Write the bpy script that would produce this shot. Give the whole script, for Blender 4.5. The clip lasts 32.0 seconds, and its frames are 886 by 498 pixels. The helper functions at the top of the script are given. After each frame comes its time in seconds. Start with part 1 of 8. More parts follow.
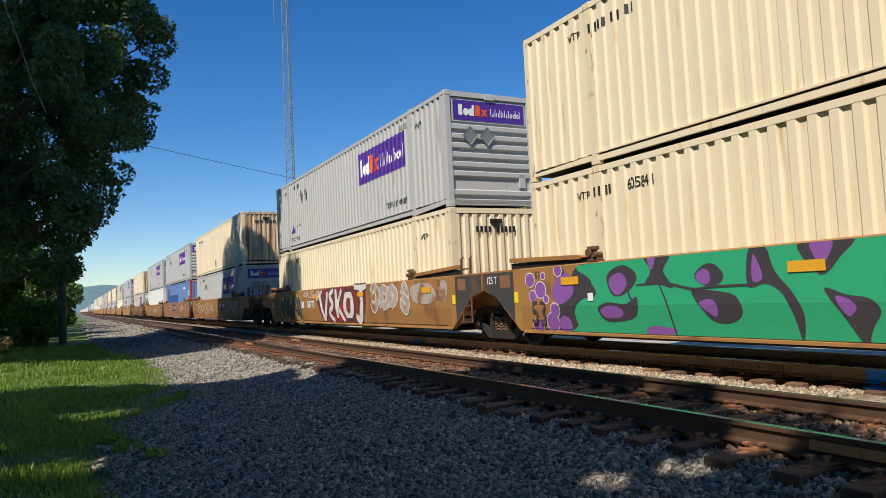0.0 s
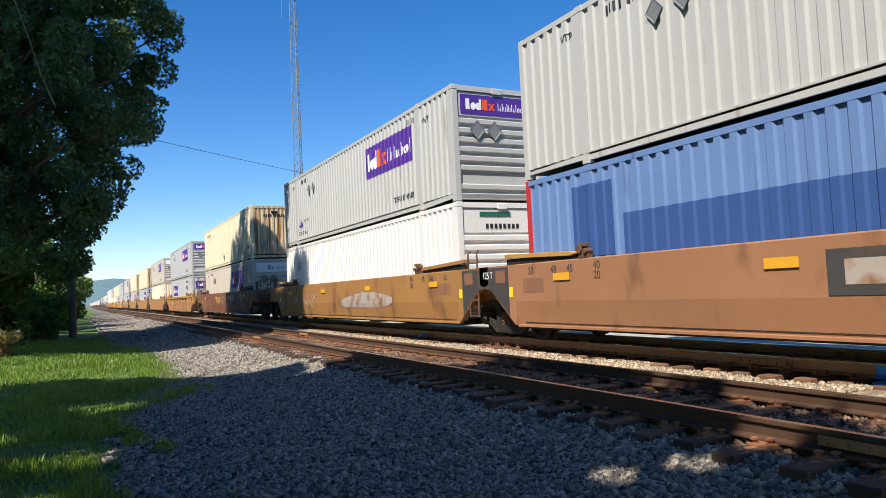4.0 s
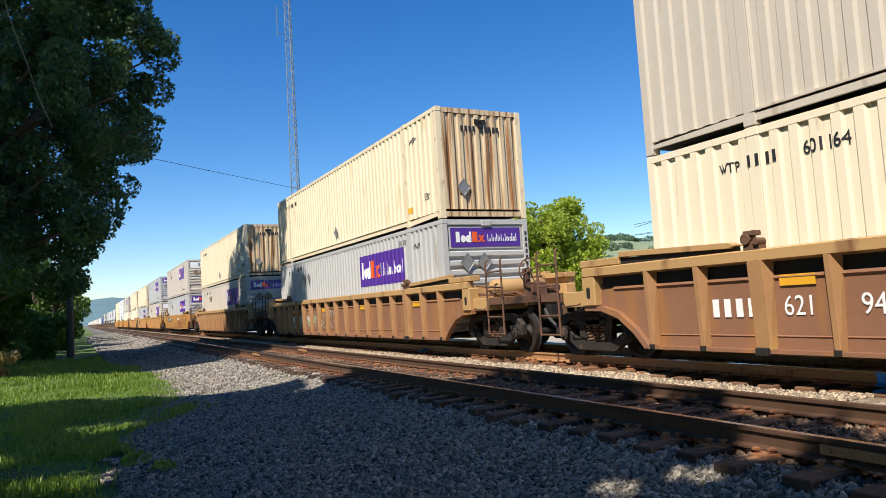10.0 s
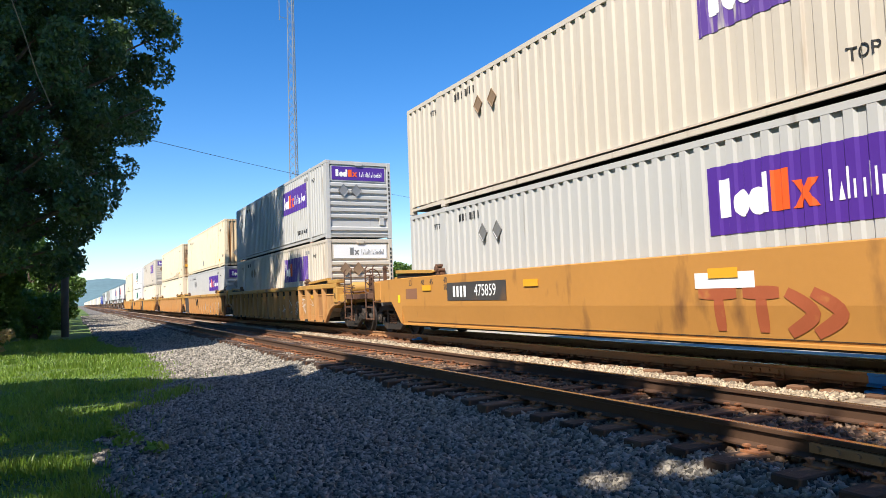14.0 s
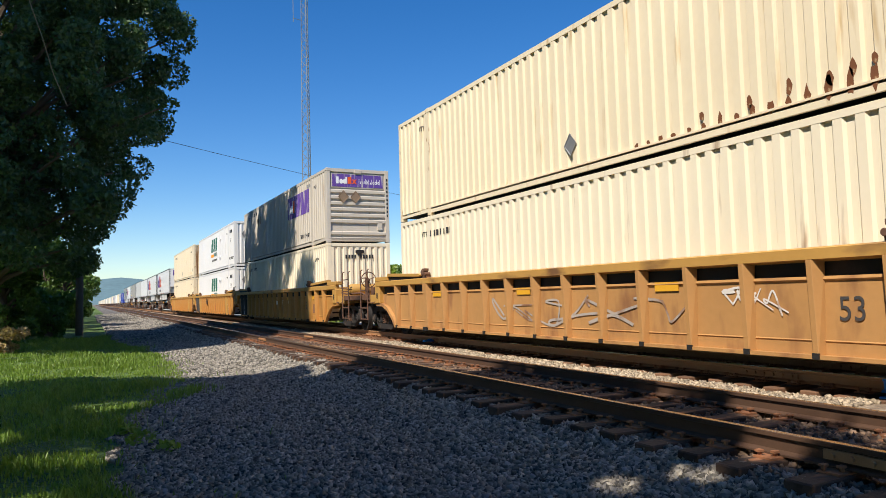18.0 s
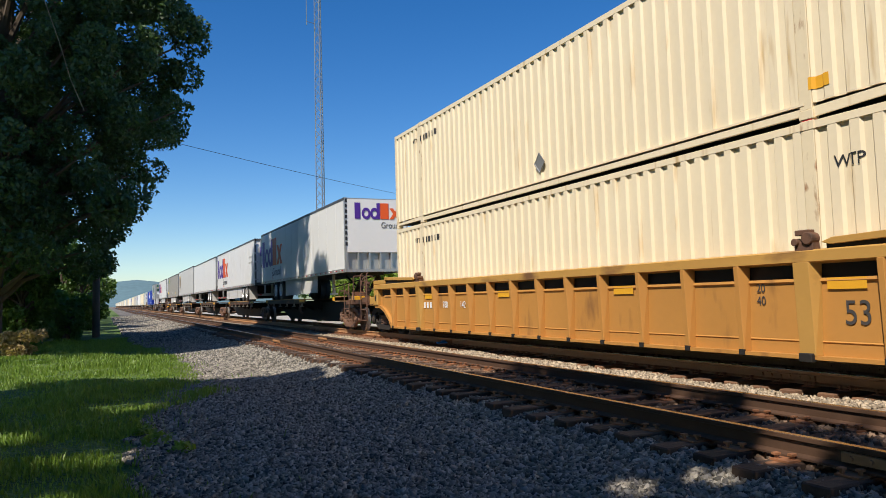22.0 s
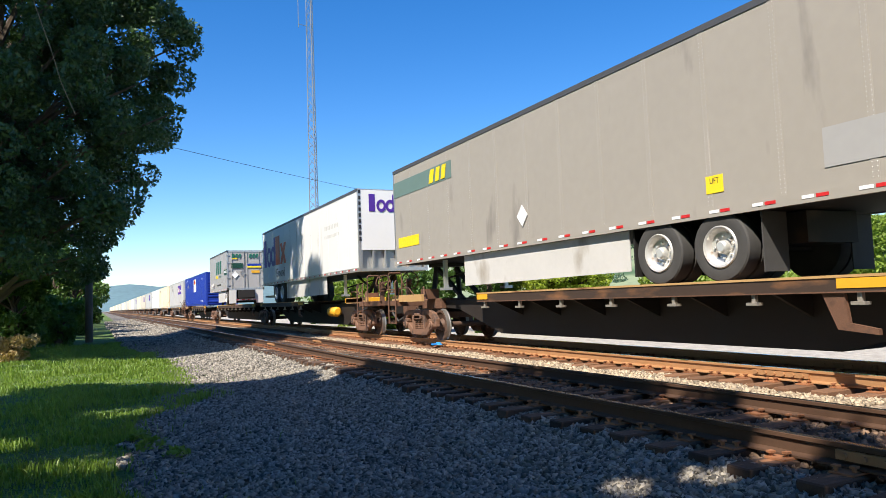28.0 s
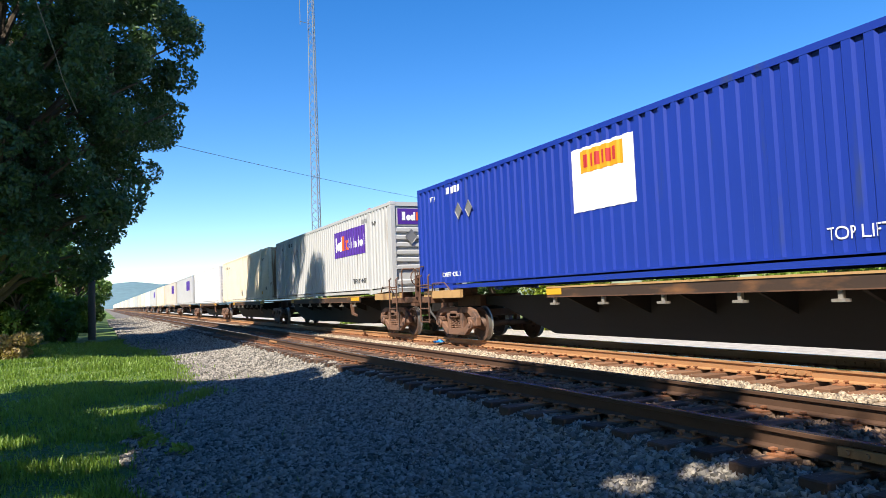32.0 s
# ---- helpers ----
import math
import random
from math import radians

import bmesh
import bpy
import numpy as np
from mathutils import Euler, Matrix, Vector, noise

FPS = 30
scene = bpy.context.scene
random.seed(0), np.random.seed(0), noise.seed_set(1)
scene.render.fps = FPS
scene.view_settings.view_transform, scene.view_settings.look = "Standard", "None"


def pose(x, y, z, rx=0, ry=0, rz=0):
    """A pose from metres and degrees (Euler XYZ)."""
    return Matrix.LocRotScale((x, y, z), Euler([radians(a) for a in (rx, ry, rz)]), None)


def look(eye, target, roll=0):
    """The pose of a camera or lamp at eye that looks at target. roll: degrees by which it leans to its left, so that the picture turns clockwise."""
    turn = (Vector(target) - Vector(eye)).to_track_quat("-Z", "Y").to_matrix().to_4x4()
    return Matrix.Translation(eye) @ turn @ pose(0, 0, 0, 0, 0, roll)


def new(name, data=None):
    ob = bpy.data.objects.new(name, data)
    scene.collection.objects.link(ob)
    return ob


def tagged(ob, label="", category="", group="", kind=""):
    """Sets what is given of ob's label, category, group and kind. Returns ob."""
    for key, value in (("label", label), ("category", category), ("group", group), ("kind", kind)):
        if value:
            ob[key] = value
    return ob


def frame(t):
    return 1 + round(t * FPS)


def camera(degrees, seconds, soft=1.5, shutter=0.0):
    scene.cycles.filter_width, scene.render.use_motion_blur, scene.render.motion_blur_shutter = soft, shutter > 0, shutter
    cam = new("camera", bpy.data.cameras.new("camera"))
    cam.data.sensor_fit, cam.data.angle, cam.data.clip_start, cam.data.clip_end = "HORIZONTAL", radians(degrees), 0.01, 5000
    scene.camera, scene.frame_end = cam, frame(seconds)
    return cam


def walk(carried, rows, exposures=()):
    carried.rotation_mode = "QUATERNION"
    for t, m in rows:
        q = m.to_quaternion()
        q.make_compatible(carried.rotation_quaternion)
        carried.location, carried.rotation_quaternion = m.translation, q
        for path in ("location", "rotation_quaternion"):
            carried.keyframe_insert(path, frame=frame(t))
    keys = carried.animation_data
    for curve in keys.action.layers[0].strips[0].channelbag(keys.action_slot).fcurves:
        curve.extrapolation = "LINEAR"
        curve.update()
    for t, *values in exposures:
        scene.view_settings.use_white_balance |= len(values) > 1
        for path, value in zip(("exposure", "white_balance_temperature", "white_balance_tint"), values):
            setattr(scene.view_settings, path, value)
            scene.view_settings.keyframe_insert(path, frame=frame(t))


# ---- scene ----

# World: z = 0 is the rail top, y runs along the tracks, x across them towards the train.
EYE = Vector((0.0, 0.0, 1.164))
cam = camera(64.72, 32.0, soft=0.45)
# seconds, heading to the right of the track, tilt up, roll, in degrees
TURNS = [
    (0, 27.93, 3.72, -2.79), (0.5, 27.93, 3.58, -2.80), (1, 27.82, 3.55, -2.72), (1.5, 27.78, 3.41, -2.75), (2, 27.59, 3.36, -2.75),
    (2.5, 27.48, 3.36, -2.74), (3, 27.41, 3.31, -2.78), (3.5, 27.35, 3.29, -2.75), (5.5, 27.27, 3.30, -2.47), (6, 27.41, 3.35, -2.53),
    (6.5, 27.38, 3.44, -2.48), (7, 27.38, 3.54, -2.44), (7.5, 27.53, 3.65, -2.58), (8, 27.79, 3.75, -2.73), (8.5, 27.77, 3.79, -2.93),
    (9, 27.67, 3.70, -3.03), (9.5, 27.47, 3.96, -2.75), (10, 27.53, 4.42, -3.54), (10.5, 28.28, 4.47, -2.90), (11, 29.12, 3.17, -2.52),
    (11.5, 29.17, 2.91, -2.34), (12, 28.91, 2.93, -2.35), (12.5, 28.13, 3.19, -2.11), (13, 27.89, 3.30, -2.07), (13.5, 27.83, 3.41, -2.30),
    (14, 27.73, 3.57, -2.03), (14.5, 27.61, 3.64, -2.05), (16.5, 27.42, 3.68, -2.02), (17, 27.38, 3.61, -1.94), (17.5, 27.22, 3.65, -1.70),
    (18, 26.78, 3.73, -1.59), (18.5, 26.49, 3.71, -1.79), (19, 26.10, 3.69, -1.90), (19.5, 25.90, 3.80, -1.77), (20, 25.79, 3.85, -2.02),
    (20.5, 25.78, 3.86, -1.92), (21, 25.70, 3.87, -1.80), (21.5, 25.73, 3.88, -1.76), (22, 25.70, 3.91, -1.67), (22.5, 25.90, 3.85, -1.65),
    (23, 26.19, 3.83, -1.63), (23.5, 26.29, 3.87, -1.91), (24, 26.32, 3.88, -1.98), (24.5, 26.43, 3.96, -2.03), (25, 26.48, 4.05, -2.03),
    (25.5, 26.48, 4.02, -2.14), (27.5, 26.27, 3.92, -2.07), (28, 26.20, 4.02, -2.19), (28.5, 26.23, 4.02, -2.18), (29, 26.22, 4.07, -2.06),
    (29.5, 26.23, 4.04, -2.11), (30, 26.22, 4.00, -1.98), (30.5, 26.26, 3.97, -2.10), (31, 26.21, 3.99, -2.26), (31.5, 26.11, 3.88, -2.42),
    (32, 26.03, 3.81, -2.23)]


def aim(yaw, tilt, roll):
    yaw, tilt = radians(yaw), radians(tilt)
    way = Vector((math.sin(yaw) * math.cos(tilt), math.cos(yaw) * math.cos(tilt), math.sin(tilt)))
    return look(EYE, EYE + way, roll)


EXPOSURES = [(0, 0.25), (1, 0.25), (2, 0.6), (3, 0.6), (6, 0.7), (7, 0.65), (8, 0.7), (9, 0.8), (10, 0.55), (11, 0.55), (12, 0.55), (13, 0.55), (14, 0.85), (17, 0.5), (18, 0.45), (19, 0.35), (20, 0.2), (21, 0.3), (22, 0.3), (23, 0.2), (24, 0.45), (25, 0.4), (28, 0.9), (29, 0.85), (30, 0.62), (31, 0.95), (32, 1.0)]
walk(cam, [(t, aim(a, b, c)) for t, a, b, c in TURNS], EXPOSURES)

# ---- light: a high afternoon sun from behind the camera's left shoulder ----
SUN_ELEV, SUN_WAY = radians(50), radians(35)      # SUN_WAY: heading of the light from +x towards +y
sun_dir = Vector((math.cos(SUN_ELEV) * math.cos(SUN_WAY), math.cos(SUN_ELEV) * math.sin(SUN_WAY), -math.sin(SUN_ELEV)))
world = bpy.data.worlds.new("world")
scene.world = world
world.use_nodes = True
wn, wl = world.node_tree.nodes, world.node_tree.links
sky = wn.new("ShaderNodeTexSky")
sky.sky_type, sky.sun_disc = "NISHITA", False
sky.sun_elevation, sky.sun_rotation = SUN_ELEV, math.atan2(-sun_dir.x, -sun_dir.y)
sky.altitude, sky.air_density, sky.dust_density, sky.ozone_density = 100, 1.0, 0.15, 4.0
hue = wn.new("ShaderNodeHueSaturation")
hue.inputs["Saturation"].default_value = 1.34
hue.inputs["Hue"].default_value = 0.507
wl.new(sky.outputs[0], hue.inputs["Color"])
wl.new(hue.outputs[0], wn["Background"].inputs[0])
wn["Background"].inputs[1].default_value = 0.104
lamp = bpy.data.lights.new("sun", "SUN")
lamp.energy, lamp.angle, lamp.color = 4.8, radians(0.55), (1.0, 0.93, 0.82)
sun = new("sun", lamp)
sun.matrix_world = look(Vector((0, 0, 60)) - sun_dir * 10, Vector((0, 0, 60)))

# ---- materials ----
def mat(name, col, rough=0.6, metal=0.0, var=0.15, scale=3.0, grain=0.06, bump=0.0, bump_scale=40.0, stain=None, amount=0.0, streak=(1, 1, 1),
        stain_scale=1.2, island=0.0, rand=0.0, trans=0.0):
    """Base colour with broad and fine variation; stain: a second colour in blotches or, by streak, in runs; island/rand: change from piece to piece."""
    m = bpy.data.materials.new(name)
    m.use_nodes = True
    n, l = m.node_tree.nodes, m.node_tree.links
    b = n["Principled BSDF"]
    co = n.new("ShaderNodeTexCoord")

    def noise_at(sc, detail, stretch=None):
        t = n.new("ShaderNodeTexNoise")
        t.inputs["Scale"].default_value, t.inputs["Detail"].default_value = sc, detail
        src = co.outputs["Object"]
        if stretch:
            mp = n.new("ShaderNodeMapping")
            mp.inputs["Scale"].default_value = stretch
            l.new(src, mp.inputs[0])
            src = mp.outputs[0]
        l.new(src, t.inputs["Vector"])
        return t.outputs[0]

    def math_node(op, *values):
        t = n.new("ShaderNodeMath")
        t.operation = op
        for i, v in enumerate(values):
            if isinstance(v, (int, float)):
                t.inputs[i].default_value = v
            else:
                l.new(v, t.inputs[i])
        return t.outputs[0]

    broad = math_node("MULTIPLY_ADD", noise_at(scale, 3), 2 * var, 1 - var)
    fine = math_node("MULTIPLY_ADD", noise_at(scale * 14, 4), 2 * grain, 1 - grain)
    f = math_node("MULTIPLY", broad, fine)
    if island or rand:
        src = n.new("ShaderNodeNewGeometry").outputs["Random Per Island"] if island else n.new("ShaderNodeObjectInfo").outputs["Random"]
        k = math_node("MULTIPLY_ADD", src, 2 * max(island, rand), 1 - max(island, rand))
        f = math_node("MULTIPLY", f, k)
    hsv = n.new("ShaderNodeHueSaturation")
    hsv.inputs["Color"].default_value = (*col, 1)
    l.new(f, hsv.inputs["Value"])
    out = hsv.outputs[0]
    if stain:
        mask = noise_at(stain_scale, 5, streak)
        ramp = n.new("ShaderNodeMapRange")
        ramp.inputs[1].default_value, ramp.inputs[2].default_value = 0.66 - 0.3 * amount, 0.8 - 0.3 * amount
        l.new(mask, ramp.inputs[0])
        mix = n.new("ShaderNodeMix")
        mix.data_type = "RGBA"
        l.new(ramp.outputs[0], mix.inputs[0])
        l.new(out, mix.inputs[6])
        mix.inputs[7].default_value = (*stain, 1)
        out = mix.outputs[2]
    l.new(out, b.inputs["Base Color"])
    b.inputs["Roughness"].default_value, b.inputs["Metallic"].default_value = rough, metal
    if trans:
        b.inputs["Transmission Weight"].default_value = trans
    if bump:
        bn = n.new("ShaderNodeBump")
        bn.inputs["Strength"].default_value, bn.inputs["Distance"].default_value = bump, 0.02
        l.new(noise_at(bump_scale, 4), bn.inputs["Height"])
        l.new(bn.outputs[0], b.inputs["Normal"])
    return m


M = {}
M["cream"] = mat("cream_paint", (0.78, 0.66, 0.46), 0.5, var=0.08, scale=0.6, grain=0.04, stain=(0.55, 0.38, 0.18), amount=0.16, streak=(3, 3, 0.35), stain_scale=1.5)
M["cream_pale"] = mat("pale_cream_paint", (0.80, 0.70, 0.52), 0.5, var=0.05, scale=0.6, grain=0.03, stain=(0.25, 0.13, 0.06), amount=0.05, streak=(3, 3, 0.35))
M["cream_rusty"] = mat("rust_streaked_cream_paint", (0.62, 0.48, 0.30), 0.6, var=0.1, scale=0.9, grain=0.05, stain=(0.25, 0.11, 0.035), amount=0.6, streak=(6, 1, 0.2), stain_scale=1.6)
M["grey"] = mat("light_grey_paint", (0.46, 0.455, 0.44), 0.5, var=0.05, scale=0.5, grain=0.03, stain=(0.2, 0.15, 0.1), amount=0.04, streak=(3, 3, 0.3))
M["grey_warm"] = mat("weathered_grey_paint", (0.54, 0.48, 0.40), 0.6, var=0.09, scale=0.5, grain=0.04, stain=(0.30, 0.22, 0.15), amount=0.1, streak=(3, 3, 0.3), stain_scale=1.2)
M["white"] = mat("white_paint", (0.74, 0.725, 0.70), 0.45, var=0.04, scale=0.5, grain=0.02, stain=(0.5, 0.46, 0.4), amount=0.0, streak=(3, 3, 0.3))
M["blue"] = mat("royal_blue_paint", (0.010, 0.036, 0.30), 0.45, var=0.08, scale=0.6, grain=0.04, stain=(0.03, 0.05, 0.16), amount=0.1, streak=(3, 3, 0.4))
M["blue_faded"] = mat("faded_blue_paint", (0.13, 0.22, 0.44), 0.55, var=0.1, scale=0.6, grain=0.05, stain=(0.05, 0.08, 0.2), amount=0.1, streak=(3, 3, 0.4))
M["blue_dark"] = mat("dark_blue_patch", (0.035, 0.085, 0.26), 0.5, var=0.05)
M["well_amber"] = mat("amber_well_paint", (0.44, 0.225, 0.075), 0.65, var=0.16, scale=0.6, grain=0.09, bump=0.05, stain=(0.26, 0.115, 0.045), amount=0.36, streak=(1.4, 1.4, 0.5), stain_scale=1.3)
M["well_rib"] = mat("worn_rib_paint", (0.36, 0.19, 0.08), 0.65, var=0.2, scale=1.5, grain=0.09, bump=0.05, stain=(0.50, 0.30, 0.09), amount=0.4, streak=(1.4, 1.4, 0.3), stain_scale=2.2)
M["cream_edge"] = mat("rust_speckled_cream_paint", (0.74, 0.62, 0.42), 0.55, var=0.08, scale=1, grain=0.05, stain=(0.30, 0.13, 0.045), amount=0.3, streak=(2, 2, 0.7), stain_scale=4)
M["placard_tan"] = mat("rusty_placard", (0.27, 0.18, 0.11), 0.6, 0.2, var=0.2, scale=5)
M["red"] = mat("red_paint", (0.45, 0.03, 0.03), 0.5, var=0.1)
M["purple"] = mat("purple_vinyl", (0.075, 0.022, 0.26), 0.45, var=0.05, scale=1)
M["purple_worn"] = mat("worn_purple_vinyl", (0.11, 0.05, 0.28), 0.55, var=0.1, scale=1, stain=(0.5, 0.46, 0.42), amount=0.4, streak=(7, 0.7, 1), stain_scale=1.2)
M["orange"] = mat("orange_vinyl", (0.75, 0.10, 0.015), 0.45, var=0.04)
M["black"] = mat("black_paint", (0.02, 0.02, 0.022), 0.5, var=0.1)
M["green_logo"] = mat("green_vinyl", (0.015, 0.13, 0.085), 0.45, var=0.04)
M["yellow"] = mat("yellow_paint", (0.72, 0.36, 0.02), 0.5, var=0.08)
M["vinyl_white"] = mat("white_vinyl", (0.8, 0.8, 0.8), 0.4, var=0.04)
M["brown_logo"] = mat("brown_vinyl", (0.07, 0.03, 0.012), 0.45, var=0.04)
M["gold"] = mat("gold_vinyl", (0.62, 0.34, 0.03), 0.45, var=0.04)
M["placard"] = mat("grey_placard", (0.27, 0.265, 0.26), 0.45, 0.4, var=0.15, scale=4)
M["well_brown"] = mat("brown_well_paint", (0.34, 0.165, 0.05), 0.65, var=0.16, scale=0.6, grain=0.09, bump=0.06, stain=(0.19, 0.085, 0.035), amount=0.34, streak=(1.4, 1, 0.5), stain_scale=1.3)
M["well_orange"] = mat("orange_well_paint", (0.45, 0.27, 0.11), 0.6, var=0.12, scale=0.6, grain=0.06, bump=0.05, stain=(0.16, 0.07, 0.03), amount=0.34, streak=(1.4, 1.4, 0.5), stain_scale=1.3)
M["well_gold"] = mat("dull_gold_chord_paint", (0.47, 0.255, 0.06), 0.6, var=0.12, scale=0.6, grain=0.06, bump=0.05, stain=(0.17, 0.08, 0.03), amount=0.3, streak=(1.4, 0.6, 1.4), stain_scale=1.3)
M["well_tan"] = mat("tan_brown_panel_paint", (0.33, 0.155, 0.075), 0.65, var=0.14, scale=0.6, grain=0.07, bump=0.05, stain=(0.18, 0.08, 0.04), amount=0.3, streak=(1.4, 1.4, 0.5), stain_scale=1.3)
M["well_yellow"] = mat("yellow_well_paint", (0.46, 0.215, 0.048), 0.6, var=0.1, scale=0.6, grain=0.05, bump=0.04, stain=(0.2, 0.09, 0.03), amount=0.22, streak=(1.4, 1.4, 0.5), stain_scale=1.3)
M["well_rust"] = mat("rusty_panel_paint", (0.235, 0.11, 0.06), 0.7, var=0.22, scale=0.7, grain=0.1, bump=0.06, stain=(0.3, 0.135, 0.045), amount=0.48, streak=(2, 2, 0.4), stain_scale=1.2)
M["steel_rust"] = mat("rusty_steel", (0.15, 0.075, 0.045), 0.75, 0.2, var=0.2, scale=3, grain=0.12, bump=0.12, stain=(0.06, 0.035, 0.025), amount=0.45, stain_scale=3)
# grimy black steel, and the black of the shade strip under well chords
M["steel_dark"] = mat("grimy_steel_and_shade_black", (0.014, 0.012, 0.011), 0.75, 0.1, var=0.25, scale=2, grain=0.12, bump=0.08, stain=(0.06, 0.036, 0.024), amount=0.2)
M["wheel"] = mat("wheel_steel", (0.11, 0.062, 0.042), 0.7, 0.2, var=0.25, scale=4, grain=0.12, stain=(0.03, 0.022, 0.018), amount=0.35, stain_scale=3)
# wheels under wells: grime, with the deck's shade put into the colour
M["wheel_grime_shade"] = mat("grimy_shaded_wheel_steel", (0.022, 0.017, 0.014), 0.7, 0.2, var=0.25, scale=4, stain=(0.08, 0.05, 0.035), amount=0.2, stain_scale=3)
M["tread"] = mat("worn_bright_tread", (0.36, 0.33, 0.30), 0.45, 0.8, var=0.15)
M["rubber"] = mat("tyre_rubber", (0.055, 0.052, 0.049), 0.85, var=0.2, scale=6)
M["alu"] = mat("dull_aluminium", (0.55, 0.54, 0.52), 0.4, 0.7, var=0.1, scale=2)
M["rail_rust"] = mat("rail_rust", (0.40, 0.205, 0.09), 0.75, 0.2, var=0.15, scale=3, grain=0.1, bump=0.1)
# near track's rusty rail with tree shade put into a darker colour
M["rail_dark"] = mat("shaded_rail_steel", (0.085, 0.042, 0.022), 0.85, 0.1, var=0.2, scale=3, grain=0.12, bump=0.1)
M["rail_head"] = mat("rail_head", (0.5, 0.47, 0.45), 0.2, 0.95, var=0.15, scale=2)
# tie brown lowered so that part of the trees' shade is in it
M["tie"] = mat("creosoted_shaded_tie", (0.058, 0.033, 0.021), 0.9, var=0.3, scale=4, grain=0.2, bump=0.4, bump_scale=25, stain=(0.32, 0.14, 0.06), amount=0.45, streak=(1, 3, 1), stain_scale=2.5, rand=0.45)
M["tie_worn"] = mat("worn_dusty_tie", (0.17, 0.085, 0.045), 0.9, var=0.3, scale=4, grain=0.2, bump=0.4, bump_scale=25, stain=(0.12, 0.07, 0.045), amount=0.4, streak=(1, 3, 1), stain_scale=2.5, rand=0.35)
M["bogie_rust"] = mat("rusty_cast_steel", (0.20, 0.105, 0.065), 0.75, 0.1, var=0.25, scale=3, grain=0.15, bump=0.15, stain=(0.07, 0.045, 0.035), amount=0.4, stain_scale=4)
# bogies under wells: grimy, and darkened to stand for the deck's shade
M["bogie_grime_shade"] = mat("grimy_shaded_cast_steel", (0.024, 0.019, 0.016), 0.8, 0.1, var=0.25, scale=3, grain=0.15, bump=0.15, stain=(0.11, 0.07, 0.045), amount=0.2, stain_scale=4)
M["rim"] = mat("dull_bright_rim", (0.66, 0.64, 0.60), 0.35, 0.45, var=0.08, scale=5, stain=(0.28, 0.15, 0.07), amount=0.25, stain_scale=5)
M["stone"] = mat("crushed_stone", (0.22, 0.196, 0.162), 0.85, var=0.1, scale=2, grain=0.25, island=0.8)
M["stone_pale"] = mat("pale_stone_chips", (0.27, 0.24, 0.19), 0.85, var=0.1, scale=2, grain=0.2, island=0.45)
M["stone_brown"] = mat("rusty_ballast_stone", (0.19, 0.12, 0.075), 0.9, var=0.1, scale=2, grain=0.12, island=0.55)
M["stone_warm"] = mat("pale_ballast_stone", (0.37, 0.29, 0.20), 0.9, var=0.1, scale=2, grain=0.12, island=0.5)
M["wood_pole"] = mat("weathered_pole_wood", (0.13, 0.095, 0.07), 0.9, var=0.2, scale=2, grain=0.15, bump=0.2)
M["galv"] = mat("galvanised_steel", (0.19, 0.205, 0.225), 0.6, 0.0, var=0.1)
M["bark"] = mat("bark", (0.09, 0.065, 0.045), 0.95, var=0.3, scale=6, grain=0.2, bump=0.6, bump_scale=14)
M["galv_worn"] = mat("worn_galvanised_steel", (0.36, 0.32, 0.27), 0.55, 0.5, var=0.2, scale=4, stain=(0.2, 0.1, 0.05), amount=0.35, stain_scale=6)
# grimy brown, with the shade under the decks put into its colour
M["spine"] = mat("grimy_shaded_spine", (0.02, 0.014, 0.011), 0.7, 0.1, var=0.3, scale=0.8, grain=0.12, stain=(0.02, 0.016, 0.014), amount=0.4, streak=(1, 1, 0.6))
M["deck_edge"] = mat("worn_black_edge", (0.05, 0.03, 0.02), 0.65, var=0.25, scale=1.2, grain=0.12, stain=(0.22, 0.10, 0.04), amount=0.4, streak=(1, 0.6, 2), stain_scale=1.4)
M["tag_green"] = mat("green_spray_paint", (0.03, 0.36, 0.17), 0.5, var=0.07, scale=1.0)
M["tag_purple"] = mat("purple_spray_paint", (0.24, 0.09, 0.34), 0.5, var=0.1, scale=1.5)
M["tag_dark"] = mat("dark_spray_paint", (0.05, 0.042, 0.05), 0.55, var=0.15, scale=1.5)
M["tag_white"] = mat("white_spray_paint", (0.68, 0.63, 0.58), 0.6, var=0.15, scale=3, stain=(0.36, 0.2, 0.1), amount=0.3, stain_scale=4)
M["tag_grey"] = mat("grey_spray_paint", (0.40, 0.34, 0.29), 0.6, var=0.15, scale=2, stain=(0.26, 0.13, 0.07), amount=0.5, stain_scale=2.5)
M["tag_red"] = mat("maroon_spray_paint", (0.20, 0.035, 0.035), 0.55, var=0.15, scale=2)
M["stencil_black"] = mat("dark_stencil_panel", (0.055, 0.05, 0.048), 0.6, var=0.15, scale=2, stain=(0.12, 0.07, 0.04), amount=0.3)
M["blue_scrap"] = mat("blue_marking_paint", (0.02, 0.25, 0.70), 0.55, var=0.2, scale=6)

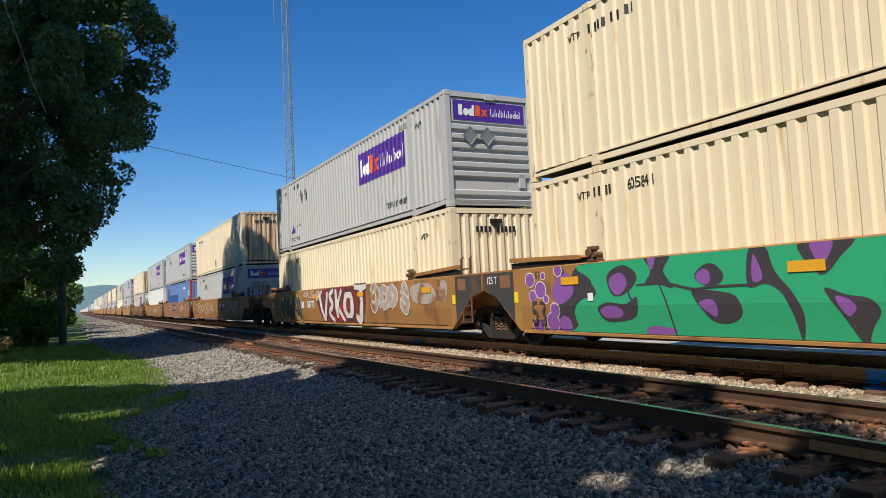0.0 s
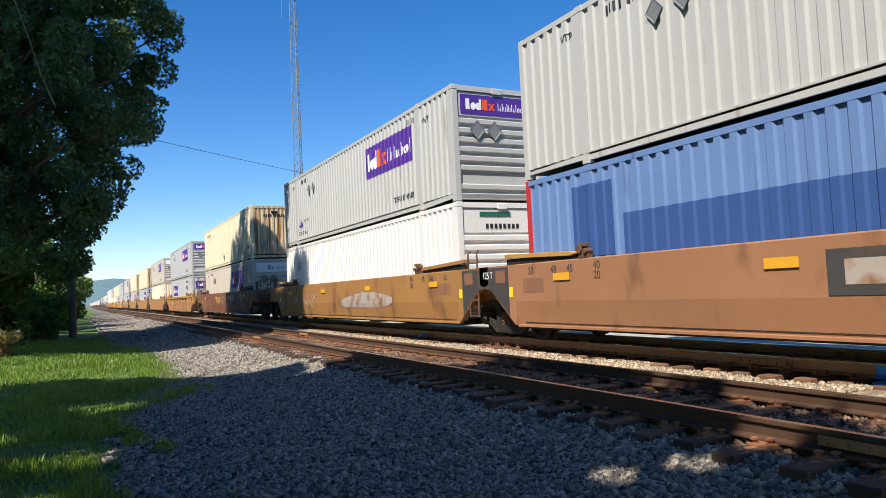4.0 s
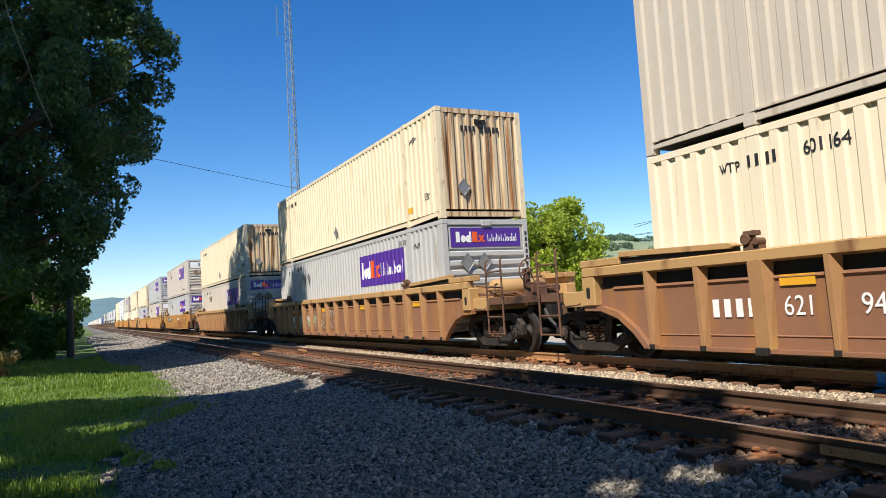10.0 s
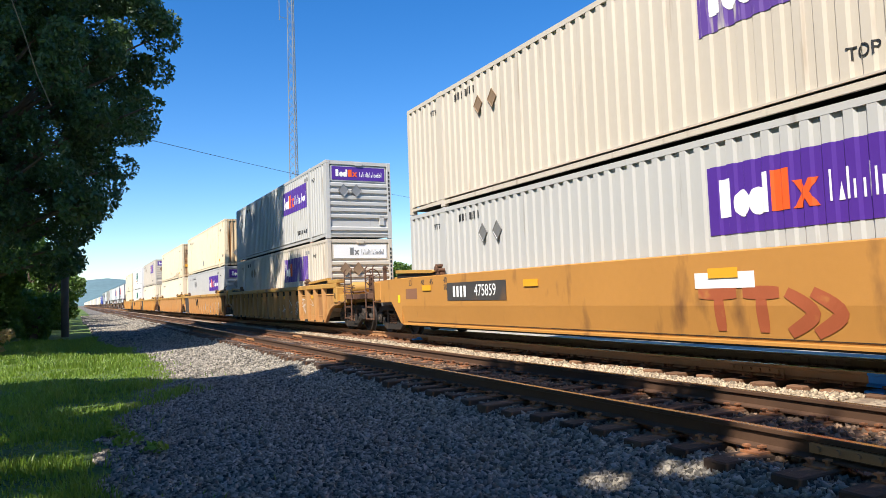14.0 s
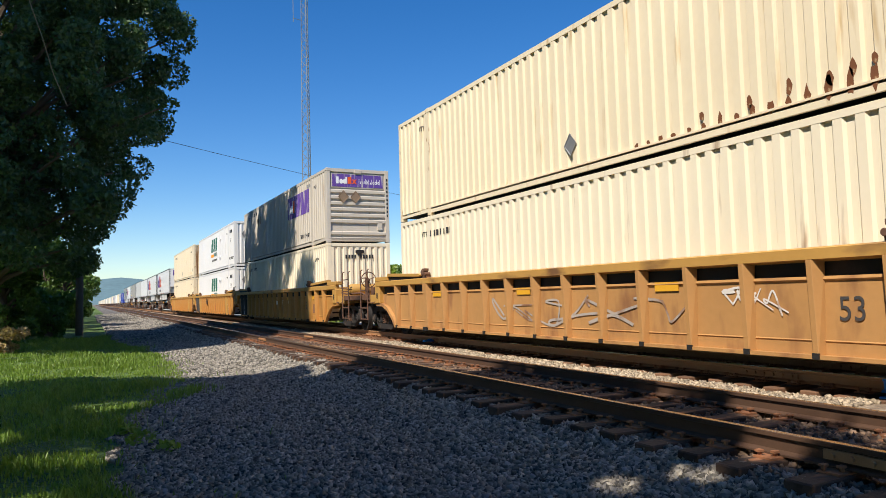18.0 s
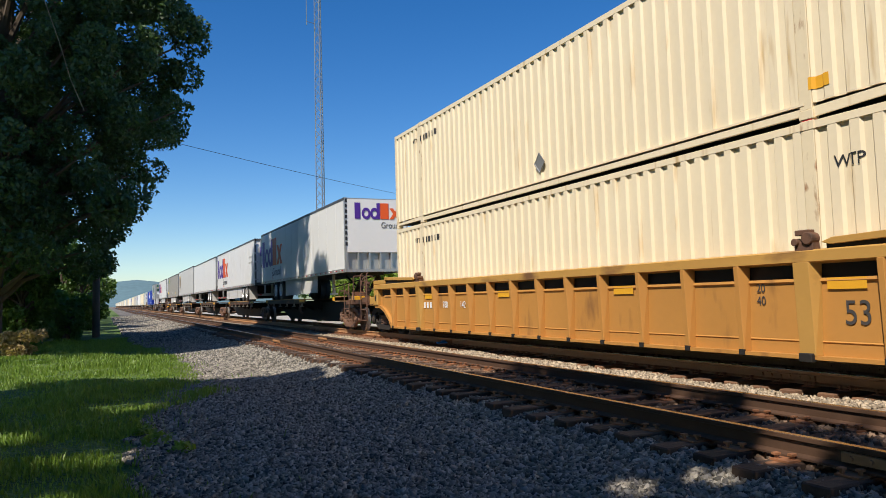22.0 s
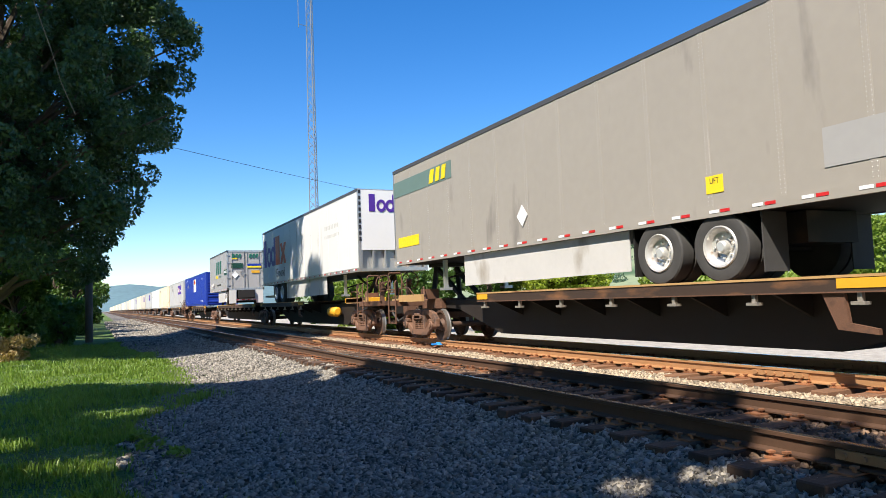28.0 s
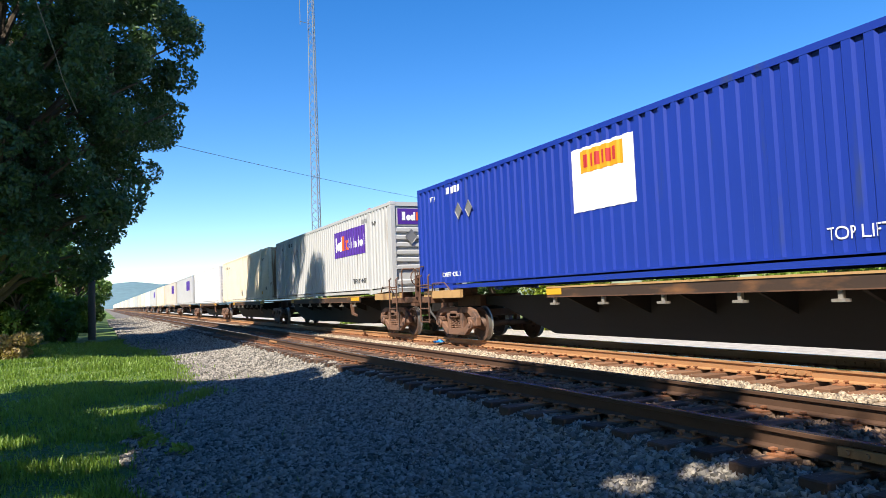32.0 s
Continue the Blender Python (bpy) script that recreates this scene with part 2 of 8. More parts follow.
# ---- mesh tools ----
class Geo:
    """Collects vertices and faces; every solid is closed."""

    def __init__(self):
        self.v, self.f = [], []

    def add(self, v, f):
        k = len(self.v)
        self.v += [tuple(p) for p in v]
        self.f += [tuple(i + k for i in q) for q in f]
        return self

    def box(self, x0, x1, y0, y1, z0, z1, m=None):
        v = [Vector((x, y, z)) for z in (z0, z1) for y in (y0, y1) for x in (x0, x1)]
        if m:
            v = [m @ p for p in v]
        return self.add(v, [(0, 2, 3, 1), (4, 5, 7, 6), (0, 1, 5, 4), (2, 6, 7, 3), (0, 4, 6, 2), (1, 3, 7, 5)])

    def beam(self, a, b, w, h=None):
        """A square bar from a to b."""
        a, b = Vector(a), Vector(b)
        d = (b - a)
        q = d.to_track_quat("Y", "Z").to_matrix().to_4x4()
        h = h or w
        return self.box(-w / 2, w / 2, 0, d.length, -h / 2, h / 2, Matrix.Translation(a) @ q)

    def ext(self, prof, a, b, axis="y"):
        """A closed profile of (u, w) pushed from a to b: along y the profile is (x, z), along x it is (y, z), along z it is (x, y)."""
        n = len(prof)
        put = {"y": lambda u, w, t: (u, t, w), "x": lambda u, w, t: (t, u, w), "z": lambda u, w, t: (u, w, t)}[axis]
        v = [put(u, w, t) for t in (a, b) for u, w in prof]
        f = [(i, (i + 1) % n, n + (i + 1) % n, n + i) for i in range(n)]
        return self.add(v, f + [tuple(range(n))[::-1], tuple(range(n, 2 * n))])

    def cyl(self, c, r, a, b, axis="x", n=20, r2=None):
        """A disc or rod about c (its other two coordinates), from a to b along the axis."""
        r2 = r if r2 is None else r2
        v = []
        for t, q in ((a, r), (b, r2)):
            for i in range(n):
                u, w = c[0] + q * math.cos(2 * math.pi * i / n), c[1] + q * math.sin(2 * math.pi * i / n)
                v.append({"x": (t, u, w), "y": (u, t, w), "z": (u, w, t)}[axis])
        f = [(i, (i + 1) % n, n + (i + 1) % n, n + i) for i in range(n)]
        return self.add(v, f + [tuple(range(n))[::-1], tuple(range(n, 2 * n))])

    def tube(self, pts, r, n=6):
        pts = [Vector(p) for p in pts]
        v = []
        for i, p in enumerate(pts):
            d = (pts[min(i + 1, len(pts) - 1)] - pts[max(i - 1, 0)]).normalized()
            q = d.to_track_quat("Z", "X").to_matrix()
            rr = r[i] if isinstance(r, (list, tuple)) else r
            v += [p + q @ Vector((rr * math.cos(2 * math.pi * k / n), rr * math.sin(2 * math.pi * k / n), 0)) for k in range(n)]
        f = [(i * n + k, i * n + (k + 1) % n, (i + 1) * n + (k + 1) % n, (i + 1) * n + k) for i in range(len(pts) - 1) for k in range(n)]
        return self.add(v, f + [tuple(range(n))[::-1], tuple(range((len(pts) - 1) * n, len(pts) * n))])

    def lathe(self, prof, n=24):
        """Profile of (x, radius) turned about the x axis; it begins and ends on the axis."""
        m = len(prof)
        v = [(x, r * math.cos(2 * math.pi * i / n), r * math.sin(2 * math.pi * i / n)) for i in range(n) for x, r in prof]
        f = [(i * m + j, ((i + 1) % n) * m + j, ((i + 1) % n) * m + j + 1, i * m + j + 1) for i in range(n) for j in range(m - 1)]
        return self.add(v, f)

    def mesh(self, name, material, smooth=False, bevel=0.0):
        me = bpy.data.meshes.new(name)
        me.from_pydata(self.v, [], self.f)
        bm = bmesh.new()
        bm.from_mesh(me)
        bmesh.ops.recalc_face_normals(bm, faces=bm.faces)
        if bevel:
            bmesh.ops.bevel(bm, geom=[e for e in bm.edges if e.is_manifold and e.calc_face_angle() > 0.5], offset=bevel, segments=1, affect="EDGES", clamp_overlap=True)
        bm.to_mesh(me)
        bm.free()
        me.materials.append(material)
        if smooth:
            me.shade_smooth()
            me.set_sharp_from_angle(angle=0.65)
        return me


def put(name, me, parent=None, m=None, label=""):
    """Links a mesh as one object, under a parent if there is one."""
    ob = new(name, me)
    ob.parent = parent
    if m is not None:
        ob.matrix_basis = m
    return tagged(ob, label)


def part(name, g, material, parent, label="", m=None, smooth=False, bevel=0.0):
    return put(name, g.mesh(name, material, smooth, bevel), parent, m, label)


def thing(name, label, category, group="", m=None):
    ob = new(name)
    ob.empty_display_size = 0.2
    if m is not None:
        ob.matrix_basis = m
    return tagged(ob, label, category, group)


def fast_mesh(name, v, loops, size, material):
    """A mesh from arrays: vertices and faces of one size."""
    me = bpy.data.meshes.new(name)
    nf = len(loops) // size
    me.vertices.add(len(v))
    me.vertices.foreach_set("co", np.asarray(v, np.float32).ravel())
    me.loops.add(len(loops))
    me.loops.foreach_set("vertex_index", np.asarray(loops, np.int32))
    me.polygons.add(nf)
    me.polygons.foreach_set("loop_start", np.arange(nf, dtype=np.int32) * size)
    me.update(calc_edges=True)
    me.materials.append(material)
    return me


def words(text, size, material, parent, m, label="", name="lettering", squeeze=1.0):
    """Letters of the built-in font as a thin mesh; lies in its own xy plane."""
    def make():
        cu = bpy.data.curves.new(name, "FONT")
        cu.body, cu.size, cu.extrude, cu.align_x, cu.align_y = text, size, 0.002, "CENTER", "CENTER"
        ob = bpy.data.objects.new(name, cu)
        me = bpy.data.meshes.new_from_object(ob)
        bpy.data.objects.remove(ob)
        me.transform(Matrix.Diagonal((squeeze, 1, 1, 1)))
        me.name = name
        me.materials.clear()
        me.materials.append(material)
        return me
    return put(name, cached((text, size, material.name, squeeze), make), parent, m, label)


CACHE = {}


def cached(key, make):
    if key not in CACHE:
        CACHE[key] = make()
    return CACHE[key]


# planes for signs: on the side that faces the camera (x towards -y), and on the end that faces it
def on_side(x, y, z):
    return Matrix(((0, 0, -1, x), (-1, 0, 0, y), (0, 1, 0, z), (0, 0, 0, 1)))


def on_end(x, y, z):
    return Matrix(((1, 0, 0, x), (0, 0, -1, y), (0, 1, 0, z), (0, 0, 0, 1)))

# ---- ground, tracks ----
X_NEAR, X_FAR = 5.64, 9.41          # centre lines of the two tracks
TIE_Z = -0.19


def ground_z(x, y):
    """Height of the ground: trackbed, shoulder, lawn on one side, gravel yard on the other, a rise far off."""
    pts = ((-400, 0.5), (-30, -0.2), (-6, -0.42), (0.5, -0.52), (3.3, -0.48), (4.1, -0.36), (4.5, TIE_Z - 0.06), (7.0, TIE_Z - 0.05), (7.5, TIE_Z - 0.03), (8.1, TIE_Z - 0.045), (8.5, TIE_Z - 0.08), (10.6, TIE_Z - 0.09), (11.2, -0.35), (12.2, -0.5), (40, -0.6), (120, -1.5))
    for (a, za), (b, zb) in zip(pts, pts[1:]):
        if x <= b:
            k = min(max((x - a) / (b - a), 0), 1)
            return za + (zb - za) * k
    return pts[-1][1]


def sheet(name, xs, ys, material, lift=0.0, rough=0.0):
    v = [(x, y, ground_z(x, y) + lift + rough * noise.noise(Vector((x * 0.9, y * 0.9, 3)))) for y in ys for x in xs]
    w = len(xs)
    f = [(j * w + i, j * w + i + 1, (j + 1) * w + i + 1, (j + 1) * w + i) for j in range(len(ys) - 1) for i in range(w - 1)]
    return fast_mesh(name, v, [i for q in f for i in q], 4, material)


def ground_material():
    """Lawn, grey stone and pale yard by place, each with its own grain."""
    m = bpy.data.materials.new("ground")
    m.use_nodes = True
    n, l = m.node_tree.nodes, m.node_tree.links
    b = n["Principled BSDF"]
    b.inputs["Roughness"].default_value = 0.95
    co = n.new("ShaderNodeTexCoord").outputs["Object"]
    sep = n.new("ShaderNodeSeparateXYZ")
    l.new(co, sep.inputs[0])

    def tex(kind, sc, detail=4):
        t = n.new(kind)
        t.inputs["Scale"].default_value = sc
        if kind == "ShaderNodeTexNoise":
            t.inputs["Detail"].default_value = detail
        l.new(co, t.inputs["Vector"])
        return t

    def ramp(src, stops):
        r = n.new("ShaderNodeValToRGB")
        while len(r.color_ramp.elements) < len(stops):
            r.color_ramp.elements.new(0.5)
        for e, (p, c) in zip(r.color_ramp.elements, stops):
            e.position, e.color = p, (*c, 1)
        l.new(src, r.inputs[0])
        return r.outputs[0]

    def mix(k, a, c):
        x = n.new("ShaderNodeMix")
        x.data_type = "RGBA"
        l.new(k, x.inputs[0])
        l.new(a, x.inputs[6])
        l.new(c, x.inputs[7])
        return x.outputs[2]

    def edge(src, a, bb):
        r = n.new("ShaderNodeMapRange")
        r.inputs[1].default_value, r.inputs[2].default_value = a, bb
        l.new(src, r.inputs[0])
        return r.outputs[0]

    vor = tex("ShaderNodeTexVoronoi", 17)
    stone = ramp(vor.outputs["Color"], [(0.0, (0.05, 0.045, 0.04)), (0.5, (0.12, 0.105, 0.09)), (1.0, (0.26, 0.23, 0.20))])
    grass = ramp(tex("ShaderNodeTexNoise", 2.2).outputs[0], [(0.3, (0.05, 0.09, 0.016)), (0.6, (0.10, 0.16, 0.024)), (0.8, (0.18, 0.22, 0.05))])
    yard = ramp(tex("ShaderNodeTexNoise", 5).outputs[0], [(0.3, (0.30, 0.27, 0.23)), (0.7, (0.46, 0.42, 0.36))])
    field = ramp(tex("ShaderNodeTexNoise", 0.05).outputs[0], [(0.35, (0.05, 0.10, 0.025)), (0.65, (0.17, 0.20, 0.05))])
    # the lawn's wavering edge: x against a line that drifts to the right farther off
    wob = n.new("ShaderNodeMath")
    wob.operation = "MULTIPLY_ADD"
    l.new(tex("ShaderNodeTexNoise", 0.8).outputs[0], wob.inputs[0])
    wob.inputs[1].default_value = 1.3
    l.new(sep.outputs[0], wob.inputs[2])
    lin = n.new("ShaderNodeMapRange")
    lin.inputs[1].default_value, lin.inputs[2].default_value, lin.inputs[3].default_value, lin.inputs[4].default_value = 7, 24, 0.9, 2.55
    l.new(sep.outputs[1], lin.inputs[0])
    sub = n.new("ShaderNodeMath")
    sub.operation = "SUBTRACT"
    l.new(wob.outputs[0], sub.inputs[0])
    l.new(lin.outputs[0], sub.inputs[1])
    out = mix(edge(sub.outputs[0], -0.1, 0.15), grass, stone)
    bed = ramp(vor.outputs["Color"], [(0.0, (0.07, 0.05, 0.04)), (0.5, (0.15, 0.105, 0.08)), (1.0, (0.26, 0.20, 0.16))])
    pale = ramp(vor.outputs["Color"], [(0.0, (0.14, 0.10, 0.07)), (0.5, (0.28, 0.21, 0.145)), (1.0, (0.44, 0.36, 0.26))])
    out = mix(edge(sep.outputs[0], 4.5, 4.75), out, bed)
    out = mix(edge(sep.outputs[0], 6.75, 6.95), out, pale)
    out = mix(edge(sep.outputs[0], 8.0, 8.4), out, bed)
    out = mix(edge(sep.outputs[0], 11.6, 12.3), out, yard)
    out = mix(edge(sep.outputs[0], 19, 21), out, field)
    l.new(out, b.inputs["Base Color"])
    bump = n.new("ShaderNodeBump")
    bump.inputs["Strength"].default_value, bump.inputs["Distance"].default_value = 0.9, 0.03
    l.new(vor.outputs["Distance"], bump.inputs["Height"])
    l.new(bump.outputs[0], b.inputs["Normal"])
    return m


xs = [-3000, -800, -200, -60, -30, -15, -8, -5] + [-4 + 0.35 * i for i in range(47)] + [12.6, 13.5, 16, 19, 21, 25, 32, 40, 60, 90, 120, 300, 1000, 3000]
ys = [-3000, -600, -150, -60, -25, -10] + [-5 + 0.4 * i for i in range(130)] + [48, 52, 58, 66, 80, 100, 140, 200, 350, 600, 1200, 3000]
tagged(put("ground", sheet("ground", xs, ys, ground_material(), 0, 0.05)), "lawn, dark crushed stone and a pale gravel yard", "ground", kind="structure")

Y0, Y1 = -30.0, 900.0
RAIL = [(-0.07, -0.17), (0.07, -0.17), (0.07, -0.155), (0.012, -0.135), (0.012, -0.045), (0.036, -0.035), (0.036, -0.004), (0.03, 0.0), (-0.03, 0.0), (-0.036, -0.004), (-0.036, -0.035), (-0.012, -0.045), (-0.012, -0.135), (-0.07, -0.155)]
TOP = [(-0.031, -0.0015), (0.031, -0.0015), (0.031, 0.0015), (-0.031, 0.0015)]
tie_mesh = Geo().box(-1.3, 1.3, -0.115, 0.115, -0.17, 0.0).mesh("tie", M["tie"], bevel=0.012)
worn_tie = Geo().box(-1.3, 1.3, -0.115, 0.115, -0.17, 0.0).mesh("tie", M["tie_worn"], bevel=0.012)
def plate():
    """A steel plate under the rail with its spikes."""
    g = Geo().box(-0.19, 0.19, -0.09, 0.09, 0, 0.016)
    for x, y in ((-0.105, -0.05), (0.105, 0.05), (-0.16, 0.05), (0.16, -0.05)):
        g.box(x - 0.012, x + 0.012, y - 0.012, y + 0.012, 0.012, 0.045).box(x - 0.028, x + 0.028, y - 0.022, y + 0.022, 0.045, 0.062)
    return g.mesh("tie_plate", M["plate_rust"])


M["plate_rust"] = mat("rusty_tie_plate", (0.30, 0.125, 0.055), 0.8, 0.1, var=0.25, scale=5, grain=0.15, stain=(0.10, 0.05, 0.03), amount=0.3, stain_scale=7, rand=0.3)
plate_mesh = plate()
joint_mesh = Geo().box(-0.05, -0.014, -0.45, 0.45, -0.12, -0.05)
for k in range(6):
    joint_mesh.cyl((-0.375 + 0.15 * k, -0.085), 0.022, -0.075, -0.05, "x", 8)
joint_mesh = joint_mesh.mesh("joint_bar", M["rail_rust"])
for xc, label in ((X_NEAR, "rusty rail track on dark wooden ties beside the path"), (X_FAR, "rusty rail track on worn ties under the train")):
    track = tagged(thing("rail_track", label, "railway track", m=pose(xc, 0, 0)), kind="structure")
    for side in (-1, 1):
        x = side * 0.75
        r = put("rail", Geo().ext(RAIL, Y0, Y1).mesh("rail", M["rail_rust" if xc == X_FAR else "rail_dark"]), track, pose(x, 0, 0))
        put("running_surface", Geo().ext(TOP, Y0, Y1).mesh("running_surface", M["rail_head"]), r, label="polished running surface")
        for y in ((6.9, 18.0, 30.0) if xc == X_FAR else (3.0, 22.5)):
            put("joint_bar", joint_mesh, r, pose(0, y, 0))
    rnd = random.Random(int(xc * 10))
    y = -6.0
    while y < 66:
        tie = put("tie", tie_mesh if xc == X_NEAR else worn_tie, track, pose(rnd.uniform(-0.06, 0.06), y, TIE_Z + rnd.uniform(-0.012, 0.004), 0, rnd.uniform(-0.4, 0.4), rnd.uniform(-1.2, 1.2)))
        if 1 < y < 34:
            for x in (-0.75, 0.75):
                put("tie_plate", plate_mesh, tie, pose(x - tie.location.x, 0, 0.002))
        y += 0.5 + rnd.uniform(-0.02, 0.02)
    g = Geo()
    while y < 500:
        g.box(-1.3, 1.3, y - 0.11, y + 0.11, TIE_Z - 0.17, TIE_Z)
        y += 0.52
    tagged(part("far_ties", g, M["tie"], track), kind="stuff")

# ---- the train: everything on it shares one way along the track ----
MOVING = []                         # (thing, metres along the train, x, z)
TRAIN_X = 9.4


def gone(t):
    """Metres that the train has run at t seconds; it slows a little."""
    return 15.63524 * t - 0.010298 * t * t + 3.274e-5 * t ** 3


def ride(ob, s, z, x=TRAIN_X):
    ob.matrix_basis = pose(x, s, z)
    MOVING.append((ob, s, x, z))
    return ob


L53, W2, H96 = 16.15, 1.295, 2.90


def corrugated(a, b, pitch=0.285, depth=0.04, lip=0.0):
    """Outline of a corrugated sheet from a to b as (along, in) pairs; in: distance behind the outer face."""
    n = max(1, round((b - a) / pitch))
    p = (b - a) / n
    out = []
    for i in range(n):
        y = a + i * p
        out += [(y + 0.0 * p, 0), (y + 0.42 * p, 0), (y + 0.54 * p, depth), (y + 0.88 * p, depth)]
    return out + [(b, 0)]


def side_mesh(key, length):
    def make():
        g = Geo()
        spans = ((0.14, 1.88), (2.08, length - 2.08), (length - 1.88, length - 0.14)) if length > 12 else ((0.14, length - 0.14),)
        for a, b in spans:
            pr = [(i, y) for y, i in corrugated(a, b)]
            g.ext(pr + [(0.06, b), (0.06, a)], 0.2, H96 - 0.11, "z")
        return g.mesh("side_wall", M[key])
    return cached(("side", key, length), make)


def end_mesh(kind, key):
    def make():
        g = Geo()
        if kind == "upright":
            pr = [(y, i) for y, i in corrugated(-1.14, 1.14, 0.25, 0.045)]
            g.ext(pr + [(1.14, 0.07), (-1.14, 0.07)], 0.24, H96 - 0.16, "z")
        else:
            g.box(-1.14, 1.14, 0.06, 0.09, 0.15, H96 - 0.12)
        return g.mesh("end_wall", M[key])
    return cached(("end", kind, key), make)


def end_details(kind, key, e):
    """What stands out from the end wall: ribs, a sign plate, doors with their bars."""
    if kind == "upright":
        me = cached(("handle_plate",), lambda: Geo().box(-0.16, 0.18, -0.03, 0.0, 2.5, 2.62).cyl((0.0, 2.48), 0.09, -0.03, 0.0, "y", 10).mesh("maker_plate", M["steel_dark"]))
        put("maker_plate", me, e, label="dark maker's plate")
    elif kind == "ribbed":
        for i in range(9):
            z = 2.0 - 0.235 * i
            if 0.5 < z < 0.75:
                continue
            rib = cached(("end_rib", key), lambda: Geo().ext([(0.06, -0.085), (0.0, -0.05), (0.0, 0.05), (0.06, 0.085)], -1.13, 1.13, "x").mesh("rib", M[key]))
            put("rib", rib, e, pose(0, 0, z))
        put("sign_plate", cached(("sign_plate", key), lambda: Geo().box(-1.1, 1.1, 0.03, 0.06, 2.14, 2.72).mesh("sign_plate", M[key])), e)
        put("document_box", cached(("docbox", key), lambda: Geo().box(0.8, 1.0, 0.0, 0.06, 0.5, 0.86).mesh("document_box", M[key], bevel=0.01)), e)
        put("lamp_bracket", cached(("bracket", key), lambda: Geo().box(-0.14, 0.14, -0.03, 0.03, 2.72, 2.87).mesh("lamp_bracket", M[key], bevel=0.01)), e)
    else:
        for k, (x0, x1) in enumerate(((-1.13, -0.02), (0.02, 1.13))):
            def door(x0=x0, x1=x1):
                g = Geo().box(x0, x1, 0.03, 0.06, 0.14, H96 - 0.14)
                for i in range(5):
                    z = 0.3 + 0.5 * i
                    g.ext([(0.03, z), (0.0, z + 0.06), (0.0, z + 0.28), (0.03, z + 0.34)], x0 + 0.06, x1 - 0.06, "x")
                return g.mesh("door", M[key])
            d = put("door", cached(("door", key, k), door), e)
            for x in (x0 + 0.3, x1 - 0.3):
                put("lock_bar", cached("lockbar", lambda: Geo().cyl((0, -0.035), 0.022, 0.1, H96 - 0.08, "z", 8).box(-0.03, 0.03, -0.06, 0.0, 0.9, 1.0).box(-0.02, 0.3, -0.06, -0.03, 0.92, 0.97).box(-0.05, 0.05, -0.05, 0.0, 0.12, 0.2).box(-0.05, 0.05, -0.05, 0.0, H96 - 0.2, H96 - 0.12).mesh("lock_bar", M["galv_worn"])), d, pose(x, 0, 0))


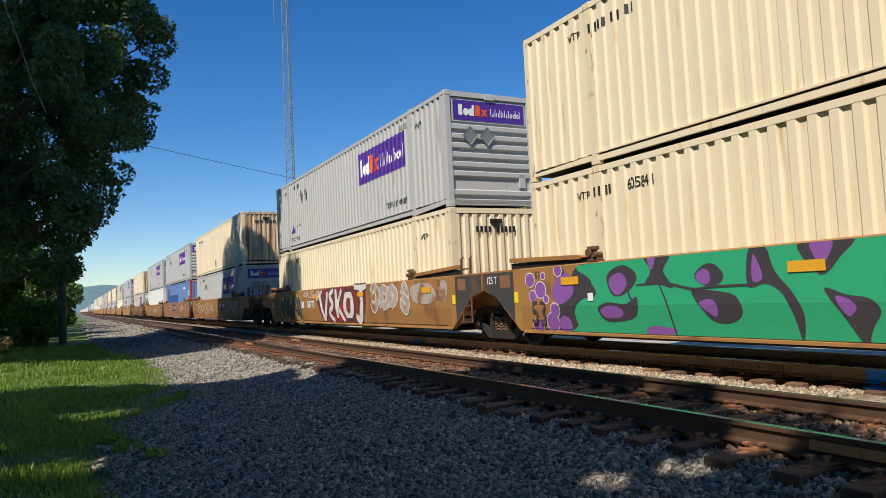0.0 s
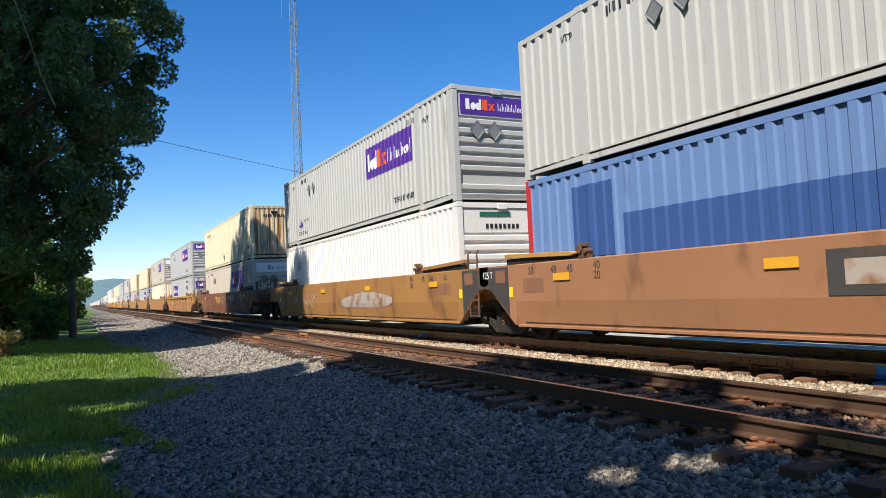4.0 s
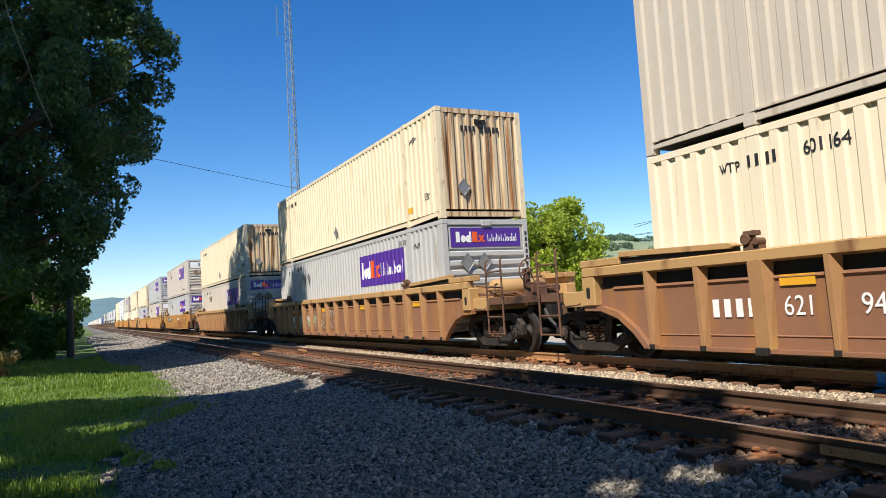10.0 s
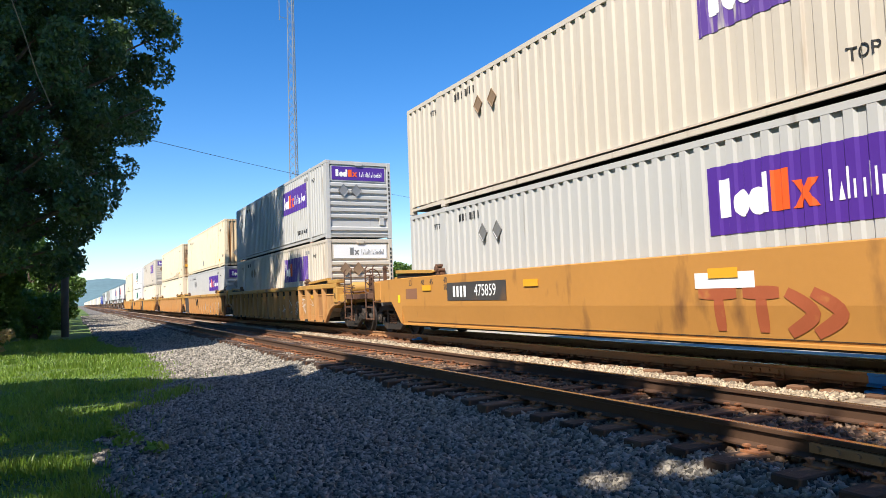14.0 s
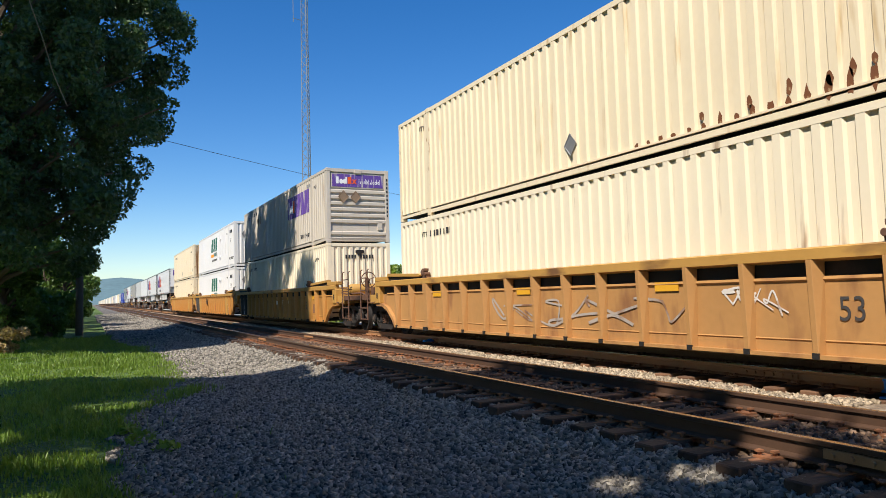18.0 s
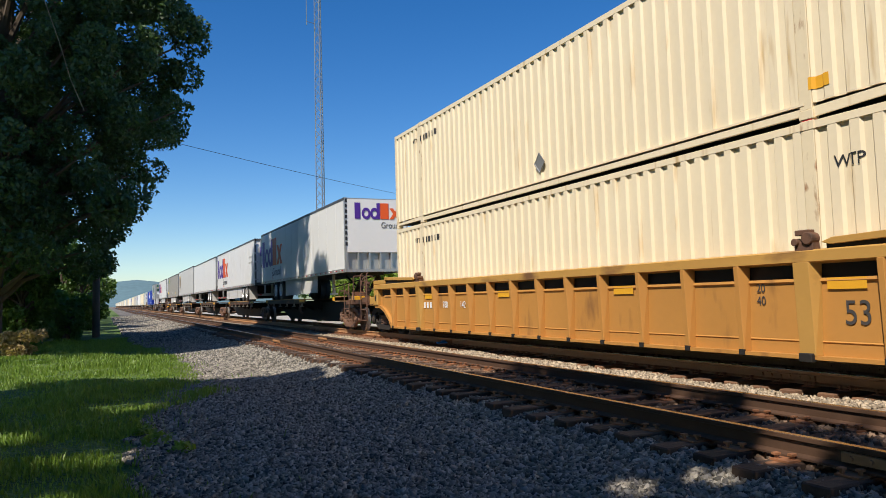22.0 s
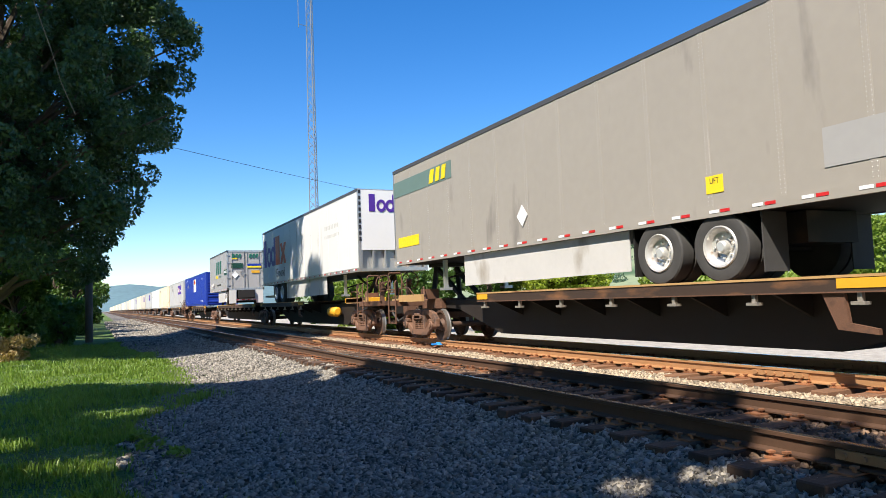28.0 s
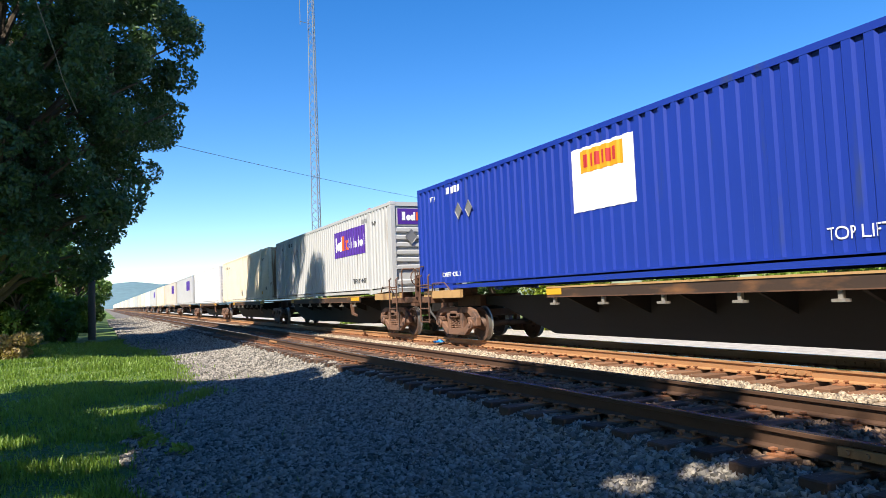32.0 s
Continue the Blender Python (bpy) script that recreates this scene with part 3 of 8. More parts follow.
def shipping_box(label, s, z, key, end="upright", end_key=None, post_key=None, length=L53, decals=(), group="containers on the train"):
    end_key, post_key = end_key or key, post_key or ("cream_edge" if key == "cream" else key)
    c = thing("freight_container", label, "freight container", group)
    near = put("side_wall", side_mesh(key, length), c, pose(-W2, 0, 0))
    put("side_wall", side_mesh(key, length), c, Matrix.Translation((W2, length, 0)) @ pose(0, 0, 0, 0, 0, 180))
    e = put("end_wall", end_mesh(end, end_key), c)
    end_details(end, end_key, e)
    put("end_wall", end_mesh("upright", key), c, Matrix.Translation((0, length, 0)) @ pose(0, 0, 0, 0, 0, 180))
    put("roof", cached(("roof", key, length), lambda: Geo().box(-W2 + 0.06, W2 - 0.06, 0.08, length - 0.08, H96 - 0.05, H96 - 0.02).mesh("roof", M[key])), c)
    put("floor", cached(("floor", length), lambda: Geo().box(-W2 + 0.05, W2 - 0.05, 0.08, length - 0.08, 0.1, 0.16).mesh("floor", M["steel_dark"])), c)
    rail = cached(("top_rail", key, length), lambda: Geo().box(-W2 - 0.004, -W2 + 0.06, 0.1, length - 0.1, H96 - 0.11, H96 - 0.01).mesh("top_rail", M[key]))

    def sill():
        g = Geo()
        a, b = (2.0, length - 2.0) if length > 12 else (0.15, length - 0.15)
        g.box(-W2 - 0.006, -W2 + 0.05, a, b, 0.055, 0.15).box(-W2 - 0.02, -W2 + 0.03, a, b, 0.185, 0.215)
        if length > 12:
            for y0, y1, t in ((0.14, 1.9, 1), (length - 1.9, length - 0.14, -1)):
                g.ext([(y0, 0.09), (y1, 0.02 if t > 0 else 0.09), (y1, 0.15), (y0, 0.19)], -W2 + 0.012, -W2 + 0.05, "x")
        return g.mesh("bottom_rail", M[key])
    low = cached(("bottom_rail", key, length), sill)
    for me, nm in ((rail, "top_rail"), (low, "bottom_rail")):
        put(nm, me, c)
        put(nm, me, c, Matrix.Translation((0, length, 0)) @ pose(0, 0, 0, 0, 0, 180))

    def post():
        g = Geo().box(-0.002, 0.16, -0.004, 0.15, 0.12, H96 - 0.12)
        for z0 in (0.0, H96 - 0.12):
            g.box(-0.008, 0.17, -0.01, 0.17, z0, z0 + 0.12)
        return g.mesh("corner_post", M[post_key], bevel=0.008)
    pm = cached(("post", post_key), post)
    for x, y, r in ((-W2, 0, 0), (W2, length, 180)):
        put("corner_post", pm, c, pose(x, y, 0, 0, 0, r))
    pm2 = cached(("post2", post_key), lambda: Geo().box(-0.16, 0.002, -0.004, 0.15, 0.0, H96).mesh("corner_post", M[post_key], bevel=0.008))
    for x, y, r in ((W2, 0, 0), (-W2, length, 180)):
        put("corner_post", pm2, c, pose(x, y, 0, 0, 0, r))
    put("header", cached(("header", end_key), lambda: Geo().box(-1.15, 1.15, 0.0, 0.1, H96 - 0.14, H96 - 0.01).mesh("header", M[end_key])), c)
    put("end_sill", cached(("end_sill", end_key), lambda: Geo().box(-1.15, 1.15, 0.0, 0.1, 0.05, 0.18).mesh("end_sill", M[end_key])), c)
    if z < 1.3:
        put("twist_lock", cached("twist", lambda: Geo().box(-0.07, 0.07, -0.07, 0.07, 2.86, 2.92).mesh("twist_lock", M["red"])), c, pose(-W2 + 0.06, 1.98, 0), "red locking casting")
    if length > 12:
        def lift():
            g = Geo().box(-0.012, 0.08, -0.09, 0.09, 0.12, H96 - 0.1).box(-0.02, 0.1, -0.1, 0.1, H96 - 0.12, H96).box(-0.02, 0.1, -0.1, 0.1, 0.0, 0.12)
            return g.mesh("lift_post", M["cream_edge" if key == "cream" else key], bevel=0.006)
        lm = cached(("lift", key), lift)
        for y in (1.98, length - 1.98):
            put("lift_post", lm, c, pose(-W2, y, 0))
            put("lift_post", lm, c, pose(W2, y, 0, 0, 0, 180))
    for d in decals:
        d(c)
    return ride(c, s, z)


def folds(length):
    """Places along a corrugated side where its sheet bends, with the depth there."""
    out = []
    for a, b in ((0.14, 1.88), (2.08, length - 2.08), (length - 1.88, length - 0.14)):
        out += [(a, -0.002)] + corrugated(a, b) + [(b, -0.002)]
        if b < length - 0.2:
            out += [(b + 0.09, -0.014), (b + 0.11, -0.014)]
    return out


FOLDS = folds(L53)


def laid_on(c, me, y):
    """Lets a thin decal, centred at y on a container's side, follow the folds of the sheet; other decals stay flat."""
    if not c.name.startswith("freight_container"):
        return me

    def make():
        bm = bmesh.new()
        bm.from_mesh(me)
        us = [v.co.x for v in bm.verts]
        lo, hi = y - max(us), y - min(us)
        for f, _ in FOLDS:
            if lo < f < hi:
                bmesh.ops.bisect_plane(bm, geom=bm.verts[:] + bm.edges[:] + bm.faces[:], plane_co=(y - f, 0, 0), plane_no=(1, 0, 0), dist=1e-5)
        at, deep = [f for f, _ in FOLDS], [d for _, d in FOLDS]
        for v in bm.verts:
            v.co.z -= float(np.interp(y - v.co.x, at, deep))
        out = bpy.data.meshes.new(me.name)
        bm.to_mesh(out)
        bm.free()
        for k in me.materials:
            out.materials.append(k)
        return out
    return cached(("laid", me.name, round(y, 3)), make)


def panel(y, z, w, h, key, label="", end=False, x=0.0, proud=0.006, name="sign_panel"):
    """A thin sign; on the side its centre is at y, z, on the end at x, z."""
    def add(c):
        me = cached((name, w, h, key), lambda: Geo().box(-w / 2, w / 2, -h / 2, h / 2, 0, 0.004).mesh(name, M[key]))
        return put(name, me if end else laid_on(c, me, y), c, on_end(x, -proud, z) if end else on_side(-W2 - proud, y, z), label)
    return add


def diamond(y, z, r=0.19, end=False, x=0.0, key="placard"):
    def add(c):
        rings = [[(-q, 0, z), (0, -q * 1.15, z), (q, 0, z), (0, q * 1.15, z)] for q, z in ((r, 0.0), (r, 0.018), (r * 0.9, 0.018), (r * 0.86, 0.009))]
        loop = [(4 * k + i, 4 * k + (i + 1) % 4, 4 * k + 4 + (i + 1) % 4, 4 * k + 4 + i) for k in range(3) for i in range(4)]
        g = Geo().add(sum(rings, []), loop + [(3, 2, 1, 0), (12, 13, 14, 15)])
        return part("placard_holder", g, M[key], c, "diamond placard holder", on_end(x, -0.03, z) if end else on_side(-W2 - 0.012, y, z))
    return add


def letters(text, y, z, size, key="black", end=False, x=0.0, squeeze=0.8):
    def add(c):
        ob = words(text, size, M[key], c, on_end(x, -0.01, z) if end else on_side(-W2 - 0.011, y, z), squeeze=squeeze)
        if not end:
            ob.data = laid_on(c, ob.data, y)
        return ob
    return add


# ---- railway cars ----
def wheelset_mesh(key):
    """An axle with two wheels: worn bright tread and flange, dished plate, hub and bearing end."""
    def make():
        g = Geo().cyl((0, 0), 0.075, -0.7, 0.7, "x", 12)
        for sx in (-1, 1):
            g.lathe([(sx * u, r) for u, r in ((0.68, 0.0), (0.68, 0.13), (0.725, 0.17), (0.73, 0.34), (0.695, 0.36), (0.695, 0.448), (0.715, 0.452), (0.735, 0.425), (0.83, 0.42), (0.83, 0.352), (0.80, 0.335), (0.755, 0.18), (0.84, 0.14), (0.86, 0.12), (0.97, 0.09), (0.97, 0.0))], 40)
        me = g.mesh("wheelset", M[key], smooth=True)
        me.materials.append(M["tread" if key == "wheel" else key])
        for p in me.polygons:
            r = math.hypot(p.center.y, p.center.z)
            if r > 0.4 and abs(p.normal.x) < 0.8 or r > 0.43:
                p.material_index = 1
        return me
    return cached(("wheelset", key), make)


def side_frame_mesh(key):
    """Two cast side frames with three-cornered windows, spring nests, bearing caps and the bolster between."""
    def make():
        g = Geo()
        top = [(-1.18, 0.38), (-1.18, 0.60), (-0.98, 0.78), (-0.72, 0.85), (0.72, 0.85), (0.98, 0.78), (1.18, 0.60), (1.18, 0.38), (0.99, 0.38), (0.94, 0.57), (0.70, 0.70), (-0.70, 0.70), (-0.94, 0.57), (-0.99, 0.38)]
        low = [(-1.0, 0.46), (-0.90, 0.56), (-0.40, 0.29), (0.40, 0.29), (0.90, 0.56), (1.0, 0.46), (0.52, 0.13), (-0.52, 0.13)]
        for sx in (-1, 1):
            a, b = sx * 0.97, sx * 1.10
            g.ext(top, a, b, "x").ext(low, a, b, "x")
            for y in (-0.37, 0.37):
                g.ext([(y - 0.07, 0.22), (y + 0.07, 0.22), (y + 0.10, 0.74), (y - 0.10, 0.74)], a, b, "x")
            for y in (-0.89, 0.89):
                g.cyl((y, 0.42), 0.12, a, b + sx * 0.05, "x", 14).cyl((y, 0.42), 0.07, b + sx * 0.05, b + sx * 0.08, "x", 10)
                g.box(min(a, b + sx * 0.02), max(a, b + sx * 0.02), y - 0.16, y + 0.16, 0.50, 0.60)
            g.box(min(a, b + sx * 0.05), max(a, b + sx * 0.05), -0.30, 0.30, 0.60, 0.70)
            g.box(min(a, b), max(a, b), -0.3, 0.3, 0.27, 0.30)
        g.box(-1.15, 1.15, -0.2, 0.2, 0.58, 0.76)
        return g.mesh("bogie_frame", M[key], bevel=0.014)
    return cached(("truckframe", key), make)


def spring_mesh():
    """One coil spring, standing."""
    def make():
        turns, pts = 5.0, []
        for i in range(41):
            a = 2 * math.pi * turns * i / 40
            pts.append((0.068 * math.cos(a), 0.068 * math.sin(a), 0.30 + 0.30 * i / 40))
        return Geo().tube(pts, 0.017, 5).cyl((0, 0), 0.035, 0.285, 0.62, "z", 8).mesh("coil_spring", M["bogie_rust"], smooth=True)
    return cached("springs", make)


SPINNING = []                       # (wheelset, metres along the train)


def bogie(car, s, y, key="bogie_rust"):
    b = put("bogie", side_frame_mesh(key), car, pose(0, y, 0), "cast steel bogie frame with coil springs")
    for dy in (-0.2, 0.0, 0.2):
        put("coil_spring", spring_mesh(), b, pose(-1.03, dy, 0))
    for dy in (-0.89, 0.89):
        w = put("wheelset", wheelset_mesh("wheel_grime_shade" if key == "bogie_grime_shade" else "wheel"), b, pose(0, dy, 0.42))
        SPINNING.append((w, s + y + dy, dy))
    return b


WX = 1.52                            # half the width of a well car


FOLD = 0.85                          # height at which a smooth side turns inwards


def well_side(kind, panel_key, near, far):
    """One side of a well, outer face at x = 0, inside towards +x; local y as in the car."""
    def make():
        g = Geo()
        ends = ((0.0, -1, near), (L53, 1, far))
        if kind == "smooth":
            g.ext([(0.0, 1.58), (0.0, FOLD), (0.065, 0.38), (0.03, 0.37), (0.03, 0.33), (0.12, 0.33), (0.12, 1.60), (0.02, 1.60)], -0.25, L53 + 0.25, "y")
            for y0, d, how in ends:
                y1 = y0 + d * 0.25
                if how == "coupler":
                    edge = [(y1, 0.36), (y1 + d * 0.08, 0.38), (y1 + d * 0.72, 0.96), (y1 + d * 1.95, 0.93), (y1 + d * 1.95, 1.56), (y1, 1.6)]
                else:
                    edge = [(y1, 0.36), (y1 + d * 0.08, 0.38), (y1 + d * 0.95, 1.06), (y1 + d * 1.45, 1.2), (y1 + d * 1.45, 1.6), (y1, 1.6)]
                g.ext(edge, 0.006, 0.1, "x")
        else:
            body = [(-1.6, 0.95), (-1.2, 0.94), (-0.82, 0.82), (-0.45, 0.56), (-0.15, 0.27), (L53 + 0.15, 0.27), (L53 + 0.45, 0.56), (L53 + 0.82, 0.82), (L53 + 1.2, 0.94), (L53 + 1.6, 0.95),
                    (L53 + 1.6, 1.2), (L53 + 0.9, 1.24), (-0.9, 1.24), (-1.6, 1.2)]
            g.ext(body, 0.13, 0.16, "x")
            # a rolled lip along the panel's upper edge and a fold near its foot
            g.ext([(0.10, 1.225), (0.13, 1.20), (0.16, 1.225), (0.16, 1.262), (0.115, 1.262)], -0.9, L53 + 0.9, "y")
            g.ext([(0.115, 0.47), (0.131, 0.455), (0.131, 0.485)], 0.1, L53 - 0.1, "y")
            for y0, d, how in ends:
                y0 -= -d * 1.6
                arch = [(y0, 0.87), (y0 - d * 0.42, 0.86), (y0 - d * 0.82, 0.74), (y0 - d * 1.18, 0.49), (y0 - d * 1.42, 0.24), (y0 - d * 1.5, 0.3), (y0 - d * 1.22, 0.58), (y0 - d * 0.84, 0.84), (y0 - d * 0.43, 0.95), (y0, 0.96)]
                g.ext(arch, 0.03, 0.14, "x")
        return g.mesh("well_side", M[panel_key])
    return cached(("wellside", kind, panel_key, near, far), make)


def box_part(name, c, key, x0, x1, y0, y1, z0, z1, label="", bevel=0.0):
    return part(name, Geo().box(min(x0, x1), max(x0, x1), min(y0, y1), max(y0, y1), z0, z1), M[key], c, label, bevel=bevel)


def ladder(c, y, key, lo=0.42, hi=2.05, wide=0.62, x=-1.5):
    """End ladder and hand rail: two stiles with rungs, outside the car's side."""
    g = Geo()
    for dy in (-wide / 2, wide / 2):
        g.tube([(x, y + dy, lo), (x, y + dy, hi - 0.05), (x + 0.06, y + dy * 0.9, hi)], 0.022, 6)
    for z in (lo + 0.02, lo + 0.38, lo + 0.95, hi - 0.28):
        g.tube([(x, y - wide / 2, z), (x, y + wide / 2, z)], 0.018, 6)
    return part("ladder", g, M[key], c, "steel ladder with rungs")


def brake_wheel(c, y, z, key, x=-0.75):
    g = Geo()
    ring = [(x + 0.27 * math.cos(a), y, z + 0.27 * math.sin(a)) for a in [i * math.pi / 10 for i in range(21)]]
    g.tube(ring, 0.018, 6)
    for k in range(4):
        a = k * math.pi / 2 + 0.4
        g.tube([(x, y, z), (x + 0.27 * math.cos(a), y, z + 0.27 * math.sin(a))], 0.014, 5)
    g.cyl((x, z), 0.05, y - 0.05, y + 0.08, "y", 8).box(x - 0.06, x + 0.06, y + 0.08, y + 0.2, 1.0, z + 0.06)
    return part("brake_wheel", g, M[key], c, "hand brake wheel")


def coupler(c, y, d):
    """Knuckle coupler with its hoses at the car's end; d: outward."""
    g = Geo().box(-0.13, 0.13, min(y, y + d * 0.75), max(y, y + d * 0.75), 0.72, 0.95)
    g.box(-0.24, 0.2, min(y + d * 0.5, y + d * 0.78), max(y + d * 0.5, y + d * 0.78), 0.68, 1.0)
    part("coupler", g, M["steel_rust"], c, "rusty knuckle coupler")
    part("air_hose", Geo().tube([(-0.45, y, 0.9), (-0.5, y + d * 0.2, 0.7), (-0.42, y + d * 0.45, 0.45), (-0.3, y + d * 0.7, 0.6)], 0.035, 7), M["rubber"], c, smooth=True)


def end_platform():
    return cached("end_platform", lambda: Geo().box(-1.45, 1.45, 0.0, 0.05, 1.04, 1.22).box(-1.45, 1.45, 0.67, 0.72, 1.06, 1.22).box(-1.45, -1.39, 0.05, 0.67, 1.06, 1.22).box(1.39, 1.45, 0.05, 0.67, 1.06, 1.22).box(-0.5, -0.44, 0.05, 0.67, 1.06, 1.2).box(0.44, 0.5, 0.05, 0.67, 1.06, 1.2).mesh("end_platform", M["steel_rust"], bevel=0.006))


def grating():
    """Expanded metal of a walkway: crossing bars in a diamond pattern."""
    g = Geo()
    k = -1.39 - 0.3
    while k < 1.39:
        for q in (0, 1):
            a, b = (k, k + 0.31) if q == 0 else (k + 0.31, k)
            g.beam((min(1.39, max(-1.39, a)), 0.05, 1.205), (min(1.39, max(-1.39, b)), 0.67, 1.205), 0.014, 0.012)
        k += 0.062
    return g.mesh("grating", M["steel_rust"])


def well_car(label, s, kind, key, panel_key, near="coupler", far="coupler", extra=(), rail_key=None, dark_end=False, gear=True, sparse=False):
    """A well car unit round a container that begins at s. near, far: coupler, or joined to its neighbour over one shared bogie."""
    c = thing("well_car", label, "railway car", "well cars of the train")
    rail_key = rail_key or key
    rib_key = panel_key if panel_key in ("well_yellow", "well_amber") else "well_rib"
    left = put("well_side", well_side(kind, panel_key, near, far), c, pose(-WX, 0, 0))
    right = put("well_side", well_side(kind, panel_key, far, near), c, Matrix.Translation((WX, L53, 0)) @ pose(0, 0, 0, 0, 0, 180))
    if kind == "ribbed":
        chord = cached(("chord", key), lambda: Geo().ext([(-0.02, 1.47), (0.15, 1.44), (0.15, 1.62), (0.02, 1.62), (-0.02, 1.60)], -1.55, L53 + 1.55, "y").mesh("top_chord", M[key]))
        foot = cached(("foot", panel_key), lambda: Geo().box(0.02, 0.16, -0.12, L53 + 0.12, 0.25, 0.30).mesh("bottom_sill", M[panel_key]))

        def fin(w, k):
            """A folded rib: outer flange under the chord, drawn in towards the foot, with flaring webs."""
            u, lo, hi = w / 2, 0.30, 1.465
            g = Geo().add([(0.012, -u, lo), (0.012, u, lo), (-0.03, u, hi), (-0.03, -u, hi), (0.13, -u - 0.02, lo), (0.13, u + 0.02, lo), (0.13, u + 0.075, hi), (0.13, -u - 0.075, hi)],
                          [(0, 1, 2, 3), (4, 7, 6, 5), (0, 3, 7, 4), (1, 5, 6, 2), (3, 2, 6, 7), (0, 4, 5, 1)])
            return g.mesh("rib", M[k], bevel=0.004)
        # black strip painted in for the shade under the overhanging chord
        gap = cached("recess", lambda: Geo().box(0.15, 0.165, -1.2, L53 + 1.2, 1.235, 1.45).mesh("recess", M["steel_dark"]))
        foot_block = cached(("rib_foot",), lambda: Geo().box(-0.05, 0.05, -0.09, 0.09, 0.22, 0.33).mesh("jacking_pad", M["steel_dark"], bevel=0.01))
        small_pad = cached(("rib_toe",), lambda: Geo().box(0.0, 0.03, -0.045, 0.045, 0.25, 0.325).mesh("rib_toe", M["steel_dark"]))
        n = 16
        for par in (left, right):
            put("top_chord", chord, par)
            put("bottom_sill", foot, par)
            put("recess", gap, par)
            for i in range(n + 1):
                k = "stencil_black" if dark_end and (i >= n - 1 if par is left else i <= 1) else key
                if sparse and i in (3, 5, 7, 9, 11, 13):
                    continue
                w = 0.22 if i in (2, n - 2) or sparse and i == 8 else 0.075
                k = k if k == "stencil_black" or panel_key == "well_yellow" and w > 0.1 else rib_key
                put("rib", cached(("fin", w, k), lambda: fin(w, k)), par, pose(0, L53 * i / n, 0))
                if par is left:
                    put("jacking_pad" if w > 0.1 else "rib_toe", foot_block if w > 0.1 else small_pad, par, pose(0, L53 * i / n, 0))
        pillar = cached(("pillar", key), lambda: Geo().box(-0.012, 0.3, -0.17, 0.17, 0.95, 1.47).mesh("end_pillar", M[key], bevel=0.02))
        slot = cached("slot", lambda: Geo().ext([(0.05 * math.cos(q), 1.18 + (0.05 if math.sin(q) > 0 else -0.05) + 0.05 * math.sin(q)) for q in [i * math.pi / 8 for i in range(16)]], -0.016, -0.008, "x").mesh("pillar_slot", M["steel_dark"]))
        for y in (-1.42, L53 + 1.42):
            put("end_pillar", pillar, left, pose(0, y, 0))
            put("end_pillar", pillar, right, pose(0, y, 0))
            put("pillar_slot", slot, left, pose(0, y, 0))
    else:
        put("seam", cached(("seam",), lambda: Geo().box(0.05, 0.062, 0.0, L53, 0.415, 0.425).mesh("seam", M["steel_dark"])), left)
        for y0, d, how in ((0.0, -1, near), (L53, 1, far)):
            if how == "coupler":
                box_part("end_box", c, panel_key, -WX - 0.012, -WX + 0.06, y0 + d * 1.72, y0 + d * 2.16, 1.0, 1.55, bevel=0.02)
            else:
                dark = [(y0 + d * 0.72, 0.72), (y0 + d * 1.2, 1.07), (y0 + d * 1.68, 1.21), (y0 + d * 1.68, 1.565), (y0 + d * 0.5, 1.565), (y0 + d * 0.5, 0.53)]
                part("end_panel", Geo().ext(dark, -WX + 0.0, -WX + 0.006, "x"), M["stencil_black"], c, "black painted end of the side")
                box_part("paint_patch", c, "well_rust", -WX - 0.004, -WX, y0 + d * 0.62, y0 + d * 1.0, 1.24, 1.5)
                if d > 0:
                    words("125 T", 0.22, M["vinyl_white"], c, on_side(-WX - 0.006, y0 + d * 1.32, 1.4), squeeze=0.8)
            box_part("notice", c, "yellow_bright", -WX - 0.004, -WX + 0.002, y0 + d * 0.34, y0 + d * 0.48, 0.93, 1.14, "small yellow notice")
            for text, y, z in (("53", 0.35, 1.44), ("48", 1.1, 1.44), ("45", 1.6, 1.44), ("40", 2.35, 1.46), ("20", 2.35, 1.29)):
                words(text, 0.2, M["stencil_black"], c, on_side(-WX - 0.004, y0 - d * y, z), squeeze=0.9)
            box_part("data_panel", c, "well_rust", -WX - 0.0035, -WX + 0.002, y0 - d * 0.05, y0 - d * 0.75, 1.02, 1.3, "faded stencilled data")
    slab = cached(("cap", key), lambda: Geo().ext([(-0.6, 1.74), (1.62, 1.665), (1.74, 1.70), (1.6, 1.75), (-0.6, 1.83)], 0.0, 0.16, "x").mesh("corner_guide", M[key], bevel=0.006))
    seat = cached(("cap_seat", key, kind), lambda: Geo().box(0.0, 0.3, -1.62, -0.6, 1.624, 1.75).mesh("guide_seat", M[key], bevel=0.012))
    under = cached(("capfoot",), lambda: Geo().box(0.05, 0.14, -0.6, 1.7, 1.6, 1.72).mesh("guide_bearer", M["steel_dark"]))
    lug = cached(("lug",), lambda: Geo().box(0.0, 0.14, -0.13, 0.13, 1.6, 1.72).cyl((-0.07, 1.76), 0.08, -0.03, 0.13, "x", 12).cyl((0.1, 1.72), 0.05, -0.04, 0.13, "x", 10).box(-0.02, 0.1, -0.1, 0.1, 1.80, 1.87).mesh("lock_lug", M["steel_rust"], bevel=0.008))
    for par in (left, right):
        for y, m in ((0.0, Matrix.Identity(4)), (L53, Matrix.Diagonal((1, -1, 1, 1)))):
            m = Matrix.Translation((0, y, 0)) @ m
            put("corner_guide", slab, par, m)
            if kind == "ribbed":
                put("guide_seat", seat, par, m)
            put("guide_bearer", under, par, m)
            put("lock_lug", lug, par, m @ pose(0, 1.98, 0))
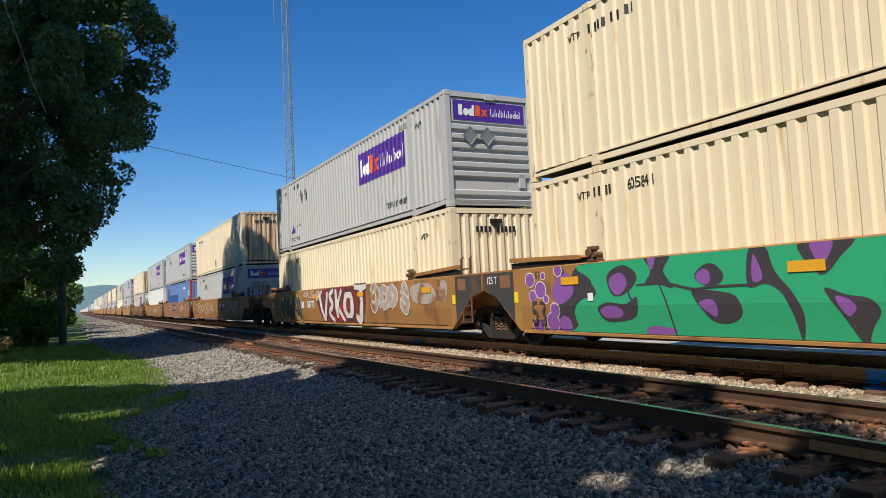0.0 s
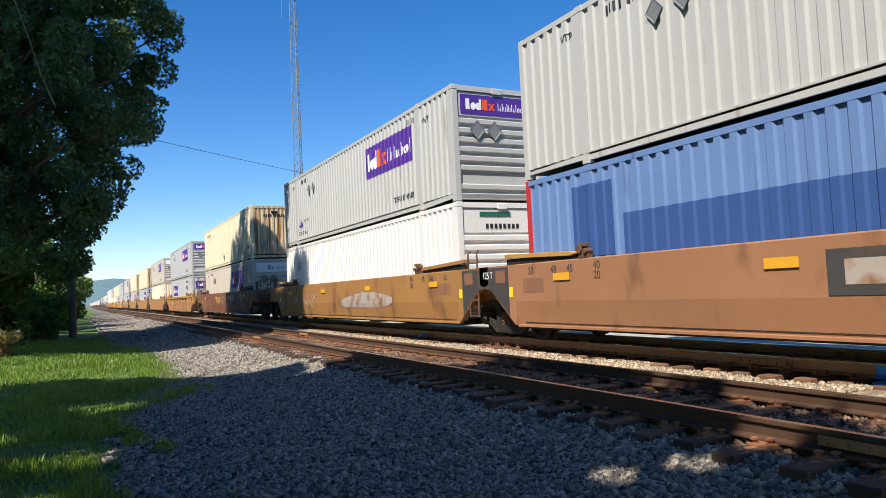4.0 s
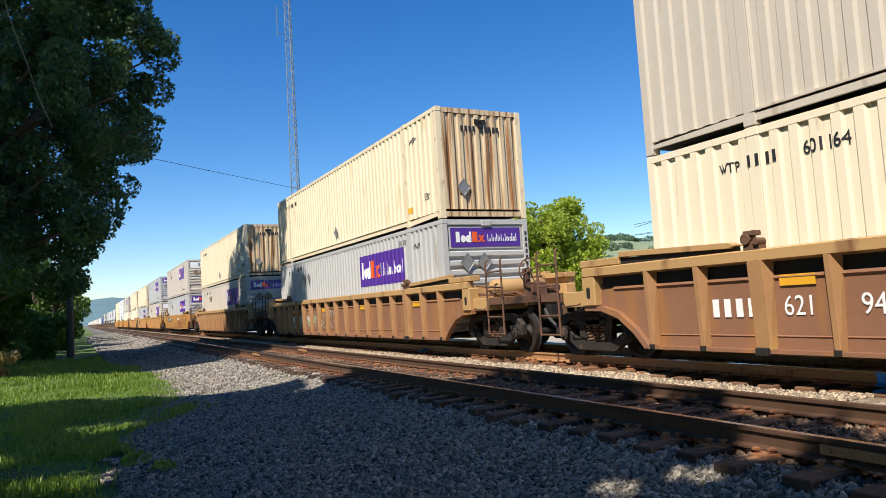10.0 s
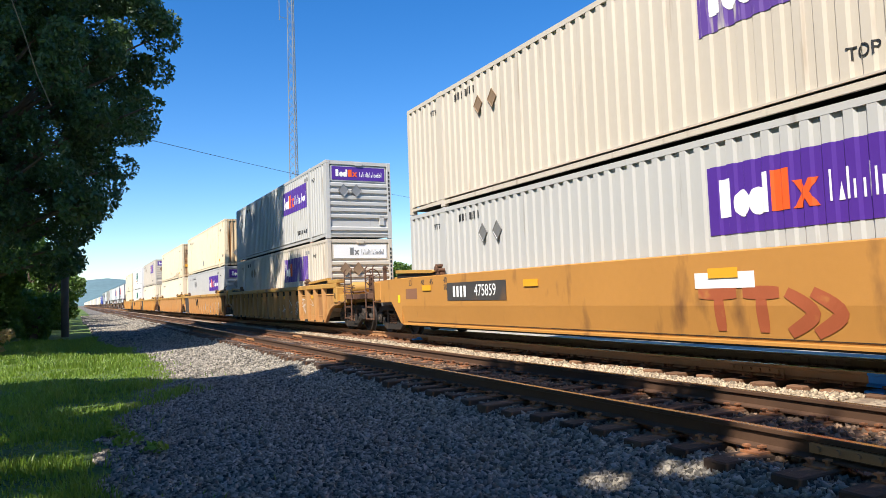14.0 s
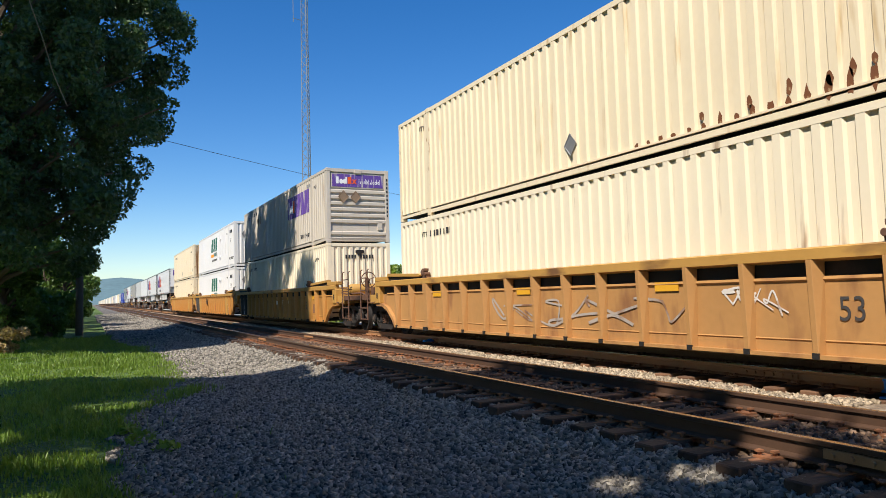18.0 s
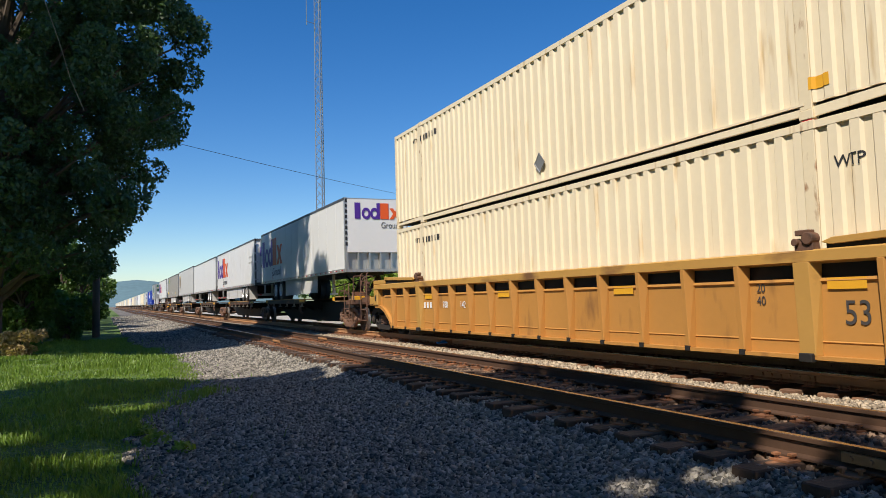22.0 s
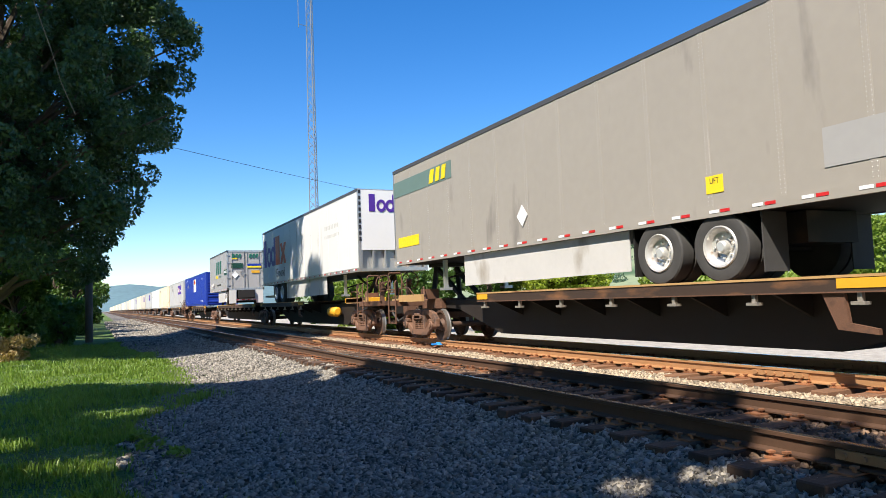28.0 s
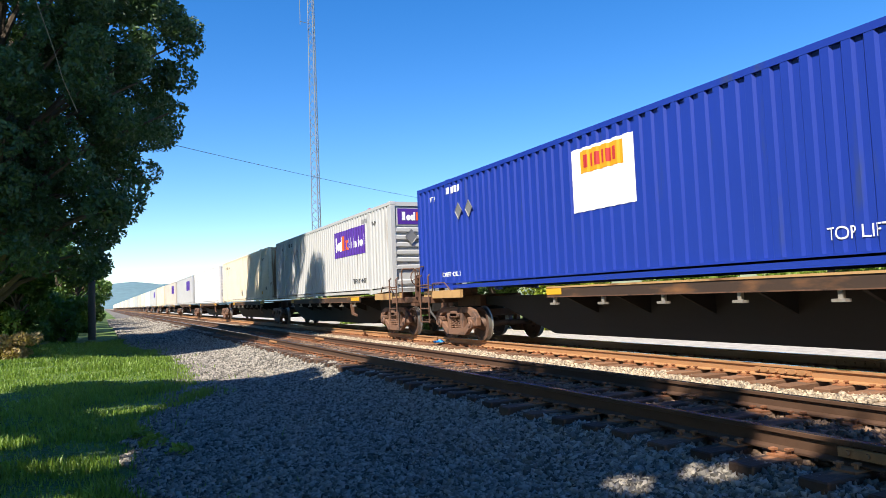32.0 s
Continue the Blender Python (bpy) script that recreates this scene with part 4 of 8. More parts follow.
    floor = cached("wellfloor", lambda: Geo().box(-1.3, 1.3, -0.1, L53 + 0.1, 0.28, 0.36).mesh("well_floor", M["steel_dark"]))
    put("well_floor", floor, c)
    for y, d, kind_end in ((0.0, -1, near), (L53, 1, far)):
        box_part("end_bulkhead", c, rail_key, -1.33, 1.33, y + d * 0.35, y + d * 0.5, 0.75, 1.55)
        if kind_end == "coupler":
            box_part("end_deck", c, rail_key, -1.42, 1.42, y + d * 1.5, y + d * 2.3, 0.94, 1.22, bevel=0.012)
            p = put("end_platform", end_platform(), c, pose(0, y + d * 2.3, 0, 0, 0, 0 if d > 0 else 180))
            put("grating", cached("grating", grating), p, label="rusty expanded metal grating")
            box_part("draft_sill", c, "steel_dark", -0.42, 0.42, y + d * 0.5, y + d * 3.2, 0.68, 1.0)
            box_part("end_deck", c, rail_key, -1.1, 1.1, y + d * 0.5, y + d * 1.5, 1.0, 1.16)
            part("handhold", Geo().tube([(-1.46, y + d * 1.75, 1.0), (-1.53, y + d * 1.75, 0.98), (-1.53, y + d * 2.2, 0.96), (-1.46, y + d * 2.2, 1.0)], 0.014, 6), M["steel_rust"], c)
            if kind == "smooth":
                part("stake", Geo().box(-1.45, -1.37, y + d * 1.62 - 0.04, y + d * 1.62 + 0.04, 1.2, 2.0).box(-1.46, -1.33, y + d * 1.62 - 0.05, y + d * 1.62 + 0.05, 1.9, 1.96), M["steel_rust"], c)
            coupler(c, y + d * 3.0, d)
            if gear:
                ladder(c, y + d * 2.65, "steel_rust")
                if d < 0:
                    brake_wheel(c, y + d * 2.95, 1.75, "steel_rust")
                    part("air_tank", Geo().lathe([(-1.16, 0.0), (-1.155, 0.1), (-1.12, 0.17), (-1.05, 0.2), (0.2, 0.2), (0.27, 0.15), (0.3, 0.0)], 20), M[rail_key], c, "round air tank", pose(0, y + d * 1.95, 1.43), smooth=True)
                    part("pipe", Geo().tube([(-1.3, y + d * 1.4, 1.35), (-1.2, y + d * 1.9, 1.28), (-0.9, y + d * 2.6, 1.3), (-0.6, y + d * 2.9, 1.1)], 0.03, 6).tube([(-1.25, y + d * 1.5, 1.5), (-1.25, y + d * 2.6, 1.42)], 0.02, 5), M["steel_rust"], c)
                part("valve", Geo().box(-0.4, 0.0, min(y + d * 2.2, y + d * 2.5), max(y + d * 2.2, y + d * 2.5), 1.22, 1.5).cyl((0.2, 1.36), 0.1, min(y + d * 2.2, y + d * 2.6), max(y + d * 2.2, y + d * 2.6), "y", 10), M["steel_rust"], c)
        else:
            box_part("end_deck", c, rail_key, -1.05, 1.05, y + d * 0.5, y + d * 1.62, 0.78, 1.22, bevel=0.012)
            box_part("end_deck", c, rail_key, -1.34, -1.05, y + d * 0.9, y + d * 1.55, 1.02, 1.45, bevel=0.012)
            box_part("end_deck", c, rail_key, 1.05, 1.34, y + d * 0.9, y + d * 1.55, 1.02, 1.45, bevel=0.012)
            if d < 0 and gear:
                ladder(c, y + d * 1.0, "steel_rust", 0.5, 2.0, 0.4)
    bogie(c, s, -1.85 if near == "coupler" else -1.72, "bogie_grime_shade")
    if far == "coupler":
        bogie(c, s, L53 + 1.85, "bogie_grime_shade")
    for k in range(4):
        y = L53 / 16 * (1.5 + 4 * k) if kind == "ribbed" else 1.0 + k * 4.6
        part("reflector", Geo().box(-0.25, 0.25, -0.07, 0.07, 0, 0.004), M["yellow"], c, "yellow reflector strip", on_side(-WX - (0.02 if kind == "smooth" else -0.11), y, 1.3 if kind == "smooth" else 1.19))
    for e in extra:
        e(c)
    return ride(c, s, 0.0)


# paint on the sides of wells: strokes and patches, a hair proud of the plate
def side_x(kind, z):
    if kind == "chord":
        return -WX - 0.022
    return -WX - 0.006 + max(0.0, FOLD - z) * 0.138 if kind == "smooth" else -WX + 0.124


def stroke(pts, width, key, kind="smooth", label="", name="paint_stroke", lift=0.0):
    """A sprayed line through (y, z) points."""
    def add(c):
        n = 6 * (len(pts) - 1)
        P = []
        for i in range(n + 1):
            u = i / n * (len(pts) - 1)
            k = min(int(u), len(pts) - 2)
            f = u - k
            p = [pts[max(0, min(len(pts) - 1, k + q))] for q in (-1, 0, 1, 2)]
            P.append([0.5 * (2 * p[1][a] + (p[2][a] - p[0][a]) * f + (2 * p[0][a] - 5 * p[1][a] + 4 * p[2][a] - p[3][a]) * f * f + (3 * p[1][a] - p[0][a] - 3 * p[2][a] + p[3][a]) * f ** 3) for a in (0, 1)])
        v, f4 = [], []
        for i, (y, z) in enumerate(P):
            a, b = P[max(0, i - 1)], P[min(n, i + 1)]
            dy, dz = b[0] - a[0], b[1] - a[1]
            ll = math.hypot(dy, dz) or 1
            w = width * 0.5 * (0.55 + 0.45 * math.sin(math.pi * min(1, 0.15 + 0.7 * i / n)))
            for q in (-1, 1):
                yy, zz = y - dz / ll * w * q, z + dy / ll * w * q
                v.append((side_x(kind, zz) - lift - 0.0002 * i, yy, zz))
            if i:
                f4.append((2 * i - 2, 2 * i - 1, 2 * i + 1, 2 * i))
        g = Geo().add(v, f4)
        me = bpy.data.meshes.new(name)
        me.from_pydata(g.v, [], g.f)
        me.materials.append(M[key])
        put(name, me, c, None, label)
    return add


def blob(cy, cz, ry, rz, key, kind="smooth", n=18, wob=0.12, seed=1, lift=0.0, label="", name="paint_patch"):
    """A sprayed patch with an uneven outline; it follows the fold of the plate."""
    def add(c):
        r = random.Random(seed)
        ph = [r.uniform(0, 6.28) for _ in range(3)]
        ring = []
        for i in range(n):
            a = 2 * math.pi * i / n
            k = 1 + wob * (math.sin(2 * a + ph[0]) + 0.6 * math.sin(3 * a + ph[1]) + 0.4 * math.sin(5 * a + ph[2]))
            ring.append((cy + ry * k * math.cos(a), min(1.6, max(0.31, cz + rz * k * math.sin(a)))))
        rows = sorted({round(z, 3) for z in (0.38, 0.46, 0.55, 0.7, 0.8, FOLD, 0.9, 1.0, 1.1, 1.2, 1.3, 1.4, 1.5, 1.57)})
        v, f4 = [], []
        for z in rows:
            ys = []
            for (y0, z0), (y1, z1) in zip(ring, ring[1:] + ring[:1]):
                if (z0 - z) * (z1 - z) < 0:
                    ys.append(y0 + (y1 - y0) * (z - z0) / (z1 - z0))
            if len(ys) >= 2:
                v += [(side_x(kind, z) - 0.002 - lift, min(ys), z), (side_x(kind, z) - 0.002 - lift, max(ys), z)]
        for i in range(len(v) // 2 - 1):
            f4.append((2 * i, 2 * i + 1, 2 * i + 3, 2 * i + 2))
        if not f4:
            return
        me = bpy.data.meshes.new(name)
        me.from_pydata(v, [], f4)
        me.materials.append(M[key])
        put(name, me, c, None, label)
    return add


def patch(pts, key, lift=0.0, label="", name="paint_patch"):
    """A sprayed shape on a smooth side: a closed curve through a few (y, z) points, folded with the plate."""
    def add(c):
        n, ring = len(pts), []
        for i in range(n):
            p = [pts[(i + q) % n] for q in (-1, 0, 1, 2)]
            for f in (0.0, 0.25, 0.5, 0.75):
                ring.append([0.5 * (2 * p[1][a] + (p[2][a] - p[0][a]) * f + (2 * p[0][a] - 5 * p[1][a] + 4 * p[2][a] - p[3][a]) * f * f + (3 * p[1][a] - p[0][a] - 3 * p[2][a] + p[3][a]) * f ** 3) for a in (0, 1)])
        bm = bmesh.new()
        bm.faces.new([bm.verts.new((0, y, min(1.575, max(0.39, z)))) for y, z in ring])
        bmesh.ops.bisect_plane(bm, geom=bm.verts[:] + bm.edges[:] + bm.faces[:], plane_co=(0, 0, FOLD), plane_no=(0, 0, 1))
        for v in bm.verts:
            v.co.x = side_x("smooth", v.co.z) - lift
        me = bpy.data.meshes.new(name)
        bm.to_mesh(me)
        bm.free()
        me.materials.append(M[key])
        put(name, me, c, None, label)
    return add


def well_text(text, y, z, size, key="vinyl_white", kind="smooth", squeeze=0.85):
    def add(c):
        words(text, size, M[key], c, on_side(side_x(kind, z + size * 0.4) - 0.006, y, z), squeeze=squeeze)
    return add


def well_panel(y, z, w, h, key, kind="smooth", label="", lift=0.0, name="stencil_panel"):
    def add(c):
        part(name, Geo().box(-w / 2, w / 2, -h / 2, h / 2, 0, 0.003), M[key], c, label, on_side(side_x(kind, z + h / 2) - 0.002 - lift, y, z))
    return add


def tag(y, z, w, h, key, kind, seed, turns=5, width=0.05, label="looping sprayed tag"):
    """A scrawl of loops, no letters."""
    r = random.Random(seed)
    out = []
    for k in range(turns):
        cy = y + w * (0.5 - (k + 0.5) / turns)
        ww = w / turns
        pts = [(cy + ww * r.uniform(-0.75, 0.75), z + h * r.uniform(-0.5, 0.5)) for _ in range(5)]
        pts.append(pts[0] if r.random() < 0.5 else (cy - ww, z + h * r.uniform(-0.4, 0.4)))
        out.append(stroke(pts, width * r.uniform(0.7, 1.3), key, kind, label, lift=0.004 + 0.0012 * k))
    return out


def spine_car(label, s, length, decks, near="joint", far="joint", steps=True, tank=False, block=0.0, distant=False):
    """A spine car unit from bogie to bogie; decks: plates (from, to) for tyres; block: a yellow end platform of that length."""
    c = thing("spine_car", label, "railway car", "spine cars of the train")
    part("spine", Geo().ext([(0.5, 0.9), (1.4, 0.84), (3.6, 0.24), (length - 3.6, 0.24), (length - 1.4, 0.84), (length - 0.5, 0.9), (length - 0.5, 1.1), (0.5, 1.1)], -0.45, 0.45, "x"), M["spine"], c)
    for y in (0.0, length):
        box_part("end_bolster", c, "steel_rust", -0.62, 0.62, y - 0.55, y + 0.75, 0.86, 1.16, bevel=0.02)
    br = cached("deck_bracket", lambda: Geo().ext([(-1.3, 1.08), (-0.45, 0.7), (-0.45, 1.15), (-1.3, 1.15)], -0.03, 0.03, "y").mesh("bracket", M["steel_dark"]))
    clip = cached("deck_clip", lambda: Geo().box(-1.36, -1.3, -0.03, 0.03, 0.92, 1.1).box(-1.4, -1.28, -0.09, 0.09, 0.9, 0.94).mesh("tie_down", M["galv_worn"]))
    for y0, y1 in decks:
        d = part("tyre_deck", Geo().box(-1.34, 1.34, y0, y1, 1.2, 1.235), M["steel_rust"], c, "rusty tyre deck with an orange edge")
        for x0, x1 in ((-1.38, -1.34), (1.34, 1.38)):
            part("deck_edge", Geo().box(x0, x1, y0, y1, 1.06, 1.225), M["deck_edge"], d, "blackened edge with rust")
            part("edge_foot", Geo().box(min(x0, x0 * 1.012), max(x1, x1 * 1.012), y0, y1, 1.045, 1.062), M["steel_rust"], d, "rusty lower flange")
            part("edge_lip", Geo().box(min(x0, x0 * 1.01), max(x1, x1 * 1.01), y0, y1, 1.229, 1.262), M["well_orange"], d, "worn orange lip")
        k = y0 + 0.5
        row = Geo()
        while k < y1:
            if distant:
                row.ext([(-1.3, 1.08), (-0.45, 0.7), (-0.45, 1.15), (-1.3, 1.15)], k - 0.03, k + 0.03, "y")
            else:
                put("bracket", br, d, pose(0, k, 0))
                put("bracket", br, d, pose(0, k, 0, 0, 0, 180))
                put("tie_down", clip, d, pose(0, k + 0.2, 0))
            k += 1.5
        if distant:
            part("brackets", row, M["steel_dark"], d)
        for y, q in ((y0 + 0.06, 0.9), (y1 - 0.5, 0.5)):
            part("reflector", Geo().box(-q / 2, q / 2, -0.06, 0.06, 0, 0.004), M["yellow"], d, "yellow reflector strip", on_side(-1.386, y + q / 2, 1.16))
        if steps:
            yy = y0 + 0.9
            part("step_bracket", Geo().ext([(yy, 1.08), (yy + 0.3, 1.08), (yy + 0.1, 0.6), (yy - 0.4, 0.55), (yy - 0.4, 0.62), (yy - 0.05, 0.68)], -1.36, -1.3, "x"), M["steel_rust"], d)
    bogie(c, s, 0.0)
    if far == "coupler":
        bogie(c, s, length)
    for y, d, kind_end in ((0.0, -1, near), (length, 1, far)):
        if kind_end == "coupler":
            box_part("draft_sill", c, "steel_dark", -0.4, 0.4, y, y + d * 1.5, 0.7, 1.0)
            p = put("end_platform", end_platform(), c, pose(0, y + d * 0.75, -0.07, 0, 0, 0 if d > 0 else 180))
            put("grating", cached("grating", grating), p, label="rusty expanded metal grating")
            part("hand_rail", Geo().tube([(-1.4, y + d * 1.5, 1.15), (-1.4, y + d * 1.5, 1.95), (-1.36, y + d * 1.5, 2.0), (-1.0, y + d * 1.5, 2.0), (-0.96, y + d * 1.5, 1.95), (-0.96, y + d * 1.5, 1.15)], 0.02, 6).tube([(-1.36, y - d * 0.4, 1.25), (-1.42, y - d * 0.1, 1.5), (-1.42, y + d * 0.6, 1.5), (-1.36, y + d * 0.8, 1.2)], 0.016, 6), M["steel_rust"], c)
            box_part("end_beam", c, "well_orange", -1.38, -1.3, y - d * 0.9, y + d * 1.3, 1.1, 1.3)
            coupler(c, y + d * 1.3, d)
            ladder(c, y + d * 1.0, "steel_rust", 0.45, 1.75, 0.55)
            brake_wheel(c, y + d * 1.3, 1.75, "steel_rust")
            part("valve", Geo().box(-0.9, -0.5, y - 0.2, y + 0.2, 1.16, 1.45).tube([(-1.1, y - 0.5, 1.25), (-0.9, y, 1.5), (-0.5, y + 0.5, 1.3)], 0.03, 6), M["steel_rust"], c)
    if tank:
        part("air_tank", Geo().tube([(-0.75, 3.9, 0.78), (-0.75, 4.0, 0.78), (-0.75, 4.75, 0.78), (-0.75, 4.85, 0.78)], [0.12, 0.2, 0.2, 0.12], 16), M["yellow"], c, "yellow air tank")
    if block:
        box_part("hitch_platform", c, "yellow", -1.38, 1.38, -0.9, block, 1.12, 1.28, "yellow painted platform under the hitch", 0.01)
    return ride(c, s, 0.0)


def road_wheel(parent, y, z, rim_key="rim"):
    """A pair of twin tyres on one axle."""
    ring = [(-0.99, 0.30), (-0.99, 0.46), (-1.02, 0.51), (-1.24, 0.51), (-1.262, 0.49), (-1.27, 0.44), (-1.262, 0.33), (-1.25, 0.30), (-0.99, 0.30)]
    tyre = cached("tyre", lambda: Geo().lathe(ring, 32).cyl((0, 0), 0.51, -0.96, -0.72, "x", 28).cyl((0, 0), 0.51, 0.72, 0.96, "x", 28).cyl((0, 0), 0.51, 1.01, 1.25, "x", 28).cyl((0, 0), 0.07, -0.95, 0.95, "x", 10).mesh("tyre", M["rubber"], smooth=True))

    def rim():
        g = Geo().lathe([(-1.1, 0.0), (-1.1, 0.305), (-1.265, 0.315), (-1.285, 0.30), (-1.27, 0.27), (-1.18, 0.23), (-1.15, 0.11), (-1.24, 0.095), (-1.26, 0.07), (-1.26, 0.0)], 28)
        for k in range(8):
            a = k * math.pi / 4
            g.cyl((0.165 * math.cos(a), 0.165 * math.sin(a)), 0.02, -1.2, -1.15, "x", 6)
        return g.mesh("rim", M[rim_key], smooth=True)
    w = put("tyre", tyre, parent, pose(0, y, z))
    put("rim", cached(("rim", rim_key), rim), w, label="steel wheel rim")


def rivets(lo, hi):
    """Two upright rows of rivet heads on a seam."""
    g, z = Geo(), lo
    while z < hi:
        for y in (-0.032, 0.032):
            g.add([(-W2 - 0.0035, y - 0.009, z), (-W2 - 0.0035, y, z - 0.009), (-W2 - 0.0035, y + 0.009, z), (-W2 - 0.0035, y, z + 0.009), (-W2 - 0.010, y, z)], [(0, 4, 1), (1, 4, 2), (2, 4, 3), (3, 4, 0), (3, 2, 1, 0)])
        z += 0.06
    return g.mesh("rivets", M["alu"])


def road_trailer(label, s, key, length=16.15, nose_first=True, top=5.05, floor_z=2.2, skirt="skirt", rear_key="alu", decals=(), roof_dark=True, wheels=None):
    """A box semi-trailer that rides on its tyres and a hitch stand; local y from its leading end."""
    c = thing("semi_trailer", label, "semi-trailer", "trailers on the train")
    part("side_wall", Geo().box(-W2, -W2 + 0.04, 0.03, length - 0.03, floor_z + 0.12, top - 0.1), M[key], c)
    part("side_wall", Geo().box(W2 - 0.04, W2, 0.03, length - 0.03, floor_z + 0.12, top - 0.1), M[key], c)
    part("roof", Geo().box(-W2 + 0.02, W2 - 0.02, 0.02, length - 0.02, top - 0.04, top - 0.01), M["alu"], c)
    for x0, x1 in ((-W2 - 0.012, -W2 + 0.05), (W2 - 0.05, W2 + 0.012)):
        part("top_rail", Geo().box(x0, x1, 0, length, top - 0.1, top), M["rail_trim" if roof_dark else "alu"], c)
        part("bottom_rail", Geo().box(x0, x1, 0, length, floor_z, floor_z + 0.14), M[key if key in ("trailer_tan", "trailer_grey") else "alu"], c)
    part("floor", Geo().box(-W2 + 0.05, W2 - 0.05, 0.05, length - 0.05, floor_z + 0.02, floor_z + 0.12), M["steel_dark"], c)
    n = int(length / 1.22)
    for i in range(1, n):
        y = length * i / n
        seam = put("seam_strip", cached(("seam_strip", key, floor_z, top), lambda: Geo().box(-W2 - 0.004, -W2, -0.05, 0.05, floor_z + 0.14, top - 0.1).mesh("seam_strip", M[key])), c, pose(0, y, 0))
        tagged(put("rivets", cached(("rivets", floor_z, top), lambda: rivets(floor_z + 0.18, top - 0.14)), seam), kind="stuff")
    nose, tail = (0.0, length) if nose_first else (length, 0.0)
    d = 1 if nose_first else -1
    # nose wall with its service bay
    a = nose + d * 0.0
    part("nose_wall", Geo().box(-W2, W2, min(a, a + d * 0.03), max(a, a + d * 0.03), floor_z + 0.75, top - 0.05), M[key], c)
    g = Geo().box(-W2 + 0.055, W2 - 0.055, min(a + d * 0.004, a + d * 0.06), max(a + d * 0.004, a + d * 0.06), floor_z + 0.004, floor_z + 0.12).box(-W2 + 0.055, W2 - 0.055, min(a + d * 0.14, a + d * 0.18), max(a + d * 0.14, a + d * 0.18), floor_z, floor_z + 0.75)
    bay = part("service_bay", g, M["alu"], c)
    for x in (-1.235, -0.8, -0.35, 0.1, 0.55, 0.98, 1.175):
        part("rib", Geo().box(x, x + 0.06, min(a + d * 0.006, a + d * 0.139), max(a + d * 0.006, a + d * 0.139), floor_z + 0.124, floor_z + 0.75), M["alu"], bay)
    for x in (-W2 - 0.006, W2 - 0.08):
        part("corner_post", Geo().box(x, x + 0.086, min(a - 0.004, a + d * 0.1), max(a + 0.004, a + d * 0.1), floor_z + 0.1, top), M["alu"], c)
    # tail doors
    b = tail
    g = Geo().box(-W2, W2, min(b, b - d * 0.1), max(b, b - d * 0.1), top - 0.16, top).box(-W2, W2, min(b, b - d * 0.1), max(b, b - d * 0.1), floor_z, floor_z + 0.16)
    for x in (-W2 - 0.006, W2 - 0.09):
        g.box(x, x + 0.096, min(b, b - d * 0.1), max(b, b - d * 0.1), floor_z, top)
    part("rear_frame", g, M[rear_key], c)
    for x0, x1 in ((-1.2, -0.01), (0.01, 1.2)):
        dr = part("rear_door", Geo().box(x0, x1, min(b - d * 0.02, b - d * 0.06), max(b - d * 0.02, b - d * 0.06), floor_z + 0.16, top - 0.16), M[key], c)
        part("lock_rod", Geo().cyl((x0 + 0.25 if x0 < 0 else x1 - 0.25, b + d * 0.02), 0.018, floor_z + 0.1, top - 0.1, "z", 8).cyl((x1 - 0.1 if x0 < 0 else x0 + 0.1, b + d * 0.02), 0.018, floor_z + 0.1, top - 0.1, "z", 8), M["alu"], dr)
        for k in range(5):
            z = floor_z + 0.35 + k * (top - floor_z - 0.7) / 4
            xx = x0 if x0 < 0 else x1
            part("hinge", Geo().box(xx - 0.1, xx + 0.1, min(b, b + d * 0.02), max(b, b + d * 0.02), z - 0.04, z + 0.04), M["alu"], dr)
    part("bumper", Geo().box(-1.2, 1.2, min(b, b - d * 0.1), max(b, b - d * 0.1), 1.55, 1.67).box(-0.75, -0.65, min(b, b - d * 0.1), max(b, b - d * 0.1), 1.6, floor_z).box(0.65, 0.75, min(b, b - d * 0.1), max(b, b - d * 0.1), 1.6, floor_z), M["alu"], c)
    wy = wheels or (tail - d * 3.6, tail - d * 4.85)
    for y in sorted(set(wy)):
        road_wheel(c, y, 1.755)
    part("running_gear", Geo().box(-0.55, 0.55, min(wy) - 0.9, max(wy) + 0.9, 1.75, floor_z).box(-1.2, 1.2, max(wy) + 0.62, max(wy) + 0.66, 1.4, floor_z) if d < 0 else Geo().box(-0.55, 0.55, min(wy) - 0.9, max(wy) + 0.9, 1.75, floor_z), M["steel_dark"], c)
    for x in (-1.2, 0.7):
        yy = (max(wy) + 0.68) if d > 0 else (min(wy) - 0.7)
        part("mud_flap", Geo().box(x, x + 0.5, yy, yy + 0.02, 1.36, floor_z), M["rubber" if key == "trailer_tan" else "trailer_light"], c)
    if d < 0:
        for k in range(6):
            part("reflector", Geo().box(-1.1 + 0.4 * k, -0.9 + 0.4 * k, b - 0.006, b, 1.575, 1.645), M["reflector"], c, "red reflector strip")
    # landing legs
    ly = nose + d * 2.7
    if length > 10:
        for x in (-1.0, 0.9):
            part("landing_leg", Geo().box(x, x + 0.1, ly - 0.05, ly + 0.05, 1.45, floor_z).box(x - 0.08, x + 0.18, ly - 0.13, ly + 0.13, 1.38, 1.45), M["alu"], c)
        part("leg_brace", Geo().beam((-0.9, ly, 1.7), (0.9, ly, floor_z - 0.05), 0.05).beam((0, ly, 1.75), (0, ly + d * 1.3, floor_z), 0.06), M["steel_dark"], c)
    if skirt:
        q0, q1 = sorted((wy[1] - d * 0.75, nose + d * (4.3 if length > 10 else 3.9)))
        part("side_skirt", Geo().ext([(q0, 1.5), (q1, 1.45), (q1, floor_z), (q0, floor_z)], -W2 + 0.09, -W2 + 0.11, "x"), M[skirt], c, "pale aerodynamic side skirt")
